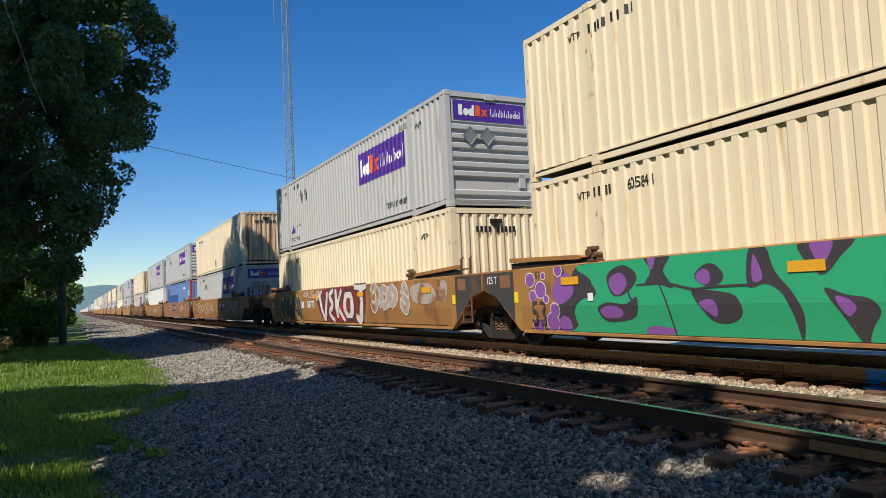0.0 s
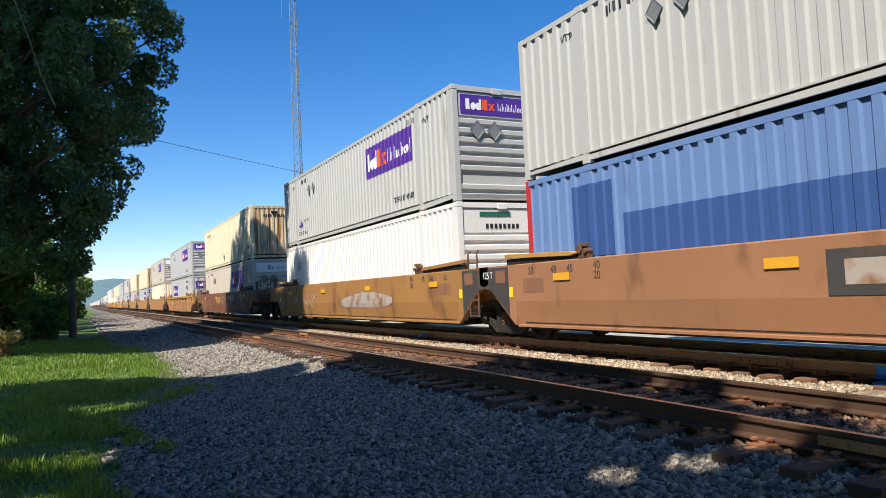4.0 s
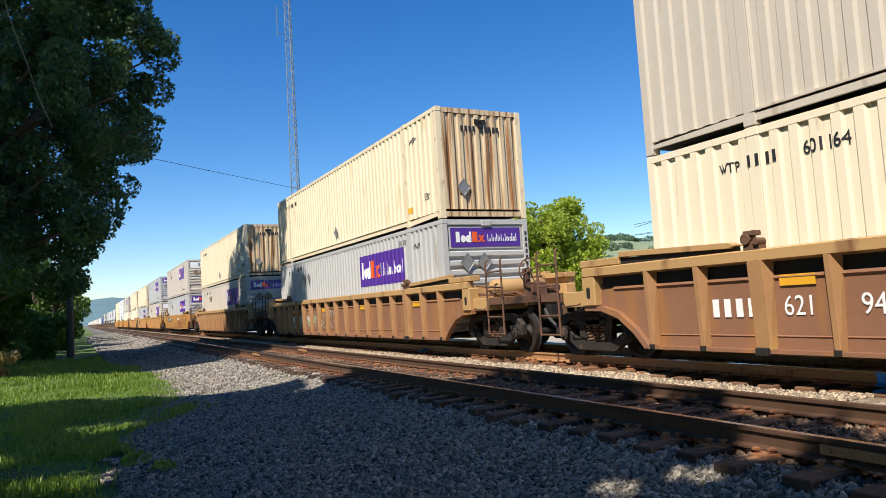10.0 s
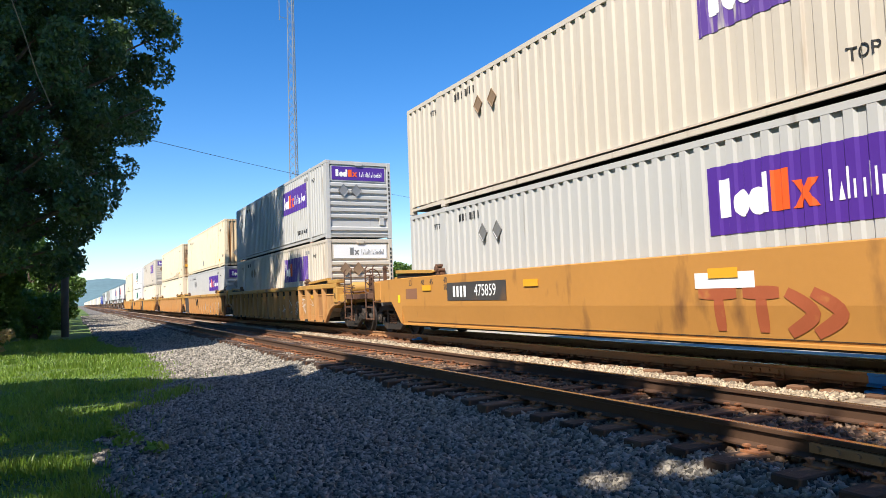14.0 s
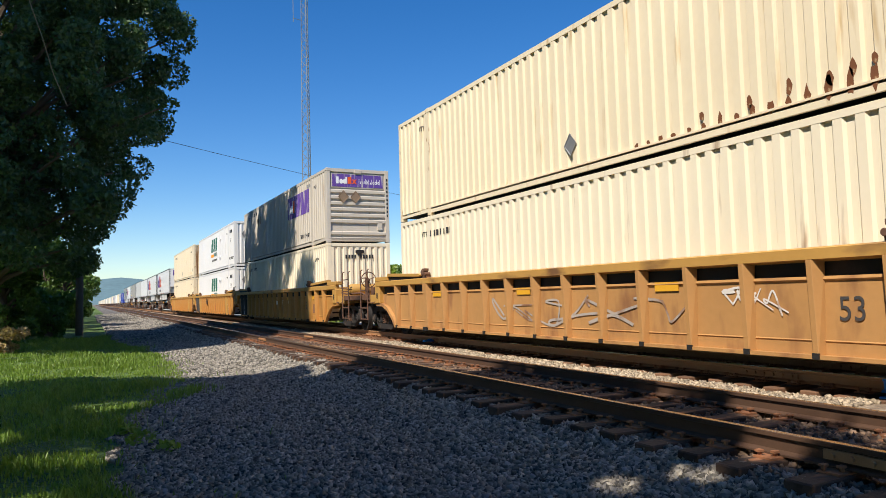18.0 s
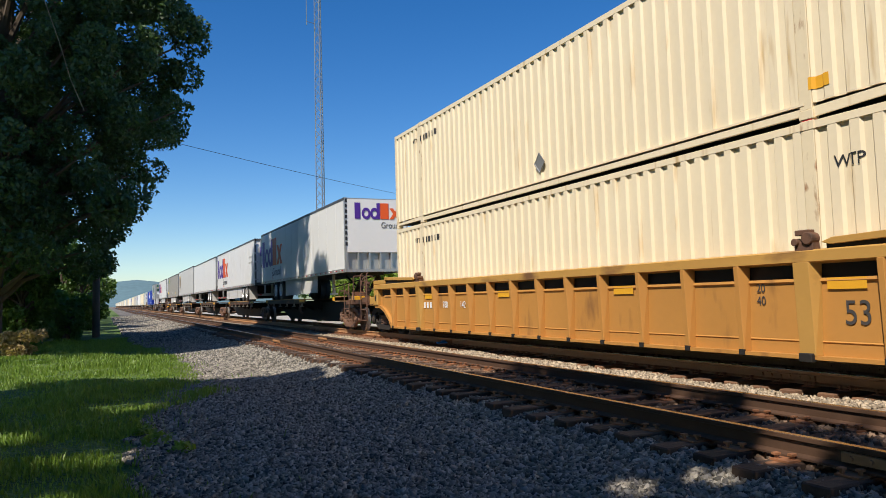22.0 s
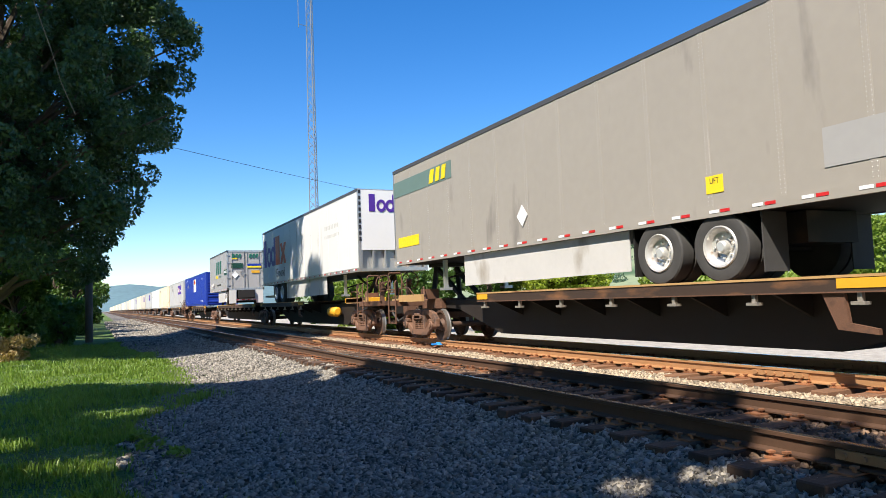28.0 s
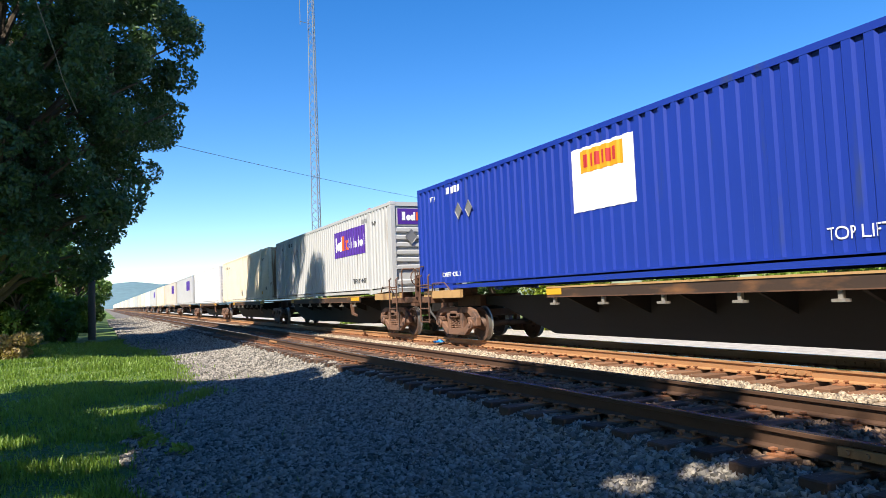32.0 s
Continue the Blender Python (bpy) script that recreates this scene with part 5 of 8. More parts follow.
    # hitch stand under the nose
    h0 = nose + d * 0.9
    part("hitch_stand", Geo().box(-0.45, 0.45, h0 - 0.35, h0 + 0.35, floor_z - 0.1, floor_z).beam((-0.35, h0, floor_z - 0.1), (-0.45, h0 - d * 0.1, 1.1), 0.12).beam((0.35, h0, floor_z - 0.1), (0.45, h0 - d * 0.1, 1.1), 0.12).beam((-0.3, h0, floor_z - 0.15), (-0.3, h0 + d * 1.6, 1.1), 0.1).beam((0.3, h0, floor_z - 0.15), (0.3, h0 + d * 1.6, 1.1), 0.1), M["steel_dark"], c)
    # red and white marks along the bottom rail
    k = 0.3
    while k < length - 0.3:
        for dy, key_r, what in ((0.0, "reflector", "red reflector strip"), (0.2, "vinyl_white", "white reflector strip")):
            put("reflector", cached(("reflector", key_r, floor_z), lambda: Geo().box(-W2 - 0.018, -W2 - 0.0125, 0, 0.17, floor_z + 0.055, floor_z + 0.1).mesh("reflector", M[key_r])), c, pose(0, k + dy, 0), what)
        k += 0.76
    for e in decals:
        e(c)
    return ride(c, s, 0.0)


M["tag_sage"] = mat("faded_sage_spray_paint", (0.27, 0.30, 0.18), 0.6, var=0.2, scale=2, stain=(0.24, 0.12, 0.06), amount=0.6, stain_scale=2.5)
M["rust_flake"] = mat("flaking_rust", (0.17, 0.06, 0.02), 0.85, var=0.3, scale=6, grain=0.15, stain=(0.5, 0.36, 0.2), amount=0.25, stain_scale=9)
M["tag_yellow"] = mat("yellow_spray_paint", (0.62, 0.46, 0.06), 0.55, var=0.15, scale=2)
M["red_faded"] = mat("faded_red_stencil", (0.36, 0.09, 0.035), 0.6, var=0.15, scale=3, stain=(0.45, 0.2, 0.05), amount=0.4, stain_scale=3)
M["rail_trim"] = mat("dark_grey_trim", (0.11, 0.11, 0.115), 0.5, 0.4, var=0.1)
M["reflector"] = mat("red_reflector", (0.55, 0.02, 0.02), 0.4)
M["trailer_tan"] = mat("dull_tan_paint", (0.335, 0.305, 0.265), 0.6, var=0.06, scale=0.4, stain=(0.2, 0.18, 0.16), amount=0.12, streak=(3, 1.5, 0.4))
M["trailer_grey"] = mat("grey_trailer_paint", (0.36, 0.35, 0.34), 0.5, var=0.03, scale=0.4)
M["green_dull"] = mat("faded_green_stripe", (0.13, 0.20, 0.18), 0.55, var=0.08)
M["green_dark"] = mat("dark_green_vinyl", (0.008, 0.05, 0.03), 0.45, var=0.05)
M["yellow_bright"] = mat("bright_yellow_vinyl", (0.85, 0.62, 0.02), 0.45, var=0.04)
M["gold_orange"] = mat("amber_vinyl", (0.80, 0.32, 0.01), 0.45, var=0.04)
M["skirt"] = mat("dusty_white_skirt", (0.56, 0.54, 0.51), 0.6, var=0.1, scale=0.8, grain=0.05, stain=(0.36, 0.32, 0.27), amount=0.3, streak=(1, 1, 0.6), stain_scale=1.5)
M["well_maroon"] = mat("maroon_well_paint", (0.19, 0.075, 0.04), 0.65, var=0.14, scale=0.6, grain=0.07, bump=0.05, stain=(0.33, 0.17, 0.07), amount=0.3, streak=(1.4, 0.7, 0.7), stain_scale=1.1)
M["trailer_light"] = mat("pale_grey_trailer_paint", (0.58, 0.56, 0.53), 0.5, var=0.04, scale=0.4)


def shape(kind, x, w, lo, hi):
    """Outline of a plain shape inside the unit box: block, disc, hourglass, slanted block or shield."""
    if kind == "disc":
        return [(x + w * (0.5 + 0.5 * math.cos(a)), lo + (hi - lo) * (0.5 + 0.5 * math.sin(a))) for a in [2 * math.pi * i / 20 for i in range(20)]]
    if kind == "peak":
        return [(x, lo), (x + w, lo), (x + w / 2, hi)]
    if kind == "ring":
        m, r = (x + w / 2, (lo + hi) / 2), (w / 2, (hi - lo) / 2)
        turn = [2 * math.pi * i / 28 for i in range(29)]
        return [(m[0] + r[0] * math.cos(a), m[1] + r[1] * math.sin(a)) for a in turn] + [(m[0] + 0.5 * r[0] * math.cos(a), m[1] + 0.52 * r[1] * math.sin(a)) for a in turn[::-1]]
    if kind == "glass":
        m = (lo + hi) / 2
        return [(x, lo), (x + w * 0.33, lo), (x + w * 0.5, m - (hi - lo) * 0.2), (x + w * 0.67, lo), (x + w, lo), (x + w * 0.68, m), (x + w, hi), (x + w * 0.67, hi), (x + w * 0.5, m + (hi - lo) * 0.2), (x + w * 0.33, hi), (x, hi), (x + w * 0.32, m)]
    if kind == "slant":
        return [(x, lo), (x + w * 0.8, lo), (x + w * 1.15, hi), (x + w * 0.35, hi)]
    if kind == "shield":
        return [(x, hi - 0.06 * (hi - lo)), (x, lo + 0.4 * (hi - lo)), (x + 0.12 * w, lo + 0.2 * (hi - lo)), (x + 0.5 * w, lo), (x + 0.88 * w, lo + 0.2 * (hi - lo)), (x + w, lo + 0.4 * (hi - lo)), (x + w, hi - 0.06 * (hi - lo)), (x + 0.5 * w, hi)]
    return [(x, lo), (x + w, lo), (x + w, hi), (x, hi)]


def smear(w, h, blocks):
    """Plain shapes in the colours of a company's mark: (x, width, low, high, material, kind), as parts of the unit box w x h."""
    def add(c, m, y=None):
        by_key = {}
        for i, (x, bw, lo, hi, key, *kind) in enumerate(blocks):
            pr = [((u - 0.5) * w, (q - 0.5) * h) for u, q in shape(kind[0] if kind else "block", x, bw, lo, hi)]
            by_key.setdefault(key, Geo()).ext(pr, 0.001, 0.004 + 0.0015 * (i % 3), "z")
        for key, g in by_key.items():
            me = cached(("mark", str(blocks), w, h, key), lambda: g.mesh("mark_shape", M[key]))
            put("mark_shape", me if y is None else laid_on(c, me, y), c, m)
    return add


PARCEL = [(0.0, 0.12, 0.0, 1.0, "purple"), (0.15, 0.19, -0.02, 0.7, "purple", "ring"), (0.33, 0.19, -0.02, 0.7, "purple", "ring"), (0.47, 0.07, 0.0, 1.0, "purple"), (0.55, 0.18, 0.0, 1.0, "orange"), (0.75, 0.25, 0.0, 0.7, "orange", "glass")]
GREENMARK = [(0.0, 0.27, 0.0, 1.0, "green_logo", "slant"), (0.33, 0.24, 0.0, 1.0, "green_logo", "slant"), (0.63, 0.24, 0.0, 1.0, "green_logo", "slant")]
SHIELD = [(0.0, 1.0, 0.0, 1.0, "gold", "shield"), (0.05, 0.9, 0.06, 0.88, "brown_logo", "shield"), (0.14, 0.16, 0.3, 0.62, "gold"), (0.4, 0.22, 0.12, 0.62, "gold", "disc"), (0.7, 0.16, 0.3, 0.62, "gold")]


def mark(blocks, y, z, w, h, end=False, x=0.0, proud=0.012, yend=0.0):
    def add(c):
        smear(w, h, blocks)(c, on_end(x, yend - proud, z) if end else on_side(-W2 - proud, y, z), None if end else y)
    return add


def bars(y, z, n, w, h, key="black", end=False, x=0.0, upright=False, proud=0.01, gap=1.6, skip=()):
    """A row of n plain bars in place of a number; upright: one above the other."""
    def add(c):
        g = Geo()
        for i in range(n):
            if i in skip:
                continue
            o = (i - (n - 1) / 2) * gap
            dx, dz = (0, -o * h) if upright else (o * w, 0)
            g.box(dx - w / 2, dx + w / 2, dz - h / 2, dz + h / 2, 0, 0.003)
        me = cached(("bars", n, w, h, key, upright, gap, tuple(skip)), lambda: g.mesh("number_stencil", M[key]))
        out = proud if proud > 0.01 or c.name.startswith("freight_container") else 0.003
        tagged(put("number_stencil", me if end else laid_on(c, me, y), c, on_end(x, -proud, z) if end else on_side(-W2 - out, y, z)), kind="stuff")
    return add


SIGN = [(0.05, 0.055, 0.22, 0.82, "vinyl_white"), (0.12, 0.075, 0.2, 0.62, "vinyl_white", "disc"), (0.19, 0.075, 0.2, 0.62, "vinyl_white", "disc"), (0.245, 0.03, 0.22, 0.82, "vinyl_white"),
        (0.29, 0.075, 0.22, 0.82, "orange"), (0.375, 0.1, 0.22, 0.62, "orange", "glass"),
        *[(u, w, 0.25, hi, "vinyl_white", *k) for u, w, hi, *k in ((0.52, 0.008, 0.68), (0.545, 0.022, 0.5, "peak"), (0.583, 0.008, 0.68), (0.605, 0.008, 0.5), (0.632, 0.008, 0.5), (0.655, 0.008, 0.7), (0.678, 0.008, 0.62), (0.70, 0.008, 0.5),
          (0.725, 0.008, 0.68), (0.75, 0.022, 0.5, "peak"), (0.788, 0.008, 0.68), (0.808, 0.04, 0.51, "ring"), (0.858, 0.04, 0.51, "ring"), (0.894, 0.008, 0.7), (0.912, 0.034, 0.51, "ring"), (0.955, 0.008, 0.7))]]


def grey_parcel(worn=0, sign_y=4.2, rail=False, digits=""):
    """Signs of a grey parcel container; worn: 0 fresh, 1 faded side sign, 2 white end sign as well. rail: a small pyramid mark on the far part."""
    side_key = "purple_worn" if worn else "purple"
    out = [panel(sign_y, 1.95, 3.6, 0.98, side_key, "purple sign with white and orange shapes"), mark(SIGN[:5] if worn else SIGN, sign_y, 1.95, 3.5, 0.9),
           letters("TOP LIFT ONLY", 3.1, 0.5, 0.23, squeeze=0.9), letters("WTP", 1.5, 2.35, 0.22), letters("WTP", 14.6, 2.45, 0.2), diamond(12.3, 2.1, 0.19, key="placard_tan" if worn else "placard"), diamond(11.7, 2.1, 0.19, key="placard_tan" if worn else "placard"),
           *(number(12.75, 2.5, digits) if digits else [bars(13.0, 2.55, 9, 0.05, 0.17, skip=(4,), gap=2.2)]), bars(2.5, 2.55, 2, 0.1, 0.14, "placard", gap=3)]
    if rail:
        out += [mark([(0.0, 1.0, 0.0, 1.0, "purple", "peak")], 13.6, 0.88, 0.5, 0.34), bars(12.9, 0.95, 4, 0.1, 0.08, "placard"), letters("TOP LIFT ONLY", 13.3, 0.44, 0.2, squeeze=0.9)]
    end_key = "vinyl_white" if worn > 1 else ("purple_worn" if worn else "purple")
    out += [panel(0, 2.43, 2.1, 0.5, end_key, "sign on the container's end", True, 0.0, -0.024), diamond(0, 1.78, 0.22, True, -0.62, "placard_tan" if worn else "placard"), diamond(0, 1.78, 0.22, True, -0.12, "placard_tan" if worn else "placard")]
    out += [mark([(a, b, lo, hi, "placard" if worn > 1 else k, *q) for a, b, lo, hi, k, *q in (SIGN[4:] if worn > 1 else SIGN)], 0, 2.43, 2.0, 0.45, True, 0.0, -0.018)]
    out.append(bars(0, 1.8, 10, 0.06, 0.1, "black", True, 1.215, True))
    return out


def number(y, z, digits, key="black", h=0.2, end=False):
    """A container's number: four thin bars in place of the owner's code, then the digits."""
    return [bars(y + 0.55, z, 4, 0.05, h * 0.8, key, gap=2.6), letters(digits, y - 0.35, z, h * 1.25, key, squeeze=0.85)]


def hang_chain(c):
    part("chain", Geo().tube([(-WX - 0.05, 10.2, 1.33), (-WX - 0.06, 9.95, 1.05), (-WX - 0.06, 9.7, 0.85), (-WX - 0.06, 9.55, 1.0), (-WX - 0.05, 9.38, 1.31)], 0.028, 6), M["steel_dark"], c, "slack hanging chain")


def chips(y0, y1, seed=1):
    """Rust that has eaten the foot of a corrugated side, flute by flute."""
    r = random.Random(seed)
    out = []
    y = y0
    while y < y1:
        k = (y1 - y) / (y1 - y0)
        for q in range(1 + (r.random() < k)):
            hh, yy, zz = (0.05 + 0.1 * k) * r.uniform(0.5, 1.3), y + r.uniform(-0.03, 0.03), 0.24 + 0.14 * q + 0.1 * k * r.random()
            ring = [(r.uniform(0.6, 1.2) * 0.05 * math.cos(a), r.uniform(0.6, 1.2) * hh * math.sin(a)) for a in [i * math.pi / 4 for i in range(8)]]
            out.append(lambda c, ring=ring, yy=yy, zz=zz: part("rust_patch", Geo().ext(ring, 0, 0.003, "z"), M["rust_flake"], c, "", on_side(-W2 - 0.004, yy, zz)))
        y += 0.2852
    return out


def cream_marks(fifty_three=True, holder=True, number_bars=True, notice=True, digits=""):
    out = [letters("WTP", 1.45, 2.3, 0.22), letters("WTP", 14.6, 2.42, 0.2)]
    if notice:
        out.append(panel(1.78, 0.45, 0.28, 0.16, "yellow", "yellow notice", name="notice"))
    if fifty_three:
        out.append(letters("53'", 0.75, 0.66, 0.26))
    if holder:
        out += [diamond(8.1, 0.58), diamond(0, 0.8, 0.2, True, -0.6)]
    if digits:
        out += number(13.5, 2.45, digits)
    elif number_bars:
        out += [bars(13.6, 2.42, 10, 0.05, 0.16, skip=(4, 7), gap=2.3)]
    if number_bars:
        out += [bars(0, 2.36, 10, 0.075, 0.15, "black", True, 0.0, skip=(4,))]
    return out


# the stacks: start along the train, upper, lower, well
UP, LOW = 3.30, 0.38
G0 = "light grey steel freight container with purple signs"
GW = "weathered grey steel freight container with a faded purple sign"
CR = "cream steel freight container, corrugated and rust-streaked at the end"
CP = "pale cream corrugated steel freight container"


def grey(s, z, worn=0, **kw):
    return shipping_box(GW if worn else G0, s, z, "grey_warm" if worn else "grey", "ribbed", decals=grey_parcel(worn, **kw))


def cream(s, z, pale=False, rusty=True, **kw):
    return shipping_box(CP if pale else CR, s, z, "cream_pale" if pale else "cream", "upright", None if pale or not rusty else "cream_rusty", decals=cream_marks(**kw))


# paint and stencils of each well, by its stack
D125 = [well_panel(15.64, 0.76, 0.98, 0.92, "stencil_black", "ribbed", "black stencilled panel"), well_text("125T", 15.64, 0.74, 0.34, "vinyl_white", "ribbed")] + [well_panel(15.75, 0.48 - 0.05 * i, 0.42, 0.022, "vinyl_white", "ribbed", "", 0.004, "text_bar") for i in range(3)] + [well_text("20", 14.1, 1.12, 0.15, "stencil_black", "ribbed"), well_text("40", 14.1, 0.96, 0.15, "stencil_black", "ribbed")]
LINES = [well_panel(1.52, 0.78, 0.9, 0.9, "stencil_black", "ribbed", "black stencilled panel")] + [well_panel(1.52, 1.02 - 0.11 * i, 0.68 - 0.1 * (i % 3), 0.035, "vinyl_white", "ribbed", "", 0.004, "text_bar") for i in range(5)]
NUM53 = [well_text("53", 2.6, 0.85, 0.42, "stencil_black", "ribbed")]


def stencil(y, z, number, kind="ribbed", size=0.36, plate=False, split=True):
    """A car's number: four plain bars in place of the owner's code, then the digits; on a ribbed side bay by bay."""
    if kind == "ribbed" and split:
        bay = L53 / 16
        first = (round((y + 0.85) / bay - 0.5) + 0.5) * bay
        return [well_panel(first + 0.3 - 0.2 * i, z, 0.11, size * 0.7, "vinyl_white", kind, "", 0.004, "text_bar") for i in range(4)] + [well_text(number[:3], first - bay, z, size, "vinyl_white", kind), well_text(number[3:], first - 2 * bay, z, size, "vinyl_white", kind)]
    out = [well_panel(y, z, 2.6, 0.42, "stencil_black", kind, "dark number plate")] if plate else []
    for i in range(4):
        out.append(well_panel(y + 0.95 - 0.17 * i, z, 0.1, size * 0.7, "vinyl_white", kind, "", 0.004, "text_bar"))
    return out + [well_text(number, y - 0.45, z, size, "vinyl_white", kind)]


# a wide green piece with purple hollows rimmed in dark grey, and purple bubbles at its end
GREEN = [patch([(13.6, 1.6), (14.4, 1.6), (14.75, 1.4), (14.82, 1.07), (15.2, 0.84), (15.22, 0.6), (15.1, 0.36), (13.6, 0.36)], "tag_dark", 0.002),
         patch([(14.14, 1.62), (14.24, 1.3), (14.1, 1.04), (14.5, 0.95), (14.72, 0.76), (14.68, 0.5), (14.5, 0.3), (9.0, 0.3), (2.0, 0.3), (2.0, 1.62), (8.0, 1.7)], "tag_green", 0.005, "broad green sprayed piece")]
for pts, key, lift in (
        ([(13.8, 1.36), (13.42, 1.5), (13.12, 1.34), (13.2, 1.15), (13.5, 1.0), (13.74, 1.06)], "tag_dark", 0.008), ([(13.74, 1.3), (13.48, 1.38), (13.34, 1.24), (13.42, 1.08), (13.6, 1.02), (13.75, 1.14)], "tag_purple", 0.010),
        ([(14.1, 0.79), (13.85, 0.9), (13.4, 0.87), (13.14, 0.98), (13.17, 0.7), (13.42, 0.6), (13.9, 0.58)], "tag_dark", 0.008), ([(14.03, 0.77), (13.78, 0.85), (13.5, 0.78), (13.54, 0.66), (13.9, 0.64)], "tag_purple", 0.010),
        ([(12.92, 1.6), (12.4, 1.6), (12.54, 1.36), (12.36, 1.1), (12.66, 1.16), (12.95, 1.16), (12.8, 1.37)], "tag_dark", 0.008), ([(12.86, 1.58), (12.69, 1.58), (12.78, 1.38)], "tag_purple", 0.010),
        ([(11.95, 1.24), (11.8, 1.39), (11.6, 1.41), (11.44, 1.26), (11.5, 1.14), (11.72, 1.1)], "tag_dark", 0.008), ([(11.93, 1.24), (11.8, 1.35), (11.68, 1.3), (11.68, 1.16), (11.8, 1.13)], "tag_purple", 0.010),
        ([(12.02, 1.05), (11.66, 1.04), (11.27, 0.96), (11.18, 0.72), (11.37, 0.59), (11.66, 0.6), (11.86, 0.78)], "tag_dark", 0.008), ([(11.9, 0.86), (11.68, 0.92), (11.58, 0.8), (11.64, 0.67)], "tag_purple", 0.010),
        ([(11.0, 1.6), (10.76, 1.6), (10.64, 1.26), (10.4, 0.96), (10.29, 0.69), (10.36, 0.36), (10.43, 0.68), (10.56, 0.97), (10.78, 1.1), (11.06, 1.08)], "tag_dark", 0.008), ([(10.94, 1.5), (10.82, 1.19), (10.98, 1.15)], "tag_purple", 0.010),
        ([(10.3, 1.6), (9.6, 1.6), (9.75, 1.4), (10.03, 1.18)], "tag_dark", 0.008), ([(10.14, 1.57), (9.84, 1.57), (10.0, 1.3)], "tag_purple", 0.010),
        ([(10.0, 1.02), (9.73, 0.94), (9.47, 0.89), (9.36, 0.75), (9.46, 0.58), (9.52, 0.45), (9.54, 0.35), (9.63, 0.4), (9.8, 0.69)], "tag_dark", 0.008), ([(9.87, 0.92), (9.7, 0.88), (9.63, 0.78), (9.75, 0.69)], "tag_purple", 0.010),
        ([(15.22, 1.32), (14.85, 1.44), (14.72, 1.1), (15.1, 0.88), (15.36, 1.06)], "tag_purple", 0.004), ([(8.8, 1.3), (8.3, 1.4), (8.0, 1.1), (8.5, 0.9)], "tag_dark", 0.008), ([(7.2, 0.9), (6.6, 1.0), (6.3, 0.6), (6.9, 0.5)], "tag_purple", 0.010)):
    GREEN.append(patch(pts, key, lift))
for i, (pts, w) in enumerate((([(12.66, 1.19), (12.52, 0.89), (12.45, 0.6), (12.4, 0.38)], 0.035), ([(13.14, 1.16), (12.9, 1.17), (12.5, 1.17), (12.0, 1.07), (11.66, 1.09), (11.0, 1.1)], 0.04), ([(13.3, 1.18), (13.31, 1.0), (13.2, 0.9)], 0.04))):
    GREEN.append(stroke(pts, w, "tag_dark", lift=0.007))
for i, (y, z, q) in enumerate(((16.05, 1.36, 0.13), (15.72, 1.16, 0.15), (15.98, 1.05, 0.1), (15.62, 1.42, 0.06), (15.55, 0.98, 0.07), (15.3, 0.78, 0.12), (15.42, 0.55, 0.17), (15.9, 0.46, 0.15), (15.15, 1.5, 0.1), (15.05, 0.5, 0.17))):
    for grow, key, lift in ((0.02, "tag_white", 0.001), (0.0, "tag_purple", 0.0025)):
        GREEN.append(patch([(y + (q * 1.1 + grow) * math.cos(k * math.pi / 4), z + (q + grow) * math.sin(k * math.pi / 4)) for k in range(8)], key, lift + 0.0005 * (i % 3)))
GREEN += [well_text("53", 15.8, 0.72, 0.6, "stencil_black"), well_panel(14.25, 1.0, 0.14, 0.14, "vinyl_white", "smooth", "small pale notice", 0.012), patch([(12.9, 0.52), (12.4, 0.48), (12.5, 0.4), (13.0, 0.4)], "tag_purple", 0.0065)]


def outlined(pts, width, key="tag_white", rim="tag_dark", kind="smooth", lift=0.006):
    return [stroke(pts, width + 0.09, rim, kind, lift=lift), stroke(pts, width, key, kind, lift=lift + 0.002)]


# thick pale shapes on a red ground, a small pale cluster beside it, and dark loops with a yellow rim
REDWHITE = [patch([(10.1, 1.45), (7.5, 1.6), (5.5, 1.58), (5.2, 1.2), (5.5, 0.6), (7.0, 0.4), (9.2, 0.42), (9.9, 0.9)], "tag_red", 0.002, "maroon sprayed ground"), blob(7.1, 0.75, 0.8, 0.25, "red", seed=17, wob=0.2, lift=0.003), patch([(1.9, 1.42), (0.9, 1.47), (0.5, 1.15), (0.9, 0.95), (1.8, 1.02)], "tag_grey", 0.001, "pale overspray"), patch([(0.2, 1.5), (-0.1, 1.4), (0.0, 1.0), (0.3, 1.1)], "tag_grey", 0.001)]
for pts, w in (([(10.15, 1.2), (9.7, 1.35), (9.45, 1.5)], 0.16), ([(9.75, 1.4), (9.5, 0.9), (9.25, 0.45)], 0.22), ([(9.25, 0.45), (9.0, 0.9), (8.85, 1.45)], 0.2), ([(8.2, 1.5), (8.6, 1.3), (8.3, 1.0), (8.65, 0.7), (8.2, 0.45)], 0.2), ([(7.95, 1.52), (7.9, 1.0), (7.85, 0.55)], 0.24),
               ([(7.35, 1.5), (7.75, 1.0), (7.5, 0.7), (7.2, 0.45)], 0.2), ([(6.15, 1.54), (5.5, 1.5), (5.1, 1.54)], 0.18), ([(5.6, 1.5), (5.55, 0.9), (5.8, 0.5), (6.1, 0.62)], 0.28)):
    REDWHITE += outlined(pts, w)
REDWHITE += [blob(6.72, 0.98, 0.52, 0.58, "tag_dark", seed=3, wob=0.04, lift=0.006), blob(6.72, 0.98, 0.47, 0.53, "tag_white", seed=3, wob=0.04, lift=0.008), blob(6.72, 0.98, 0.2, 0.3, "tag_red", seed=4, wob=0.05, lift=0.010)]
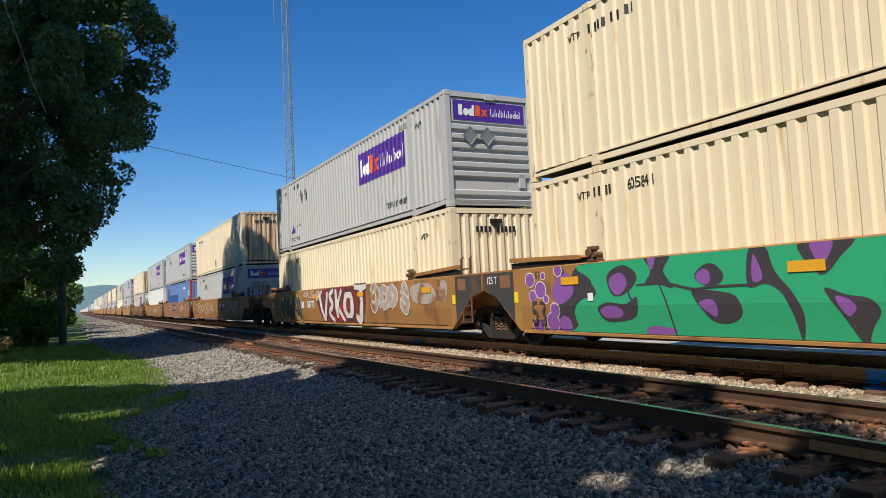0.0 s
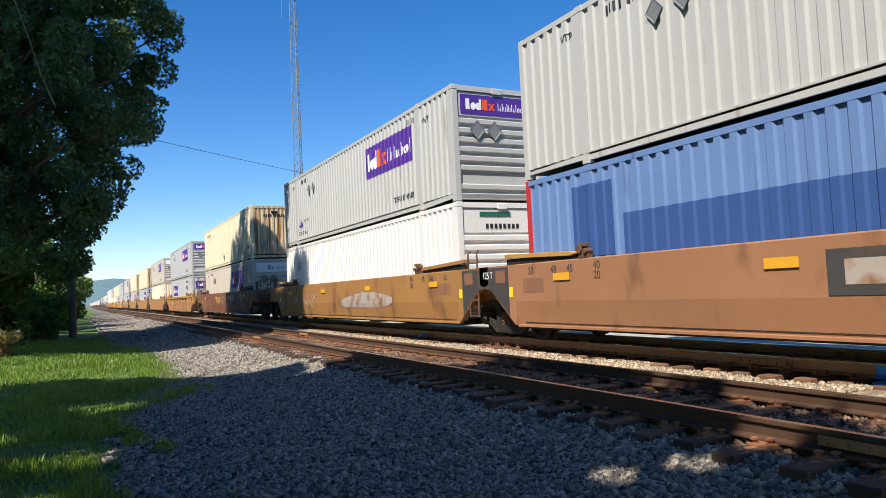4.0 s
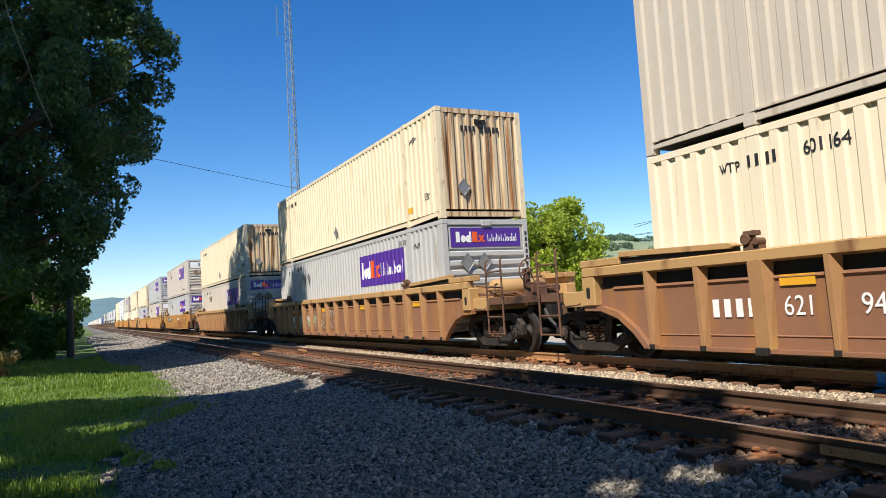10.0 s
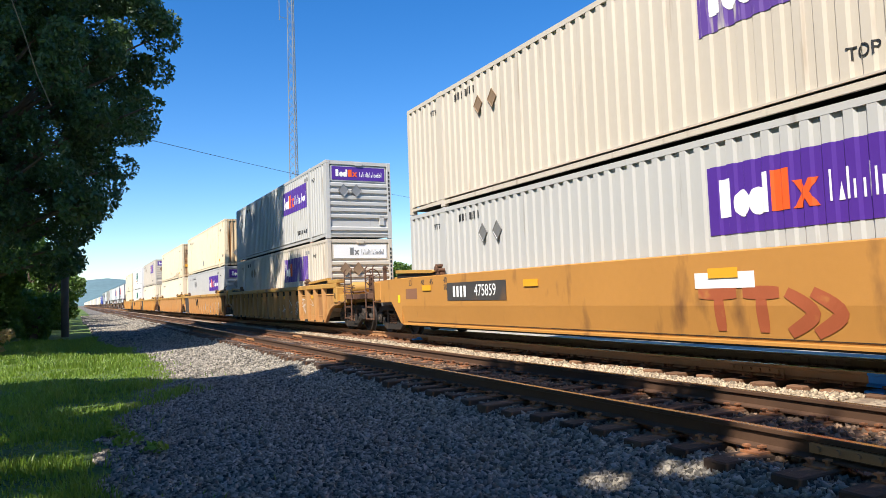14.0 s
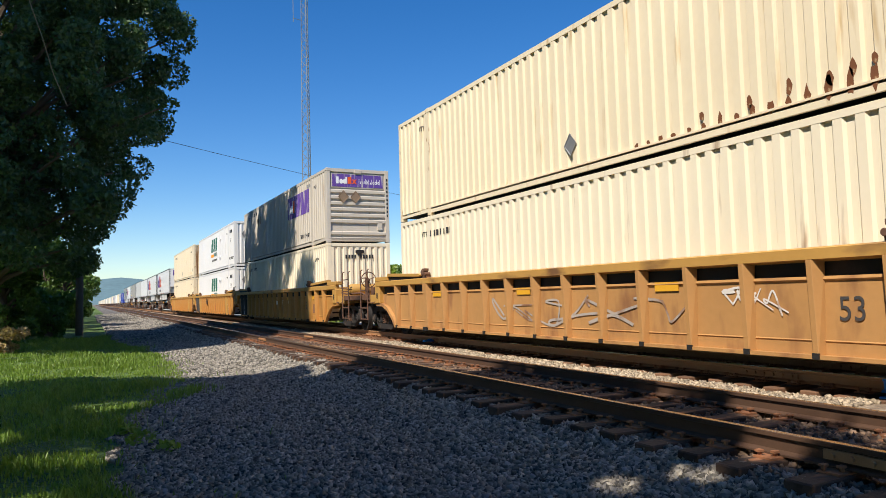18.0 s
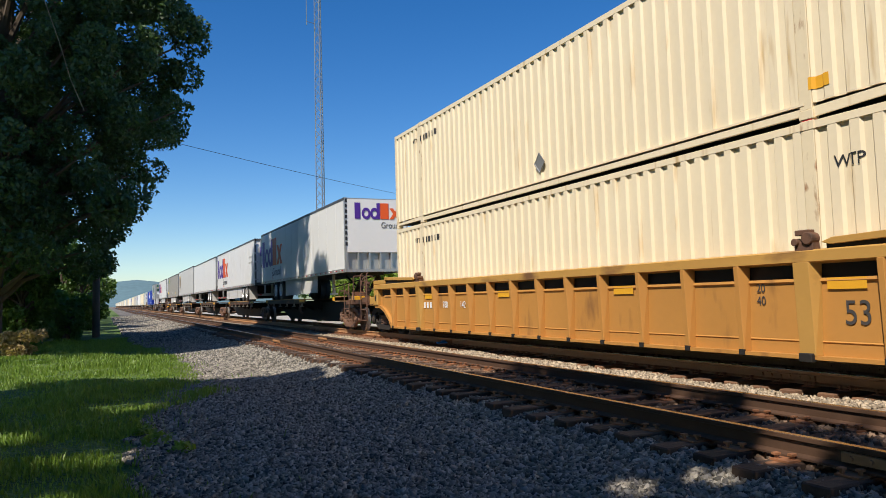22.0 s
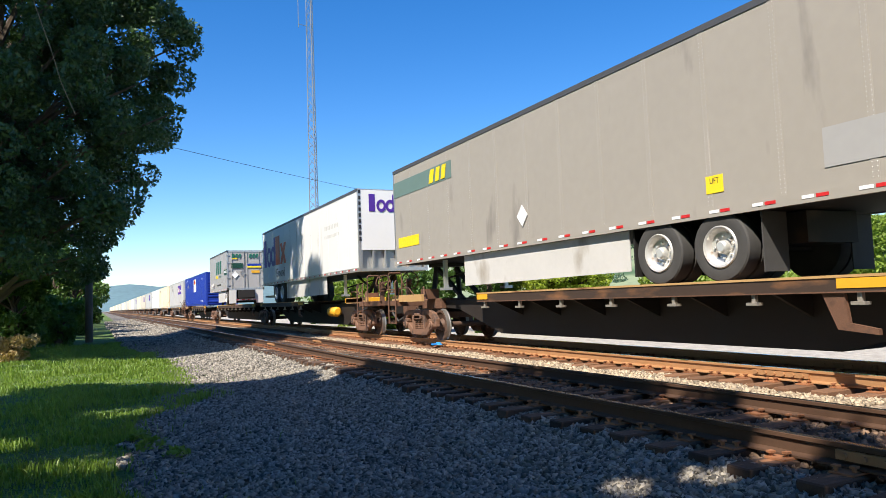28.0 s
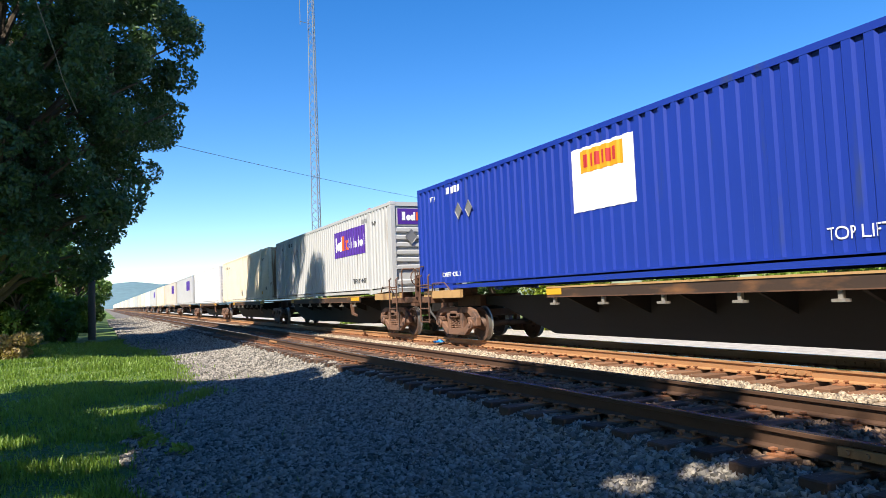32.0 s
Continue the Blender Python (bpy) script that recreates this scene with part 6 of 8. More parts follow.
for pts, w in (([(4.7, 1.3), (4.5, 1.5), (4.2, 1.2), (4.5, 0.85), (4.7, 1.05)], 0.14), ([(3.95, 1.5), (3.95, 0.85)], 0.14), ([(3.9, 1.45), (3.5, 1.3), (3.55, 1.0), (3.9, 0.9)], 0.13), ([(3.3, 1.5), (3.3, 0.85)], 0.13), ([(3.25, 1.45), (2.9, 1.2), (3.25, 0.9)], 0.13), ([(2.5, 1.2), (2.35, 1.45), (2.2, 1.2), (2.5, 1.0), (2.3, 0.8), (2.15, 1.0), (2.5, 1.2)], 0.12)):
    REDWHITE += outlined(pts, w + 0.1, "tag_grey", "tag_white")
for k, (y, z, ry, rz, lean) in enumerate(((14.85, 0.95, 0.28, 0.5, 0.18), (14.3, 0.98, 0.26, 0.54, 0.22), (13.8, 0.9, 0.3, 0.52, 0.16), (13.2, 0.92, 0.3, 0.5, -0.14), (12.75, 1.05, 0.26, 0.5, 0.2), (12.3, 0.9, 0.26, 0.48, 0.12))):
    turn = [i * math.pi / 4 for i in range(8)]
    for grow, key, lift in ((0.05, "tag_yellow", 0.006), (0.0, "tag_dark", 0.009)):
        REDWHITE.append(patch([(y + (ry + grow) * math.cos(a) + lean * math.sin(a), z + (rz + grow) * math.sin(a)) for a in turn], key, lift + 0.0002 * k))
    REDWHITE.append(stroke([(y + 0.1, z + 0.2), (y - 0.02, z + 0.02), (y - 0.1, z - 0.18)], 0.035, "tag_yellow", lift=0.012))
REDWHITE += stencil(11.3, 1.02, "788778", "smooth", 0.36) + tag(10.9, 1.4, 2.2, 0.28, "tag_white", "smooth", 15, 6, 0.035) + [well_text("53", 15.65, 0.70, 0.6, "stencil_black")]


def red_mark(kind, dy=0.0):
    """A worn red stencil of plain strokes on a yellow car."""
    return [stroke([(y + dy, z) for y, z in p], 0.18, "red_faded", kind, lift=0.003) for p in ([(7.35, 1.02), (6.7, 1.02)], [(7.0, 1.0), (7.0, 0.5)], [(6.6, 1.02), (6.05, 1.02)], [(6.32, 1.0), (6.32, 0.5)], [(5.95, 1.02), (5.6, 0.76), (5.95, 0.5)], [(5.6, 1.02), (5.25, 0.76), (5.6, 0.5)])]
EXTRA = [GREEN, REDWHITE,
         [stroke(p, 0.055, "tag_white", lift=0.004 + 0.001 * i) for i, p in enumerate(([(14.2, 1.0), (13.9, 1.3), (13.4, 1.32), (13.0, 1.05), (12.5, 0.85), (11.9, 0.95), (11.3, 1.25), (10.8, 1.35)], [(14.2, 1.0), (13.9, 0.75), (13.4, 0.72), (13.0, 0.95), (12.5, 1.2), (11.9, 1.1), (11.3, 0.75), (10.8, 0.65)], [(13.9, 1.1), (13.75, 1.16), (13.6, 1.08), (13.75, 1.0), (13.9, 1.1)], [(10.8, 1.35), (10.95, 1.0), (10.8, 0.65)]))] + tag(9.6, 1.0, 2.6, 0.8, "tag_white", "smooth", 21, 9, 0.03) + stencil(5.1, 1.12, "724415", "smooth", 0.34, True) + tag(2.2, 0.98, 3.8, 1.0, "tag_white", "smooth", 22, 15, 0.03) + [well_text("53", 15.65, 0.70, 0.6, "stencil_black")],
         [well_panel(8.3, 1.15, 2.6, 0.55, "stencil_black", "smooth", "dark plate with pale bars")] + [well_panel(9.1 - 0.8 * i, 1.15, 0.55, 0.3, "tag_grey", "smooth", "", 0.004, "text_bar") for i in range(3)] + tag(3.6, 1.05, 2.0, 0.6, "tag_white", "smooth", 31, 4, 0.04) + [well_panel(4.5, 0.5, 0.8, 0.3, "well_brown", "smooth", "darker repair patch")],
         tag(12.6, 0.95, 3.0, 0.5, "tag_grey", "smooth", 41, 6, 0.04) + [well_text("53", 15.65, 0.7, 0.6, "stencil_black"), blob(6, 0.9, 2.2, 0.3, "tag_grey", seed=44)],
         tag(6.2, 1.1, 3.6, 0.7, "tag_grey", "smooth", 51, 12, 0.035) + tag(4.8, 1.25, 1.6, 0.4, "tag_white", "smooth", 52, 10, 0.02) + [patch([(10.2, 1.3), (8.9, 1.35), (8.8, 1.0), (10.0, 0.95)], "well_amber", 0.001, "amber overspray"), patch([(2.6, 1.45), (1.9, 1.45), (1.8, 1.2), (2.5, 1.15)], "well_orange", 0.001)] + [well_text("53", 1.2, 1.35, 0.22)],
         stencil(13.05, 1.0, "680297", size=0.26, split=False) + [well_text("2 THE", 9.3, 0.98, 0.24, "tag_white", "ribbed"), well_text("FUTURE", 8.85, 0.74, 0.24, "tag_white", "ribbed"), well_text("680297", 6.85, 1.53, 0.14, "stencil_black", "chord")],
         stencil(13.3, 0.85, "621941") + tag(6.0, 0.8, 5.0, 0.75, "tag_white", "ribbed", 71, 8, 0.035),
         [blob(13.0, 0.72, 1.1, 0.3, "tag_sage", "ribbed", seed=81, wob=0.2), blob(11.3, 0.8, 0.6, 0.25, "tag_sage", "ribbed", seed=83, wob=0.2)] + tag(9.6, 0.8, 2.4, 0.7, "tag_grey", "ribbed", 82, 5, 0.04) + stencil(13.2, 0.85, "620943"),
         stencil(12.75, 0.93, "620451") + tag(1.9, 0.75, 0.9, 0.7, "tag_white", "ribbed", 91, 3, 0.05) + [well_panel(1.05, 0.72, 0.38, 0.34, "vinyl_white", "ribbed", "pale notice")],
         stencil(12.4, 1.18, "475859", "smooth", 0.36, True) + [well_panel(5.6, 1.2, 1.0, 0.22, "vinyl_white", "smooth", "white patch") ] + red_mark("smooth", -1.3) + tag(2.2, 0.9, 1.8, 0.7, "tag_dark", "smooth", 101, 4, 0.03),
         tag(4.0, 0.8, 5.0, 0.7, "tag_white", "ribbed", 111, 6, 0.035), 
         LINES + D125 + [hang_chain] + tag(7.5, 0.8, 8.0, 0.8, "tag_grey", "ribbed", 121, 9, 0.11) + tag(3.3, 0.85, 3.2, 0.75, "tag_white", "ribbed", 122, 8, 0.04) + tag(11.5, 0.8, 3.0, 0.8, "tag_dark", "ribbed", 123, 6, 0.07),
         LINES + NUM53 + tag(8.5, 0.8, 6.0, 0.6, "tag_grey", "ribbed", 131, 6, 0.05) + tag(4.0, 0.95, 0.9, 0.4, "tag_white", "ribbed", 132, 4, 0.03),
         NUM53 + D125 + stencil(7.2, 1.0, "788142", size=0.26) + [well_panel(1.35, 0.75, 0.7, 0.35, "well_rust", "ribbed", "faded stencil panel")],
         LINES + D125 + NUM53 + red_mark("ribbed") + [hang_chain] + [well_text("788142", 7.2, 1.53, 0.13, "stencil_black", "chord")],
         [well_text("53", 1.4, 0.82, 0.42, "stencil_black", "ribbed"), well_text("20", 2.75, 1.15, 0.17, "stencil_black", "ribbed"), well_text("40", 2.75, 0.98, 0.17, "stencil_black", "ribbed")] + stencil(13.0, 0.95, "788142", size=0.24)]
STACKS = [(-4.75, "cc", "smooth", "brown", "coupler", "joint"), (14.85, "Gc", "smooth", "brown", "joint", "coupler"), (38.45, "cg", "smooth", "brown", "coupler", "joint"),
          (58.1, "gb", "smooth", "orange", "joint", "joint"), (77.25, "Gw", "smooth", "brown", "joint", "coupler"), (100.75, "cv", "smooth", "maroon", "coupler", "coupler"),
          (124.2, "gd", "ribbed", "orange", "coupler", "coupler"), (147.5, "vp", "ribbed", "rust", "coupler", "coupler"), (170.9, "cg", "ribbed", "rust", "coupler", "coupler"),
          (194.55, "ch", "ribbed", "rust", "coupler", "coupler"), (218.1, "vg", "smooth", "yellow", "coupler", "coupler"), (241.45, "gv", "ribbed", "amber", "coupler", "joint"),
          (261.25, "cg", "ribbed", "amber", "joint", "joint"), (280.9, "Dp", "ribbed", "amber", "joint", "coupler"), (304.2, "hp", "ribbed", "yellow", "coupler", "joint"),
          (323.7, "aa", "ribbed", "yellow", "joint", "joint"), (343.3, "ce", "ribbed", "yellow", "joint", "coupler")]
WELLS = {"amber": ("well_gold", "well_amber", "amber well car with upright ribs, dusty and scrawled on"), "brown": ("well_brown", "well_brown", "brown smooth-sided well car with rust and paint tags"), "orange": ("well_gold", "well_tan", "orange-brown well car, faded and dusty"), "maroon": ("well_maroon", "well_maroon", "maroon-brown well car with pale paint tags"),
         "rust": ("well_orange", "well_rust", "rusty well car with upright ribs and a yellowed top chord"), "yellow": ("well_gold", "well_yellow", "yellow-orange well car, dusty and chipped")}
NUMBERS = {(-4.75, LOW): "605841", (14.85, LOW): "604777", (147.5, LOW): "601164", (194.55, LOW): "531980", (304.2, LOW): "604089", (261.25, LOW): "536223"}
for (s, load, kind, paint, near, far), extra in zip(STACKS, EXTRA):
    key, pk, label = WELLS[paint]
    well_car(label, s, kind, key, pk, near, far, extra, dark_end=s in (261.25, 304.2, 323.7), sparse=s == 124.2)
    for z, c in ((UP, load[0]), (LOW, load[1])):
        num = NUMBERS.get((s, z), "")
        if c == "c":
            cream(s, z, rusty=z > 1, digits=num)
        elif c == "e":
            cream(s, z, rusty=False, fifty_three=False, holder=False, notice=False)
        elif c == "p":
            cream(s, z, True, holder=False, fifty_three=False, notice=False, digits=num)
        elif c in "gG":
            grey(s, z, rail=c == "G", digits=num)
        elif c in "hv":
            grey(s, z, 2 if c == "v" else 1, digits=num)
        elif c == "d":
            shipping_box("grey steel freight container with a door end and purple signs", s, z, "grey", "doors", decals=[panel(11.87, 1.85, 3.6, 0.98, "purple"), mark(SIGN, 11.87, 1.85, 3.5, 0.9), diamond(3.6, 2.0), diamond(3.0, 2.0), letters("WTP", 1.5, 2.3, 0.22), bars(3.4, 2.5, 9, 0.07, 0.17), panel(0, 2.15, 2.0, 0.6, "purple", "", True, 0.0, 0.004), mark(SIGN, 0, 2.15, 1.9, 0.5, True, 0, 0.01), diamond(0, 1.35, 0.2, True, -0.75), diamond(0, 1.35, 0.2, True, -0.3), bars(0, 1.4, 9, 0.07, 0.2, "black", True, 0.55)])
        elif c == "D":
            shipping_box("cream freight container with rusty double doors at its end", s, z, "cream", "doors", "cream_rusty", decals=cream_marks(holder=False, number_bars=False) + chips(2.2, 6.3) + [diamond(7.95, 0.62), bars(0, 2.3, 6, 0.07, 0.16, "black", True, -0.7), bars(0, 2.05, 6, 0.07, 0.16, "black", True, -0.7), diamond(0, 0.9, 0.2, True, 0.75), panel(0, 1.0, 0.4, 0.22, "yellow", "", True, -0.85, 0.006, name="notice")])
        elif c == "b":
            shipping_box("faded blue freight container with red corner posts", s, z, "blue_faded", "upright", None, "red", decals=[panel(10.3, 1.55, 6.0, 0.75, "blue_dark", name="painted_patch"), panel(14.1, 1.9, 1.1, 1.3, "blue_dark", name="painted_patch"), letters("53", 0.9, 1.9, 0.6, "vinyl_white"), letters("53", 0, 1.9, 0.55, "vinyl_white", True, 0.1), bars(3.3, 2.35, 10, 0.07, 0.17, "vinyl_white"), panel(0, 2.82, 2.2, 0.06, "yellow", "", True, 0, 0.004)])
        elif c == "w":
            shipping_box("white corrugated freight container with black lettering", s, z, "white", "ribbed", decals=[letters("53'", 14.0, 2.0, 0.5), letters("WTP", 13.2, 2.5, 0.24), panel(0, 2.6, 0.9, 0.12, "green_logo", "", True, -0.2, -0.02), bars(0, 2.3, 8, 0.08, 0.12, "black", True, 0.0, proud=-0.02)])
        elif c == "a":
            up = z > 1
            shipping_box("white freight container with a green and yellow mark", s, z, "white", "upright", decals=[mark(GREENMARK, 7.9, 1.95, 3.0, 0.95), panel(8.9, 1.2, 1.25, 0.2, "gold_orange", name="mark_panel"), bars(7.4, 1.25, 6, 0.16, 0.24, "green_dull"), bars(8.0, 0.85, 12, 0.12, 0.14, "black"), letters("53'", 1.2, 1.75, 0.34), letters("TOP LIFT ONLY", 1.05, 0.6, 0.24), bars(1.1, 2.35, 9, 0.07, 0.2), letters("WTP", 2.6, 2.3, 0.2),
                         diamond(5.9, 2.2, 0.17, key="vinyl_white"), diamond(5.3, 2.2, 0.17, key="vinyl_white"), diamond(5.9, 0.9, 0.17, key="vinyl_white"), diamond(5.3, 0.9, 0.17, key="vinyl_white"), diamond(0, 2.1, 0.19, True, -0.65, "placard"), diamond(0, 2.1, 0.19, True, -0.05, "placard"), diamond(0, 0.95, 0.19, True, -0.05, "placard"), diamond(0, 0.95, 0.19, True, 0.6, "placard"), letters("53'", 0, 1.6, 0.3, "black", True, 0.0), bars(0, 2.0, 7, 0.06, 0.1, "black", True, 0.6, True)])

# trailers on spine cars
SPINE = "rusty dark spine car with orange-edged tyre decks"
T = [364.7, 382.65, 399.75, 416.5, 434.2, 453.5]
for s0, length, decks, far, near, opt in ((365.0, 15.9, [(5.5, 14.0)], "joint", "coupler", dict(block=1.2)), (380.9, 16.9, [(2.0, 11.5)], "joint", "joint", {}), (397.8, 17.6, [(2.0, 12.0)], "joint", "joint", {}), (415.4, 17.6, [(2.0, 12.0)], "joint", "joint", {}), (433.0, 16.1, [(2.0, 12.0)], "coupler", "joint", {}),
                               (454.0, 16.7, [(6.8, 16.0)], "joint", "coupler", dict(tank=True, block=1.0)), (470.7, 19.6, [(0.8, 15.5)], "joint", "joint", {}), (490.3, 17.0, [(2.4, 12.3)], "coupler", "joint", {}), (511.6, 17.0, [(2.4, 12.3)], "joint", "coupler", {})):
    spine_car(SPINE, s0, length, decks, near, far, **opt)
WT = "white box semi-trailer with purple and orange shapes"
GROUND = letters("Ground", 11.9, 2.75, 0.62, "rail_trim", squeeze=0.95)
LIFT = [letters("LIFT", 12.87, 2.72, 0.14), letters("HERE", 12.87, 2.58, 0.14), panel(12.87, 2.45, 0.1, 0.12, "orange", name="arrow_mark")]


def nose_marks(top):
    return [mark(PARCEL, 0, top - 0.5, 1.9, 0.62, True, 0.05, 0.012), letters("Ground", 0, top - 1.06, 0.34, "rail_trim", True, 0.6), bars(0, top - 0.95, 9, 0.08, 0.13, "black", True, -1.245, True, 0.014)]


road_trailer(WT, T[0], "white", 15.9, True, decals=[mark(PARCEL, 13.05, 3.85, 5.0, 1.45), GROUND] + nose_marks(5.05) + LIFT)
road_trailer(WT, T[1], "white", 16.0, False, rear_key="rail_trim", wheels=(3.13, 4.4), decals=[mark(PARCEL, 13.1, 3.85, 5.0, 1.45), letters("Ground", 11.9, 2.75, 0.62, "rail_trim", squeeze=0.95), bars(1.45, 4.0, 9, 0.07, 0.13, "trailer_grey", gap=1.9), bars(1.45, 3.66, 12, 0.055, 0.1, "trailer_grey", gap=1.9), mark(PARCEL, 0, 4.25, 1.9, 0.6, True, -0.05, 0.03), letters("Ground", 0, 3.82, 0.32, "rail_trim", True, 0.55), bars(0, 3.35, 9, 0.07, 0.16, "black", True, -0.45, proud=0.03, gap=1.7)] + LIFT)
road_trailer("plain white box semi-trailer with riveted seams", T[2], "white", 16.15, False, skirt=None, decals=[bars(0, 3.2, 9, 0.06, 0.1, "black", True, 0.55, proud=0.03)])
road_trailer("pale grey box semi-trailer with a brown and gold shield", T[3], "trailer_light", 16.3, False, top=5.15, decals=[mark(SHIELD, 14.75, 3.75, 1.35, 1.75), letters("53'", 15.6, 2.75, 0.24)])
road_trailer("dull tan box semi-trailer with stains and a green stripe", T[4], "trailer_tan", 16.0, False, top=5.1, decals=[panel(14.0, 4.48, 3.9, 0.46, "green_dull", name="stripe"), mark([(a, b, lo, hi, "yellow_bright", *q) for a, b, lo, hi, k, *q in GREENMARK], 12.8, 4.48, 1.2, 0.36, proud=0.016), diamond(8.78, 2.85, 0.2, key="vinyl_white"), panel(14.95, 2.86, 1.5, 0.3, "yellow_bright", name="notice"), bars(14.95, 2.86, 11, 0.06, 0.18, "black", gap=1.9, skip=(4,)), panel(3.59, 2.68, 0.32, 0.26, "yellow_bright", name="notice"), letters("LIFT", 3.59, 2.73, 0.12), panel(1.2, 2.85, 1.3, 0.5, "trailer_grey", "grey repair patch", name="repair_patch"),
             panel(0, 4.55, 1.1, 0.5, "green_dull", "", True, -0.55, 0.03), panel(0, 4.55, 0.6, 0.3, "yellow", "", True, -0.55, 0.036), diamond(0, 2.9, 0.22, True, -0.6, "vinyl_white")])
road_trailer(WT, T[5], "white", 16.0, True, top=5.12, wheels=(13.0, 11.75), decals=[mark(PARCEL, 13.1, 3.9, 5.0, 1.45), GROUND, bars(3.2, 4.1, 9, 0.13, 0.16, "trailer_light"), bars(3.2, 3.75, 12, 0.1, 0.12, "trailer_light")] + nose_marks(5.12))
road_trailer("short grey semi-trailer with a green and yellow mark", 481.8, "trailer_grey", 8.6, False, top=5.15, floor_z=2.3, wheels=(0.62, 0.62), decals=[mark(GREENMARK, 3.75, 4.1, 2.9, 0.95), panel(4.8, 3.42, 1.25, 0.2, "yellow_bright", name="mark_panel"), bars(3.3, 3.4, 7, 0.12, 0.18, "green_dull"), bars(3.8, 2.78, 14, 0.08, 0.12, "black"), panel(0.66, 3.62, 1.28, 0.4, "green_dark", "dark green sign", name="sign_panel"), bars(0.66, 3.65, 6, 0.12, 0.16, "vinyl_white", proud=0.016),
             diamond(7.4, 2.8, 0.19, key="vinyl_white"), diamond(6.8, 2.8, 0.19, key="vinyl_white"), diamond(6.2, 2.8, 0.19), mark(GREENMARK, 0, 4.75, 0.75, 0.3, True, -0.6, 0.03), mark(GREENMARK, 0, 4.75, 0.75, 0.3, True, 0.6, 0.03), panel(0, 4.55, 0.35, 0.07, "yellow_bright", "", True, -0.75, 0.03), panel(0, 4.05, 0.8, 0.36, "green_dark", "", True, -0.6, 0.03), panel(0, 3.95, 1.0, 0.12, "yellow_bright", "", True, 0.6, 0.03), panel(0, 4.1, 1.0, 0.16, "blue", "", True, 0.6, 0.03), panel(0, 3.6, 0.6, 0.18, "yellow", "", True, 0.7, 0.03), diamond(0, 3.4, 0.24, True, -0.75, "vinyl_white"), diamond(0, 3.5, 0.2, True, -0.2)])
FLAT = 1.28
shipping_box("royal blue corrugated freight container with a white sign", 492.85, FLAT, "blue", "ribbed", decals=[panel(8.0, 1.95, 1.75, 1.2, "vinyl_white"), panel(8.0, 2.28, 1.2, 0.42, "gold_orange", proud=0.011), bars(8.0, 2.28, 6, 0.1, 0.24, "red", proud=0.017), diamond(13.6, 2.0), diamond(13.05, 2.0), bars(13.9, 2.6, 7, 0.07, 0.17, "vinyl_white"), letters("WTP", 15.2, 2.5, 0.2, "vinyl_white"), letters("WTP", 2.6, 2.4, 0.22, "vinyl_white"),
             panel(0, 2.43, 0.75, 0.5, "vinyl_white", "", True, 0.0, -0.024), panel(0, 2.56, 0.65, 0.2, "gold_orange", "", True, 0.0, -0.018), diamond(0, 1.85, 0.21, True, -0.45), diamond(0, 1.85, 0.21, True, 0.1), bars(0, 1.8, 10, 0.06, 0.1, "vinyl_white", True, 1.215, True), letters("TOP LIFT ONLY", 3.0, 0.45, 0.23, "vinyl_white", squeeze=0.9), letters("TOP LIFT ONLY", 14.2, 0.42, 0.17, "vinyl_white", squeeze=0.9)])
grey(511.1, FLAT)
s = 511.1
kinds = "cwghcgwchgcwghcggcwhcgcwghcgwchgcwgc"
for i, k in enumerate(kinds):
    s += 18.0
    spine_car(SPINE, s - 0.9, 17.2, [(2.0, 12.0)], steps=i < 4, distant=i > 0)
    if k == "c":
        shipping_box(CR, s, FLAT, "cream", "upright", "cream_rusty", decals=cream_marks() if i < 2 else ())
    elif k == "w":
        shipping_box("white corrugated freight container", s, FLAT, "white", "ribbed", decals=[letters("53'", 14.0, 2.0, 0.5)] if i < 3 else ())
    else:
        shipping_box(G0, s, FLAT, "grey" if k == "g" else "grey_warm", "ribbed", decals=[panel(4.05, 1.95, 3.1, 0.98, "purple")] if i < 8 else ())

# ---- plants and the distance ----
def leaf_material(name, col, through_light=0.35):
    """A leaf: its colour varies from leaf to leaf, and some light comes through it."""
    m = mat(name, col, 0.5, var=0.2, scale=1.2, grain=0.08, island=0.4)
    n, l = m.node_tree.nodes, m.node_tree.links
    b, out = n["Principled BSDF"], n["Material Output"]
    tr = n.new("ShaderNodeBsdfTranslucent")
    tr.inputs[0].default_value = (col[0] * 1.6, col[1] * 1.7, col[2] * 0.8, 1)
    mix = n.new("ShaderNodeMixShader")
    mix.inputs[0].default_value = through_light
    l.new(b.outputs[0], mix.inputs[1])
    l.new(tr.outputs[0], mix.inputs[2])
    l.new(mix.outputs[0], out.inputs[0])
    return m


M["leaf"] = leaf_material("dark_leaf", (0.048, 0.092, 0.034), 0.28)
M["leaf_mid"] = leaf_material("green_leaf", (0.085, 0.15, 0.03))
M["leaf_light"] = leaf_material("light_leaf", (0.21, 0.285, 0.045))
M["leaf_bright"] = leaf_material("bright_leaf", (0.30, 0.36, 0.042))
M["leaf_dry"] = leaf_material("dry_leaf", (0.40, 0.29, 0.14))
M["grass_blade"] = leaf_material("grass_blade", (0.16, 0.235, 0.035))


SLIP = (sun_dir.x / -sun_dir.z, sun_dir.y / -sun_dir.z)     # how far a shadow runs per metre of height
# gaps cut in the unseen crowns behind the camera, to lay sun flecks here
GAPS = ((3.75, 4.48, 0.1), (4.33, 4.17, 0.1), (6.75, 5.3, 0.3), (7.0, 4.35, 0.4), (5.1, 4.0, 0.2), (5.5, 7.6, 0.1), (5.9, 6.6, 0.06), (0.2, 12.7, 0.5), (-0.2, 8.7, 0.45), (-1.2, 10.4, 0.3), (-0.6, 6.9, 0.3))


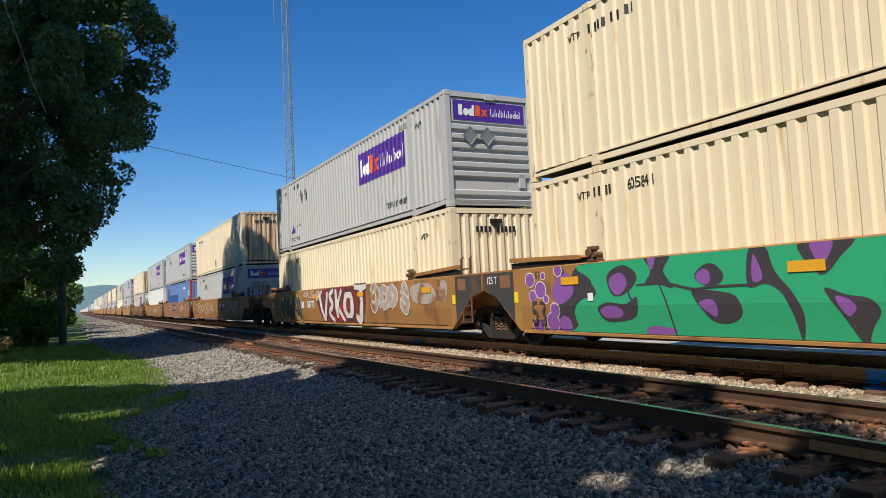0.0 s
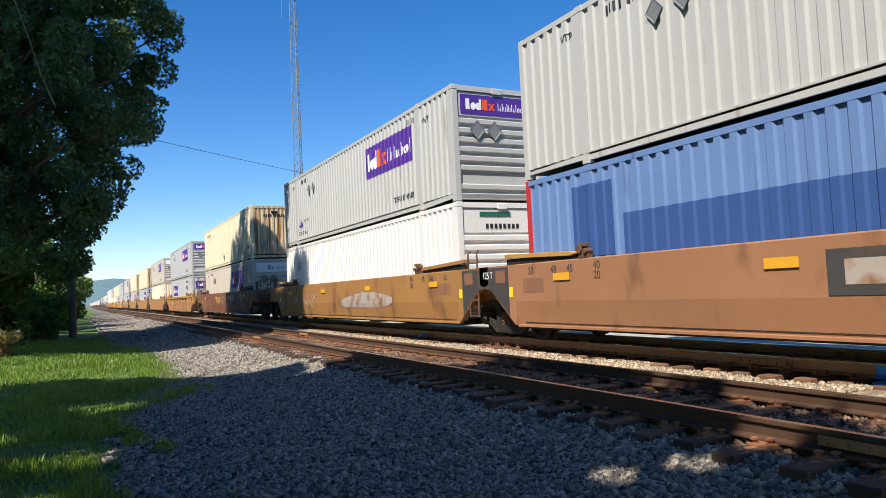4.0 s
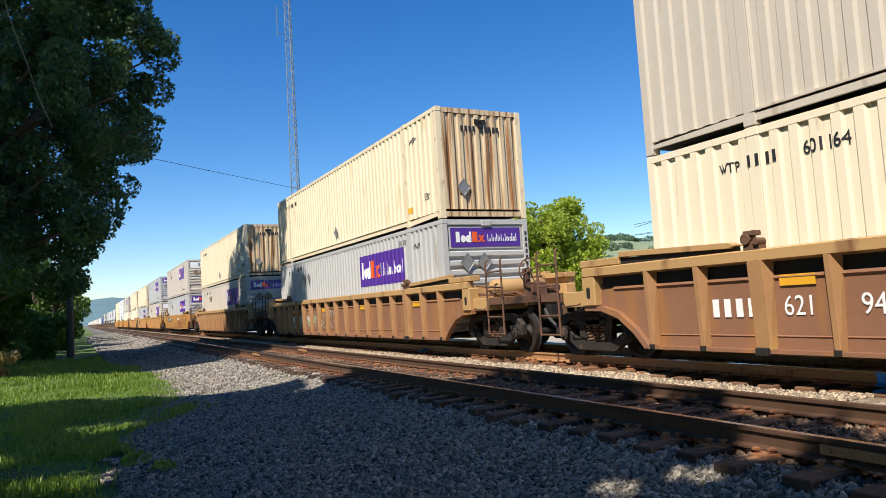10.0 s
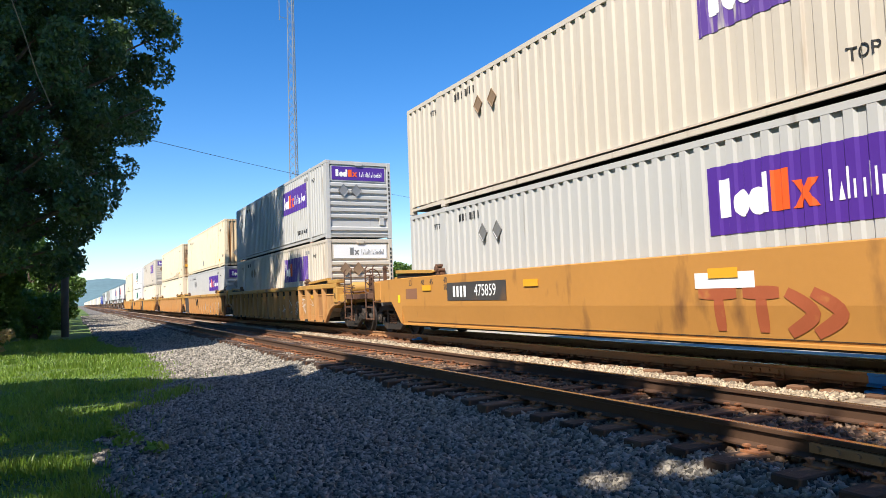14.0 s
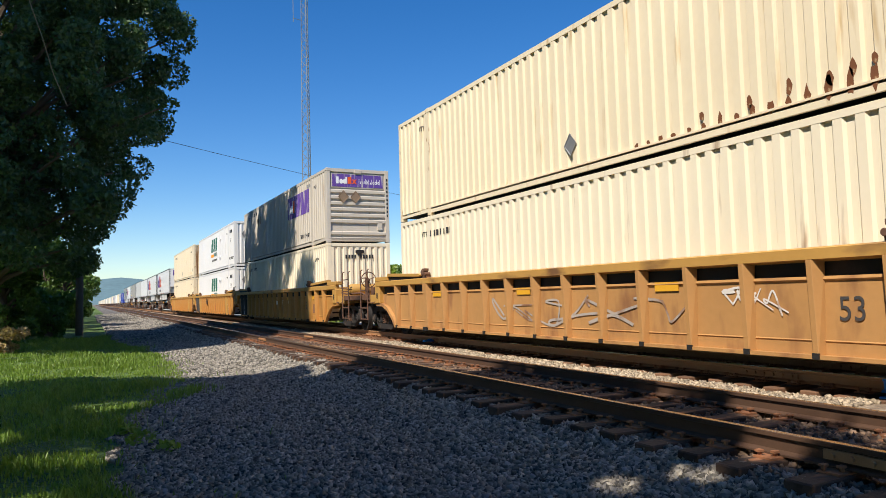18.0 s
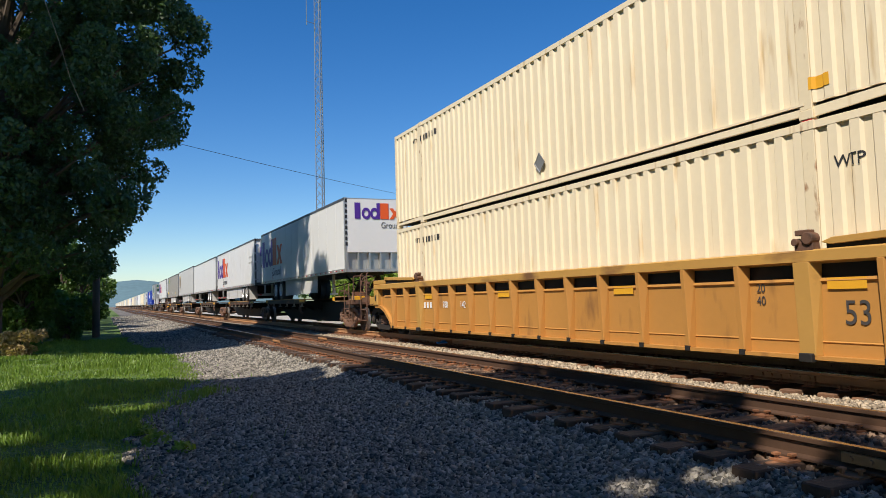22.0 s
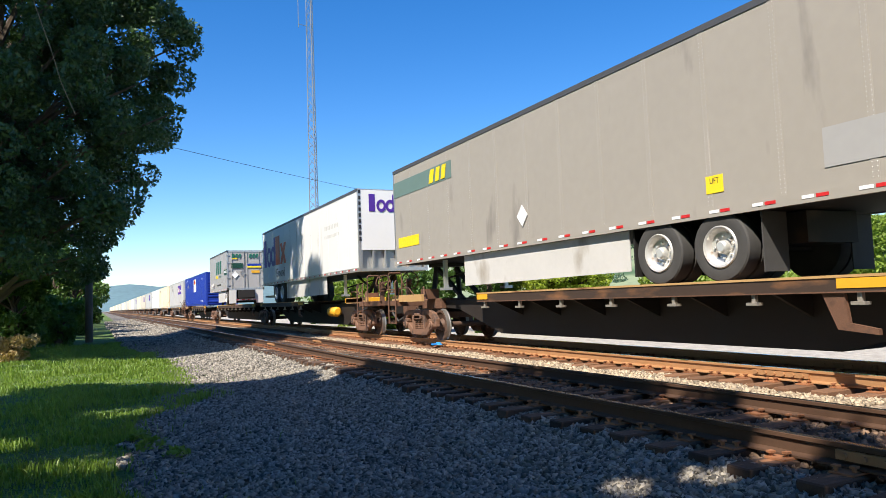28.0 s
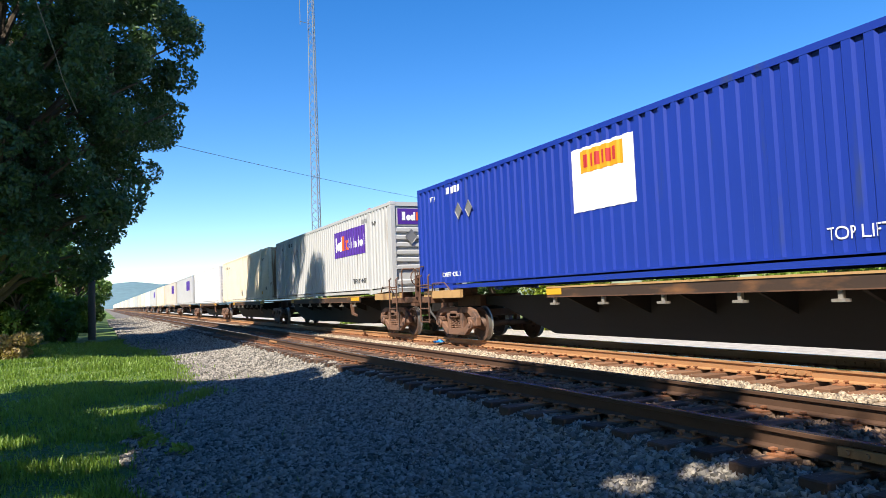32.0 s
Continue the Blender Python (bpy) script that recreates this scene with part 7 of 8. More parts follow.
def leaves(name, clumps, count, size, material, rng, flat=0.75, at=None):
    """Leaves strewn through clumps (x, y, z, radius): each leaf two triangles folded along its rib."""
    c = np.array(clumps, float)
    w = c[:, 3] ** 2
    pick = rng.choice(len(c), count, p=w / w.sum())
    d = rng.normal(size=(count, 3))
    d /= np.linalg.norm(d, axis=1)[:, None]
    rad = c[pick, 3] * rng.uniform(0.45, 1.0, count) ** 0.5
    p = c[pick, :3] + d * rad[:, None] * np.array([1, 1, flat])
    if at:
        gx, gy, gz = p[:, 0] + at[0], p[:, 1] + at[1], p[:, 2] + at[2] + 0.4
        keep = np.ones(count, bool)
        for x, y, r in GAPS:
            keep &= np.hypot(gx + SLIP[0] * gz - x, gy + SLIP[1] * gz - y) > r + 0.9 * size
        p, count = p[keep], int(keep.sum())
    a = rng.normal(size=(count, 3))
    a /= np.linalg.norm(a, axis=1)[:, None]
    b = np.cross(a, rng.normal(size=(count, 3)))
    b /= np.linalg.norm(b, axis=1)[:, None]
    n = np.cross(a, b)
    sz = (size * rng.uniform(0.6, 1.3, count))[:, None]
    v = np.stack([p - a * sz, p + b * sz * 0.5 + n * sz * 0.15, p + a * sz, p - b * sz * 0.5 + n * sz * 0.15], 1).reshape(-1, 3)
    k = np.arange(count)[:, None] * 4
    loops = np.concatenate([k, k + 1, k + 2, k, k + 2, k + 3], 1).ravel()
    return fast_mesh(name, v, loops, 3, material)


def tree(label, x, y, height, spread, count, size, key="leaf", seed=1, low=0.25, lean=(0, 0), trunk=0.25, name="tree", n_clumps=60, group="", knots=(0.18, 0.34), gaps=False):
    rng = np.random.default_rng(seed)
    z0 = ground_z(x, y)
    c = thing(name, label, "tree" if name == "tree" else "bush", group, m=pose(x, y, z0))
    clumps, g = [], Geo()
    top = Vector((lean[0], lean[1], height * 0.85))
    g.tube([(0, 0, -0.3), (lean[0] * 0.2, lean[1] * 0.2, height * 0.25), (lean[0] * 0.5, lean[1] * 0.5, height * 0.55), top], [trunk, trunk * 0.8, trunk * 0.5, trunk * 0.15], 8)
    for i in range(n_clumps):
        u = rng.uniform(0, 1)
        z = height * (low + (1 - low) * u)
        wide = spread * (math.sin(math.pi * min(1, 0.12 + 0.88 * (1 - u) ** 0.75)) * 0.75 + 0.25)
        ang, rr = rng.uniform(0, 2 * math.pi), wide * rng.uniform(0.35, 1.0)
        p = Vector((lean[0] * u + rr * math.cos(ang), lean[1] * u + rr * math.sin(ang), z * 0.93))
        clumps.append((*p, spread * rng.uniform(*knots)))
        if i % 3 == 0:
            q = Vector((lean[0] * u * 0.6, lean[1] * u * 0.6, z * 0.65))
            g.tube([q, (q + p) / 2 + Vector((0, 0, 0.15)), p], [trunk * 0.3, trunk * 0.18, trunk * 0.06], 5)
    part("trunk", g, M["bark"], c, smooth=True)
    tagged(put("crown", leaves("crown", clumps, count, size, M[key], rng, at=(x, y, z0) if gaps else None), c), kind="stuff")
    return c


M["vine"] = mat("bare_vine", (0.22, 0.17, 0.11), 0.9, var=0.2)


def overhanging_tree():
    """The big tree over the lawn: limbs that reach out, and a crown whose lower edge rises outwards."""
    rng = np.random.default_rng(3)
    x0, y0 = -3.85, 29.7
    c = thing("tree", "tall dark leafy tree that hangs over the lawn", "tree", m=pose(x0, y0, -0.67))
    clumps, g = [], Geo()
    k = 1.1                         # the crown is laid out small, then enlarged
    g.tube([(0, 0, -0.3), (0.1, 0, 5), (0.3, 0.2, 11), (0.5, 0.3, 18)], [0.45, 0.38, 0.26, 0.06], 10)
    tries = 0
    while len(clumps) < 640 and tries < 20000:
        tries += 1
        x, y, z = rng.uniform(-4.5, 7.2), rng.uniform(-4.5, 7.5), rng.uniform(1.6, 17.5)
        edge = 6.9 - 0.9 * abs(math.sin(z * 1.3)) - max(0, z - 12.5) * 0.3
        lower = 3.0 if x < 3.6 else 4.1 + 1.75 * (x - 3.6)
        if x > edge or z < lower or (y - 1.5) ** 2 / 30 + (x - 1) ** 2 / 44 > 1 or z > 17.5 - 0.07 * x * x:
            continue
        x, y, z = x * k, y * k, z * k
        clumps.append((x, y, z, k * rng.uniform(0.3, 0.85)))
        if len(clumps) % 9 == 0:
            q = Vector((0.2, 0.1, max(2.0, z * 0.6)))
            p = Vector((x, y, z))
            g.tube([q, (q * 2 + p) / 3 + Vector((0, 0, 0.4)), (q + p * 2) / 3 + Vector((0, 0, 0.3)), p], [0.13, 0.09, 0.06, 0.02], 6)
    part("trunk", g, M["bark"], c, smooth=True)
    tagged(put("crown", leaves("crown", clumps, 230000, 0.1, M["leaf"], rng, 0.9), c), kind="stuff")
    part("vine", Geo().tube([(1.75, -4.5, 12.9), (2.0, -4.55, 11.7), (2.45, -4.6, 10.3), (2.75, -4.6, 9.2), (3.15, -4.6, 8.2)], 0.014, 5), M["vine"], c, "hanging bare vine")


overhanging_tree()
tree("tall leafy tree that shades the lawn's edge", -9.5, 20.5, 24.0, 4.6, 42000, 0.22, seed=5, low=0.75, trunk=0.4, n_clumps=120)
tree("leafy tree beside the track", -6.5, 39.0, 14.0, 4.6, 26000, 0.17, "leaf_mid", seed=4, low=0.08, n_clumps=80)
for i, (x, y, h, w) in enumerate(((-6.5, 56, 10, 4.2), (-7, 72, 11, 4.5), (-8, 92, 12, 5), (-9, 118, 13, 6))):
    tree("leafy tree beside the track", x, y, h, w, 12000, 0.26, "leaf_mid", 20 + i, 0.02, n_clumps=60, group="trees along the line")
for i, (x, y, h, w) in enumerate(((-2.6, 50, 4.6, 2.2), (-1.7, 57, 5.2, 2.4), (-3.4, 44, 3.0, 2.2), (-2.6, 68, 6.0, 3.0), (-3.0, 84, 6.5, 3.4), (-4.0, 105, 7.5, 4.0), (-5.0, 140, 9, 6))):
    tree("green bush at the foot of the trees", x, y, h, w, 9000, 0.16, "leaf_mid", 30 + i, 0.0, n_clumps=45, name="bush", group="bushes by the line")
tree("green bush under the trees", -3.4, 36.0, 3.4, 1.7, 9000, 0.12, "leaf_mid", 36, 0.0, n_clumps=45, name="bush")
tree("green bush under the trees", -1.9, 41.0, 1.7, 1.1, 5000, 0.1, "leaf_mid", 37, 0.0, n_clumps=30, name="bush")
tree("heap of dry tan brushwood on the lawn", -2.75, 28.5, 0.85, 0.95, 3600, 0.07, "leaf_dry", 38, 0.0, trunk=0.05, n_clumps=30, name="bush")
# trees behind the camera, whose shade lies on the stones
for i, (x, y, h, w) in enumerate(((-6.3, 5.2, 16.6, 3.4), (-6.2, 1.0, 17.1, 3.6), (-6.3, -3.4, 16.8, 3.6), (-6.2, -7.8, 17.1, 3.8), (-6.3, -12.5, 16.9, 3.8), (-6.2, -17.5, 17.1, 3.8), (-6.8, 8.0, 13.6, 3.0), (-6.6, 11.0, 10.0, 2.8), (-6.8, 3.0, 12.0, 3.0), (-6.8, -5.5, 12.0, 3.2), (-6.8, -15.0, 12.0, 3.2))):
    tree("leafy tree by the lawn", x, y, h, w, 16000, 0.32, "leaf", 40 + i, 0.22, n_clumps=100, group="trees by the lawn", gaps=True)


def shade_tree(y0, seed):
    """An unseen broad tree beside the camera, its boughs overhead added to block skylight."""
    rng = np.random.default_rng(seed)
    c = thing("tree", "unseen broad leafy tree added to keep sky light off the stones", "tree", "trees by the lawn", m=pose(-5.0, y0, -0.45))
    g, clumps = Geo().tube([(0, 0, -0.3), (0.1, 0, 4), (0.3, 0.1, 8), (0.4, 0.2, 12)], [0.4, 0.32, 0.22, 0.06], 9), []
    while len(clumps) < 120:
        x, y, z = rng.uniform(-4, 7.5), rng.uniform(-5.5, 4.0), rng.uniform(7.0, 13.0)
        if x - 5.0 + SLIP[0] * (z + 0.6) > 6.3 or math.hypot((x - 1) / 6.5, y / 5.5) > 1:
            continue
        clumps.append((x, y, z, rng.uniform(0.6, 1.1)))
        if len(clumps) % 8 == 0:
            p, q = Vector((x, y, z)), Vector((0.2, 0, rng.uniform(4.5, 7)))
            g.tube([q, (q * 2 + p) / 3 + Vector((0, 0, 0.4)), p], [0.12, 0.08, 0.02], 6)
    part("trunk", g, M["bark"], c, smooth=True)
    tagged(put("crown", leaves("crown", clumps, 20000, 0.2, M["leaf"], rng, 0.8, at=(-5.0, y0, -0.45)), c), kind="stuff")


shade_tree(-1.2, 81)
shade_tree(-9.5, 82)
# trees beyond the train
tree("wide bright green tree beyond the tracks", 18.4, 25.6, 6.1, 2.6, 70000, 0.08, "leaf_bright", 60, 0.0, n_clumps=340, knots=(0.13, 0.24))
tree("dark green tree beyond the tracks", 16.4, 28.5, 5.4, 1.8, 12000, 0.10, "leaf_mid", 63, 0.0, n_clumps=60)
tree("bright green tree beyond the tracks", 33.5, 22.0, 5.0, 3.0, 16000, 0.14, "leaf_light", 61, 0.0, n_clumps=70)
for i, (x, y, h, w) in enumerate(((14.6, 32, 3.2, 1.8), (15.5, 38, 3.4, 2.2), (16, 46, 3.6, 2.6), (17, 56, 4, 3), (22.5, 22, 2.6, 2.0), (26, 20.5, 2.2, 1.8), (38, 22, 4.2, 3), (43, 21, 5.0, 3.5), (48, 24, 5.5, 4))):
    tree("green bush beyond the tracks", x, y, h, w, 8000, 0.14, "leaf_light" if i % 3 else "leaf_mid", 70 + i, 0.0, n_clumps=45, name="bush", group="bushes beyond the tracks")


def ridge(name, label, pts, depth, material, seed):
    """A far hill: a strip of ground that rises to a wavy crest; pts: bearing in degrees right of the line, distance, height."""
    v, loops = [], []
    rows = 7
    for b, dist, hh in pts:
        for k in range(rows):
            t = k / (rows - 1)
            r = dist + depth * t
            z = -2 + hh * (t * t * (3 - 2 * t)) + (0.05 * hh * noise.noise(Vector((b * 0.6, t * 4, seed))) if 0 < k else 0)
            v.append((r * math.sin(radians(b)), r * math.cos(radians(b)), z))
    for i in range(len(pts) - 1):
        for k in range(rows - 1):
            a = i * rows + k
            loops += [a, a + rows, a + rows + 1, a + 1]
    return tagged(put(name, fast_mesh(name, v, loops, 4, material)), label, "hill", kind="structure")


M["meadow"] = mat("hillside_meadow", (0.21, 0.25, 0.14), 0.95, var=0.25, scale=0.02, grain=0.2, stain=(0.06, 0.11, 0.05), amount=0.45, streak=(1, 1, 3), stain_scale=0.012)
# distance haze is put into the ridge's blue-grey base colour
M["far_hill"] = mat("far_hill_painted_haze", (0.10, 0.17, 0.19), 0.95, var=0.15, scale=0.004, grain=0.25)
M["wood_far"] = leaf_material("far_woodland_leaf", (0.09, 0.145, 0.085), 0.2)
ridge("backdrop", "far wooded ridge, its haze painted in as blue", [(b, 2200, 82 + 9 * math.sin(b * 0.5 + 0.4) + 4 * math.sin(b * 1.3)) for b in range(-40, 100)], 500, M["far_hill"], 1)


def hill_h(b):
    return 14 + 40 * min(1, max(0, (b - 20) / 14)) + 2.5 * math.sin(b * 0.5) + 1.5 * math.sin(b * 1.7)


ridge("backdrop", "green hillside of meadows and woods", [(b, 420, hill_h(b)) for b in range(14, 100)], 330, M["meadow"], 2)
rng = np.random.default_rng(12)
clumps = []
for i in range(900):
    b = rng.uniform(22, 92)
    t = 1 - abs(rng.normal(0, 0.07)) if i < 620 else rng.choice([0.3, 0.5, 0.66]) + rng.normal(0, 0.015)
    t = min(1.0, max(0.05, t))
    r = 420 + 330 * t
    z = -2 + hill_h(b) * (t * t * (3 - 2 * t))
    clumps.append((r * math.sin(radians(b)), r * math.cos(radians(b)), z + 2.0, rng.uniform(2.5, 5.5)))
tagged(put("woodland", leaves("woodland", clumps, 60000, 1.1, M["wood_far"], rng)), "dark woods and hedges on the far hillside", "trees", kind="stuff")
b = radians(53.3)
house = thing("house", "small white house on the far hillside", "house", m=pose(690 * math.sin(b), 690 * math.cos(b), 45.5, 0, 0, -50))
part("wall", Geo().box(-8, 8, -4, 4, -3, 3.4), M["white"], house)
part("roof", Geo().ext([(-4.6, 3.3), (4.6, 3.3), (0, 6.2)], -8.4, 8.4, "x"), M["rail_trim"], house)
for x in (-5, -1.5, 2, 5.5):
    part("window", Geo().box(x - 0.6, x + 0.6, -4.05, -4.0, 0.5, 2.0), M["black"], house)

# ---- loose stones and grass ----
def stones(name, label, areas, size, material, seed):
    """Broken stones: sharp-edged lumps strewn on the ground; areas: (x0, x1, y0, y1, count)."""
    rng = np.random.default_rng(seed)
    block = np.array([(1.0, 0.0, -0.75), (-0.55, 0.85, -0.75), (-0.5, -0.9, -0.75), (0.85, 0.1, 0.75), (-0.45, 0.8, 0.75), (-0.5, -0.7, 0.75)])
    tri = np.array([(0, 2, 1), (3, 4, 5), (0, 1, 4), (0, 4, 3), (1, 2, 5), (1, 5, 4), (2, 0, 3), (2, 3, 5)])
    P = []
    for x0, x1, y0, y1, n in areas:
        P.append(np.stack([rng.uniform(x0, x1, n), rng.uniform(y0, y1, n)], 1))
    P = np.concatenate(P)
    keep = np.array([x > lawn_edge(y) + 0.1 * math.sin(y * 5) for x, y in P])
    P = P[keep]
    n = len(P)
    z = np.array([ground_z(x, y) + 0.05 * noise.noise(Vector((x * 0.9, y * 0.9, 3))) for x, y in P])
    v = (block[None] + rng.uniform(-0.35, 0.35, (n, 6, 3))) * rng.uniform(0.65, 1.25, (n, 1, 3))
    a, b = rng.uniform(0, 6.28, n), rng.uniform(0, 6.28, n)
    ca, sa, cb, sb = np.cos(a), np.sin(a), np.cos(b), np.sin(b)
    one, nil = np.ones(n), np.zeros(n)
    R = np.einsum("nij,njk->nik", np.stack([ca, -sa, nil, sa, ca, nil, nil, nil, one], 1).reshape(n, 3, 3), np.stack([one, nil, nil, nil, cb, -sb, nil, sb, cb], 1).reshape(n, 3, 3))
    r = size * rng.uniform(0.55, 1.35, n)
    v = np.einsum("nij,nkj->nki", R, v) * r[:, None, None]
    v += np.stack([P[:, 0], P[:, 1], z + r * 0.25], 1)[:, None, :]
    loops = (tri[None] + (np.arange(n) * 6)[:, None, None]).ravel()
    return tagged(put(name, fast_mesh(name, v.reshape(-1, 3), loops, 3, material)), label, "gravel", kind="stuff")


def lawn_edge(y):
    pts = ((4, 0.2), (9, 0.25), (11, 0.4), (13.5, 1.6), (18, 2.0), (24, 2.05), (34, 1.0), (60, 0.6))
    for (a, u), (b, w) in zip(pts, pts[1:]):
        if y <= b:
            return u + (w - u) * min(max((y - a) / (b - a), 0), 1)
    return pts[-1][1]


stones("crushed_stone", "dark grey crushed stone beside the track", ((0.0, 4.6, 3.0, 9.0, 42000), (0.0, 4.6, 9.0, 16.0, 32000), (1.0, 4.7, 16.0, 34.0, 24000)), 0.029, M["stone"], 1)
stones("crushed_stone", "grey crushed stone along the track farther off", ((0.8, 4.7, 34.0, 70.0, 17000), (0.5, 4.7, 70.0, 120.0, 5000)), 0.06, M["stone"], 7)
stones("stone_chips", "pale chips among the crushed stone", ((0.0, 4.6, 3.0, 9.0, 6500), (0.0, 4.6, 9.0, 16.0, 5500), (1.0, 4.7, 16.0, 34.0, 3000)), 0.027, M["stone_pale"], 5)
stones("ballast", "brown-grey ballast between the rails", ((4.5, 7.1, 2.5, 12.0, 9500), (4.5, 7.1, 12.0, 30.0, 9000), (8.7, 10.2, 5.0, 30.0, 5000)), 0.03, M["stone_brown"], 2)
stones("ballast", "pale ballast between the two tracks", ((6.75, 8.3, 5.0, 16.0, 8000), (6.75, 8.3, 16.0, 45.0, 9000)), 0.03, M["stone_warm"], 3)


def grass():
    rng = np.random.default_rng(9)
    n = 85000
    y = 5.0 + 34.0 * rng.uniform(0, 1, n) ** 1.7
    far = np.array([lawn_edge(q) + 0.35 * noise.noise(Vector((0.0, q * 0.55, 5))) + 0.25 * noise.noise(Vector((0.0, q * 1.9, 8))) for q in y])
    x = -4.5 + (far + 4.5) * rng.uniform(0, 1, n) ** 0.8 + np.where(rng.uniform(0, 1, n) < 0.12, rng.exponential(0.28, n), 0.0)
    tuft = np.array([noise.noise(Vector((a * 0.8, b * 0.8, 7))) for a, b in zip(x, y)])
    keep = rng.uniform(-0.8, 0.5, n) < tuft + 0.25
    x, y, tuft = x[keep], y[keep], tuft[keep]
    n = len(x)
    z = np.array([ground_z(a, b) for a, b in zip(x, y)])
    hh = (0.04 + 0.14 * np.clip(tuft + 0.2, 0, 1)) * rng.uniform(0.4, 1.5, n)
    a = rng.uniform(0, 6.28, n)
    w = 0.006 + 0.0004 * y
    dx, dy = np.cos(a) * w, np.sin(a) * w
    bx, by = rng.normal(0, 0.35, n) * hh, rng.normal(0, 0.35, n) * hh
    v = np.stack([np.stack([x - dx, y - dy, z - 0.03], 1), np.stack([x + dx, y + dy, z - 0.03], 1), np.stack([x + dx * 0.7 + bx * 0.4, y + dy * 0.7 + by * 0.4, z + hh * 0.6], 1), np.stack([x + bx, y + by, z + hh], 1), np.stack([x - dx * 0.7 + bx * 0.4, y - dy * 0.7 + by * 0.4, z + hh * 0.6], 1)], 1).reshape(-1, 3)
    k = np.arange(n)[:, None] * 5
    loops = np.concatenate([k, k + 1, k + 2, k, k + 2, k + 4, k + 4, k + 2, k + 3], 1).ravel()
    tagged(put("grass", fast_mesh("grass", v, loops, 3, M["grass_blade"])), "uneven green grass at the lawn's edge", "grass", kind="stuff")


grass()
# tufts of weeds on the stones, blue marking paint and a scrap by the rail
c = thing("weed_tuft", "small green weeds among the stones", "weeds", m=pose(0.55, 9.0, ground_z(0.5, 9.0)))
tagged(put("foliage", leaves("foliage", [(0, 0, 0.08, 0.18), (0.2, -0.6, 0.06, 0.14), (-0.1, 0.9, 0.06, 0.14)], 260, 0.05, M["grass_blade"], np.random.default_rng(4)), c), kind="stuff")
c = thing("marking_paint", "bright blue marking paint on the far track's rail", "paint mark", m=pose(X_FAR - 0.75, 5.0, 0))
part("paint_patch", Geo().ext([(-0.073, -0.171), (-0.073, -0.153), (-0.016, -0.133), (-0.016, -0.046), (-0.04, -0.036), (-0.04, -0.006), (-0.034, -0.03), (-0.01, -0.05), (-0.01, -0.14), (-0.06, -0.171)], -0.32, 0.3), M["blue_scrap"], c)
part("paint_patch", Geo().box(-0.36, -0.1, -0.12, 0.16, TIE_Z - 0.02, TIE_Z + 0.014), M["blue_scrap"], c, bevel=0.01)
c = thing("plastic_scrap", "small crumpled blue plastic scrap beside the rail", "litter", m=pose(8.5, 17.8, TIE_Z + 0.06))
part("scrap", Geo().cyl((0, 0), 0.13, 0, 0.07, "z", 7, 0.05).box(-0.2, 0.05, -0.08, 0.06, 0.0, 0.04), M["blue_scrap"], c)

# ---- masts and wires ----
g = Geo()
mast_x, mast_y, mast_h = 21.3, 75.0, 52.0
c = thing("radio_mast", "tall slender lattice radio mast of galvanised steel", "mast", m=pose(mast_x, mast_y, -0.8))
legs = [(0.62 * math.cos(a), 0.62 * math.sin(a)) for a in (0.5, 2.594, 4.689)]


def mast_at(i, z):
    k = 1 - 0.5 * z / mast_h
    return Vector((legs[i][0] * k, legs[i][1] * k, z))


for i in range(3):
    part("leg", Geo().tube([mast_at(i, 0), mast_at(i, mast_h)], [0.06, 0.04], 6), M["galv"], c)
g = Geo()
z = 0.0
while z < mast_h - 1:
    for i in range(3):
        j = (i + 1) % 3
        g.beam(mast_at(i, z), mast_at(j, z + 0.95), 0.03).beam(mast_at(j, z), mast_at(i, z + 0.95), 0.03)
    z += 0.95
part("lattice", g, M["galv"], c)
part("antenna_arm", Geo().beam((-0.3, 0, 33.0), (-1.4, -0.3, 33.0), 0.05).beam((-1.4, -0.3, 32.6), (-1.4, -0.3, 36.0), 0.06), M["galv"], c)

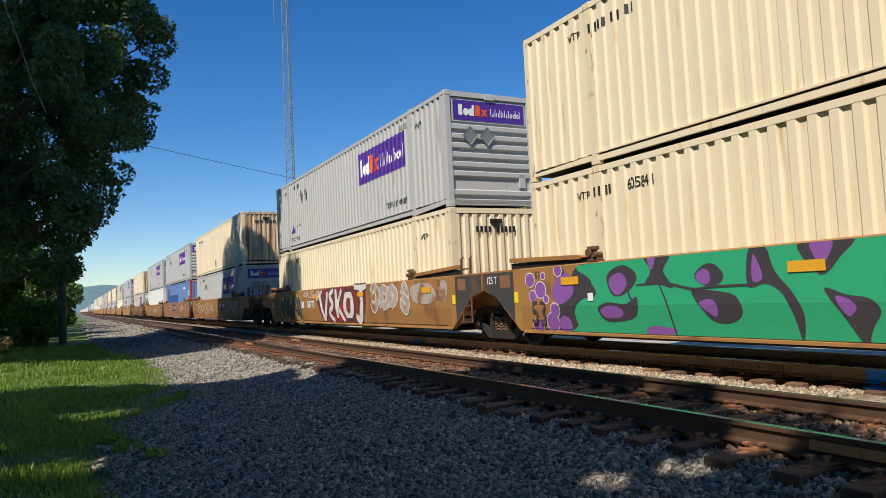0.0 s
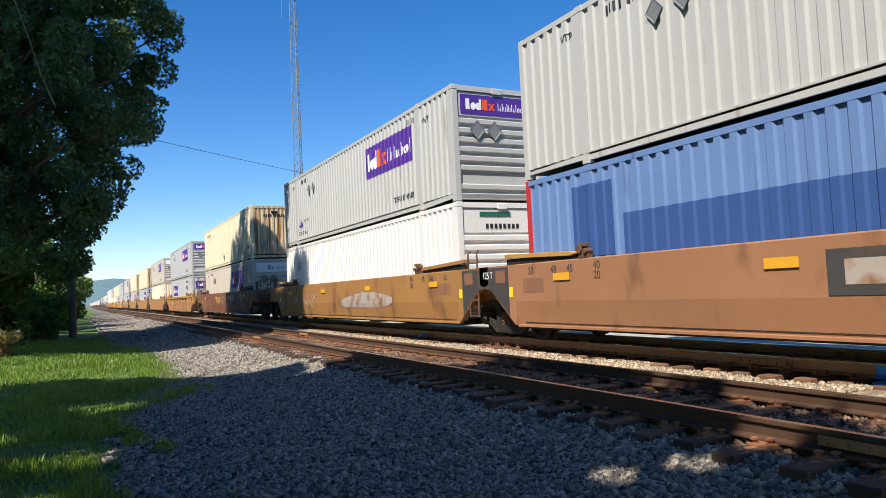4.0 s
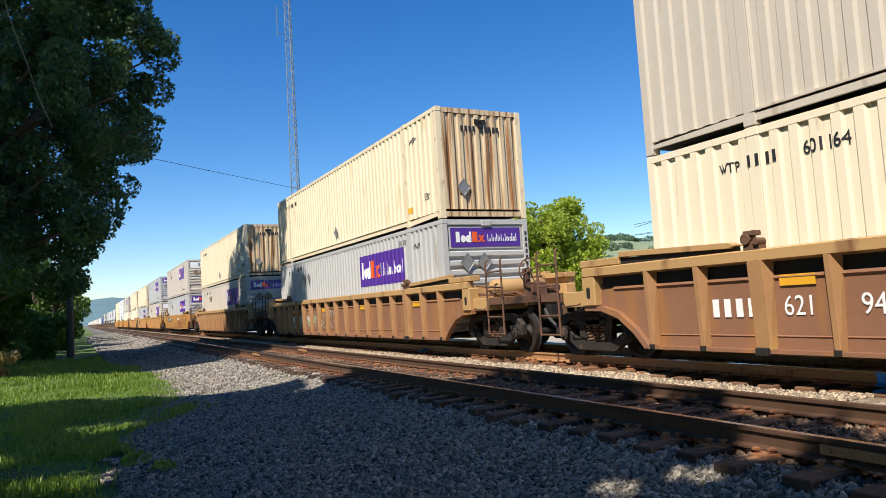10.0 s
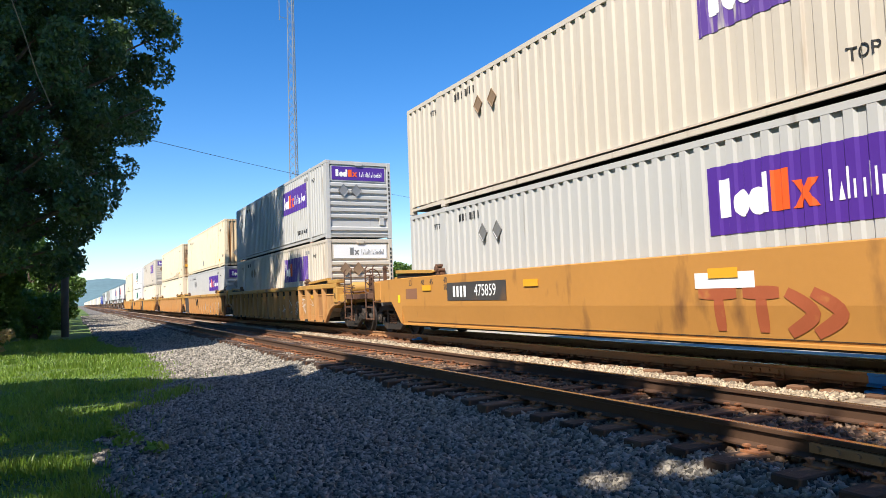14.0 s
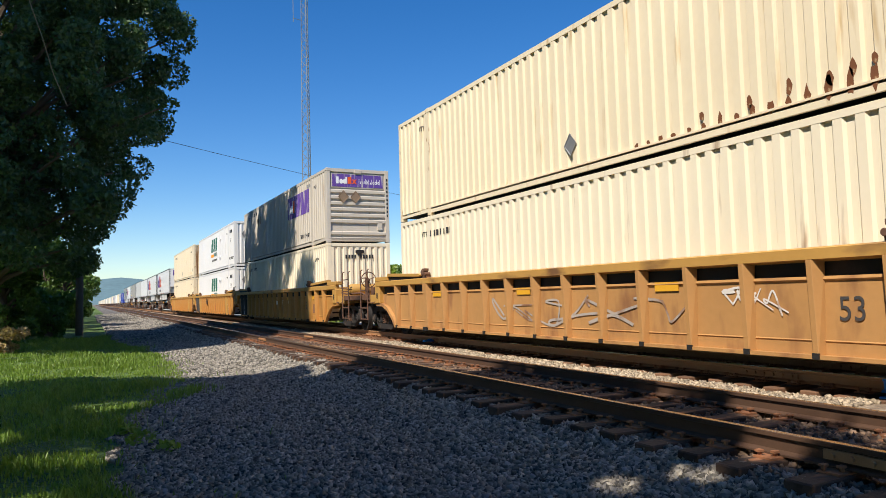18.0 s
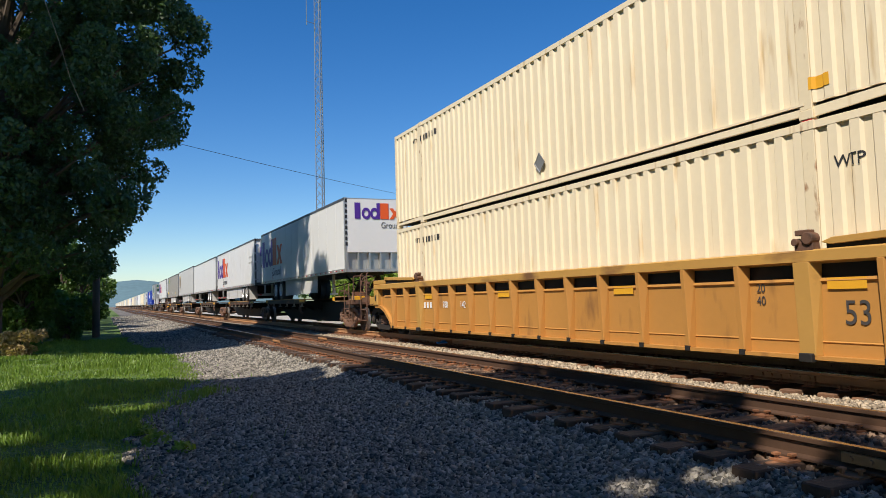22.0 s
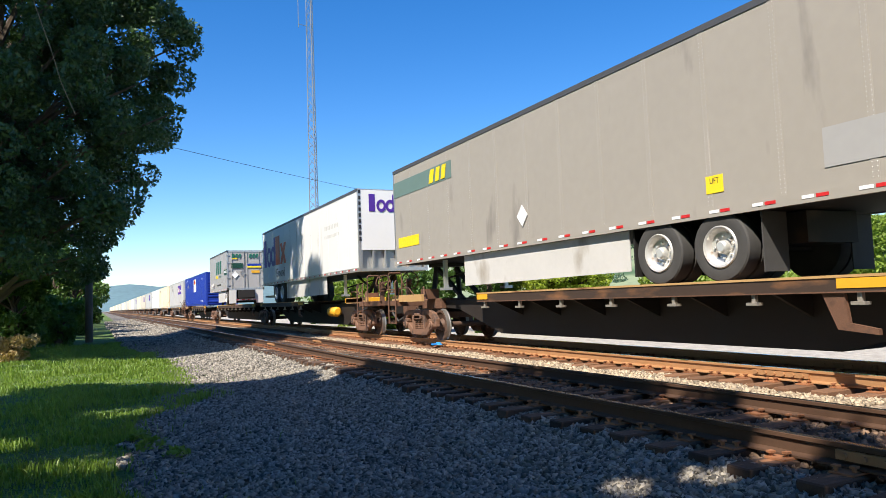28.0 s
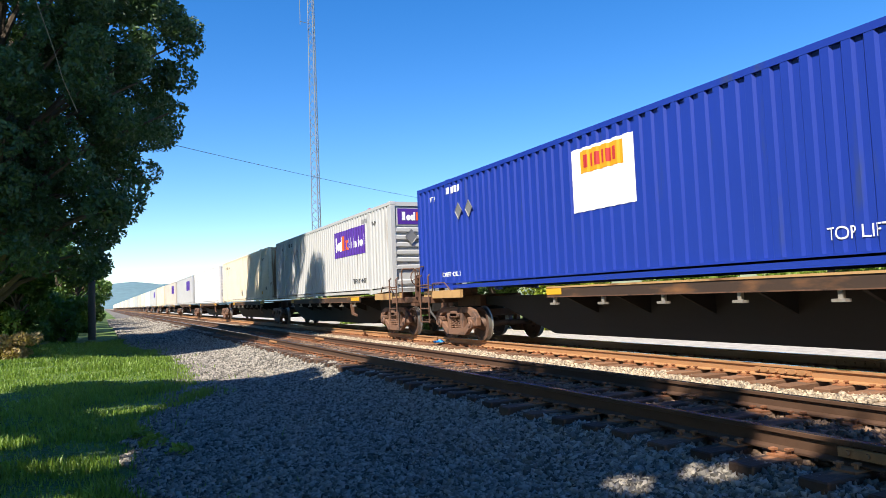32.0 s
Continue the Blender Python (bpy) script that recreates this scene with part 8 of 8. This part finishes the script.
c = thing("utility_pole", "dark weathered wooden utility pole at the lawn's edge", "utility pole", m=pose(-0.55, 43.0, -0.6))
part("shaft", Geo().cyl((0, 0), 0.2, 0, 9.5, "z", 12, 0.14), M["wood_pole"], c, smooth=True)
UP_X, UP_Y = 32.8, 23.0
c = thing("utility_pole", "weathered wooden utility pole beyond the tracks", "utility pole", m=pose(UP_X, UP_Y, -0.8))
part("shaft", Geo().cyl((0, 0), 0.19, 0, 7.9, "z", 12, 0.14), M["wood_pole"], c, smooth=True)


def wire(label, a, b, sag, r=0.012):
    a, b = Vector(a), Vector(b)
    pts = [a.lerp(b, i / 16) - Vector((0, 0, sag * 4 * (i / 16) * (1 - i / 16))) for i in range(17)]
    tagged(put("overhead_wire", Geo().tube(pts, r, 5).mesh("overhead_wire", M["black"])), label, "cable")


wire("thin black overhead cable across the tracks", (-6.5, 30.0, 9.6), (36.5, 70.0, 11.4), 0.4, 0.014)
# from the far pole: bearing and rise of each wire on its way past
for z, r1, r2 in ((7.0, 0.088, 0.186), (6.3, 0.092, 0.150), (5.35, 0.078, 0.135), (5.2, 0.077, 0.131)):
    for b, e in ((43.0, r1), (63.0, r2)):
        d = 52.0 if b < 50 else 33.0
        end = (d * math.sin(radians(b)), d * math.cos(radians(b)), 1.164 + d * e)
        wire("thin black overhead cable beyond the tracks", (UP_X, UP_Y, z), end, 0.15, 0.016)


def motions():
    """The train runs along its track; its wheels turn while they are near."""
    steps = [0, 4, 8, 12, 16, 20, 24, 28, 32]
    for ob, s, x, z in MOVING:
        walk(ob, [(t, pose(x, s - gone(t), z)) for t in steps])
    for w, s, dy in SPINNING:
        times = [t / 10 for t in range(0, 321) if -6 < s - gone(t / 10) < 34]
        if len(times) < 2:
            continue
        fine = []
        t = times[0]
        while t <= times[-1] + 0.001:
            fine.append(t)
            t += 1 / 30
        turn = [(t, (gone(t) - gone(fine[0])) / 0.42) for t in fine]
        rows = ([(0.0, 0.0)] if fine[0] > 0.02 else []) + turn + ([(32.0, turn[-1][1])] if fine[-1] < 31.97 else [])
        walk(w, [(t, pose(0, dy, 0.42, math.degrees(a))) for t, a in rows])


motions()
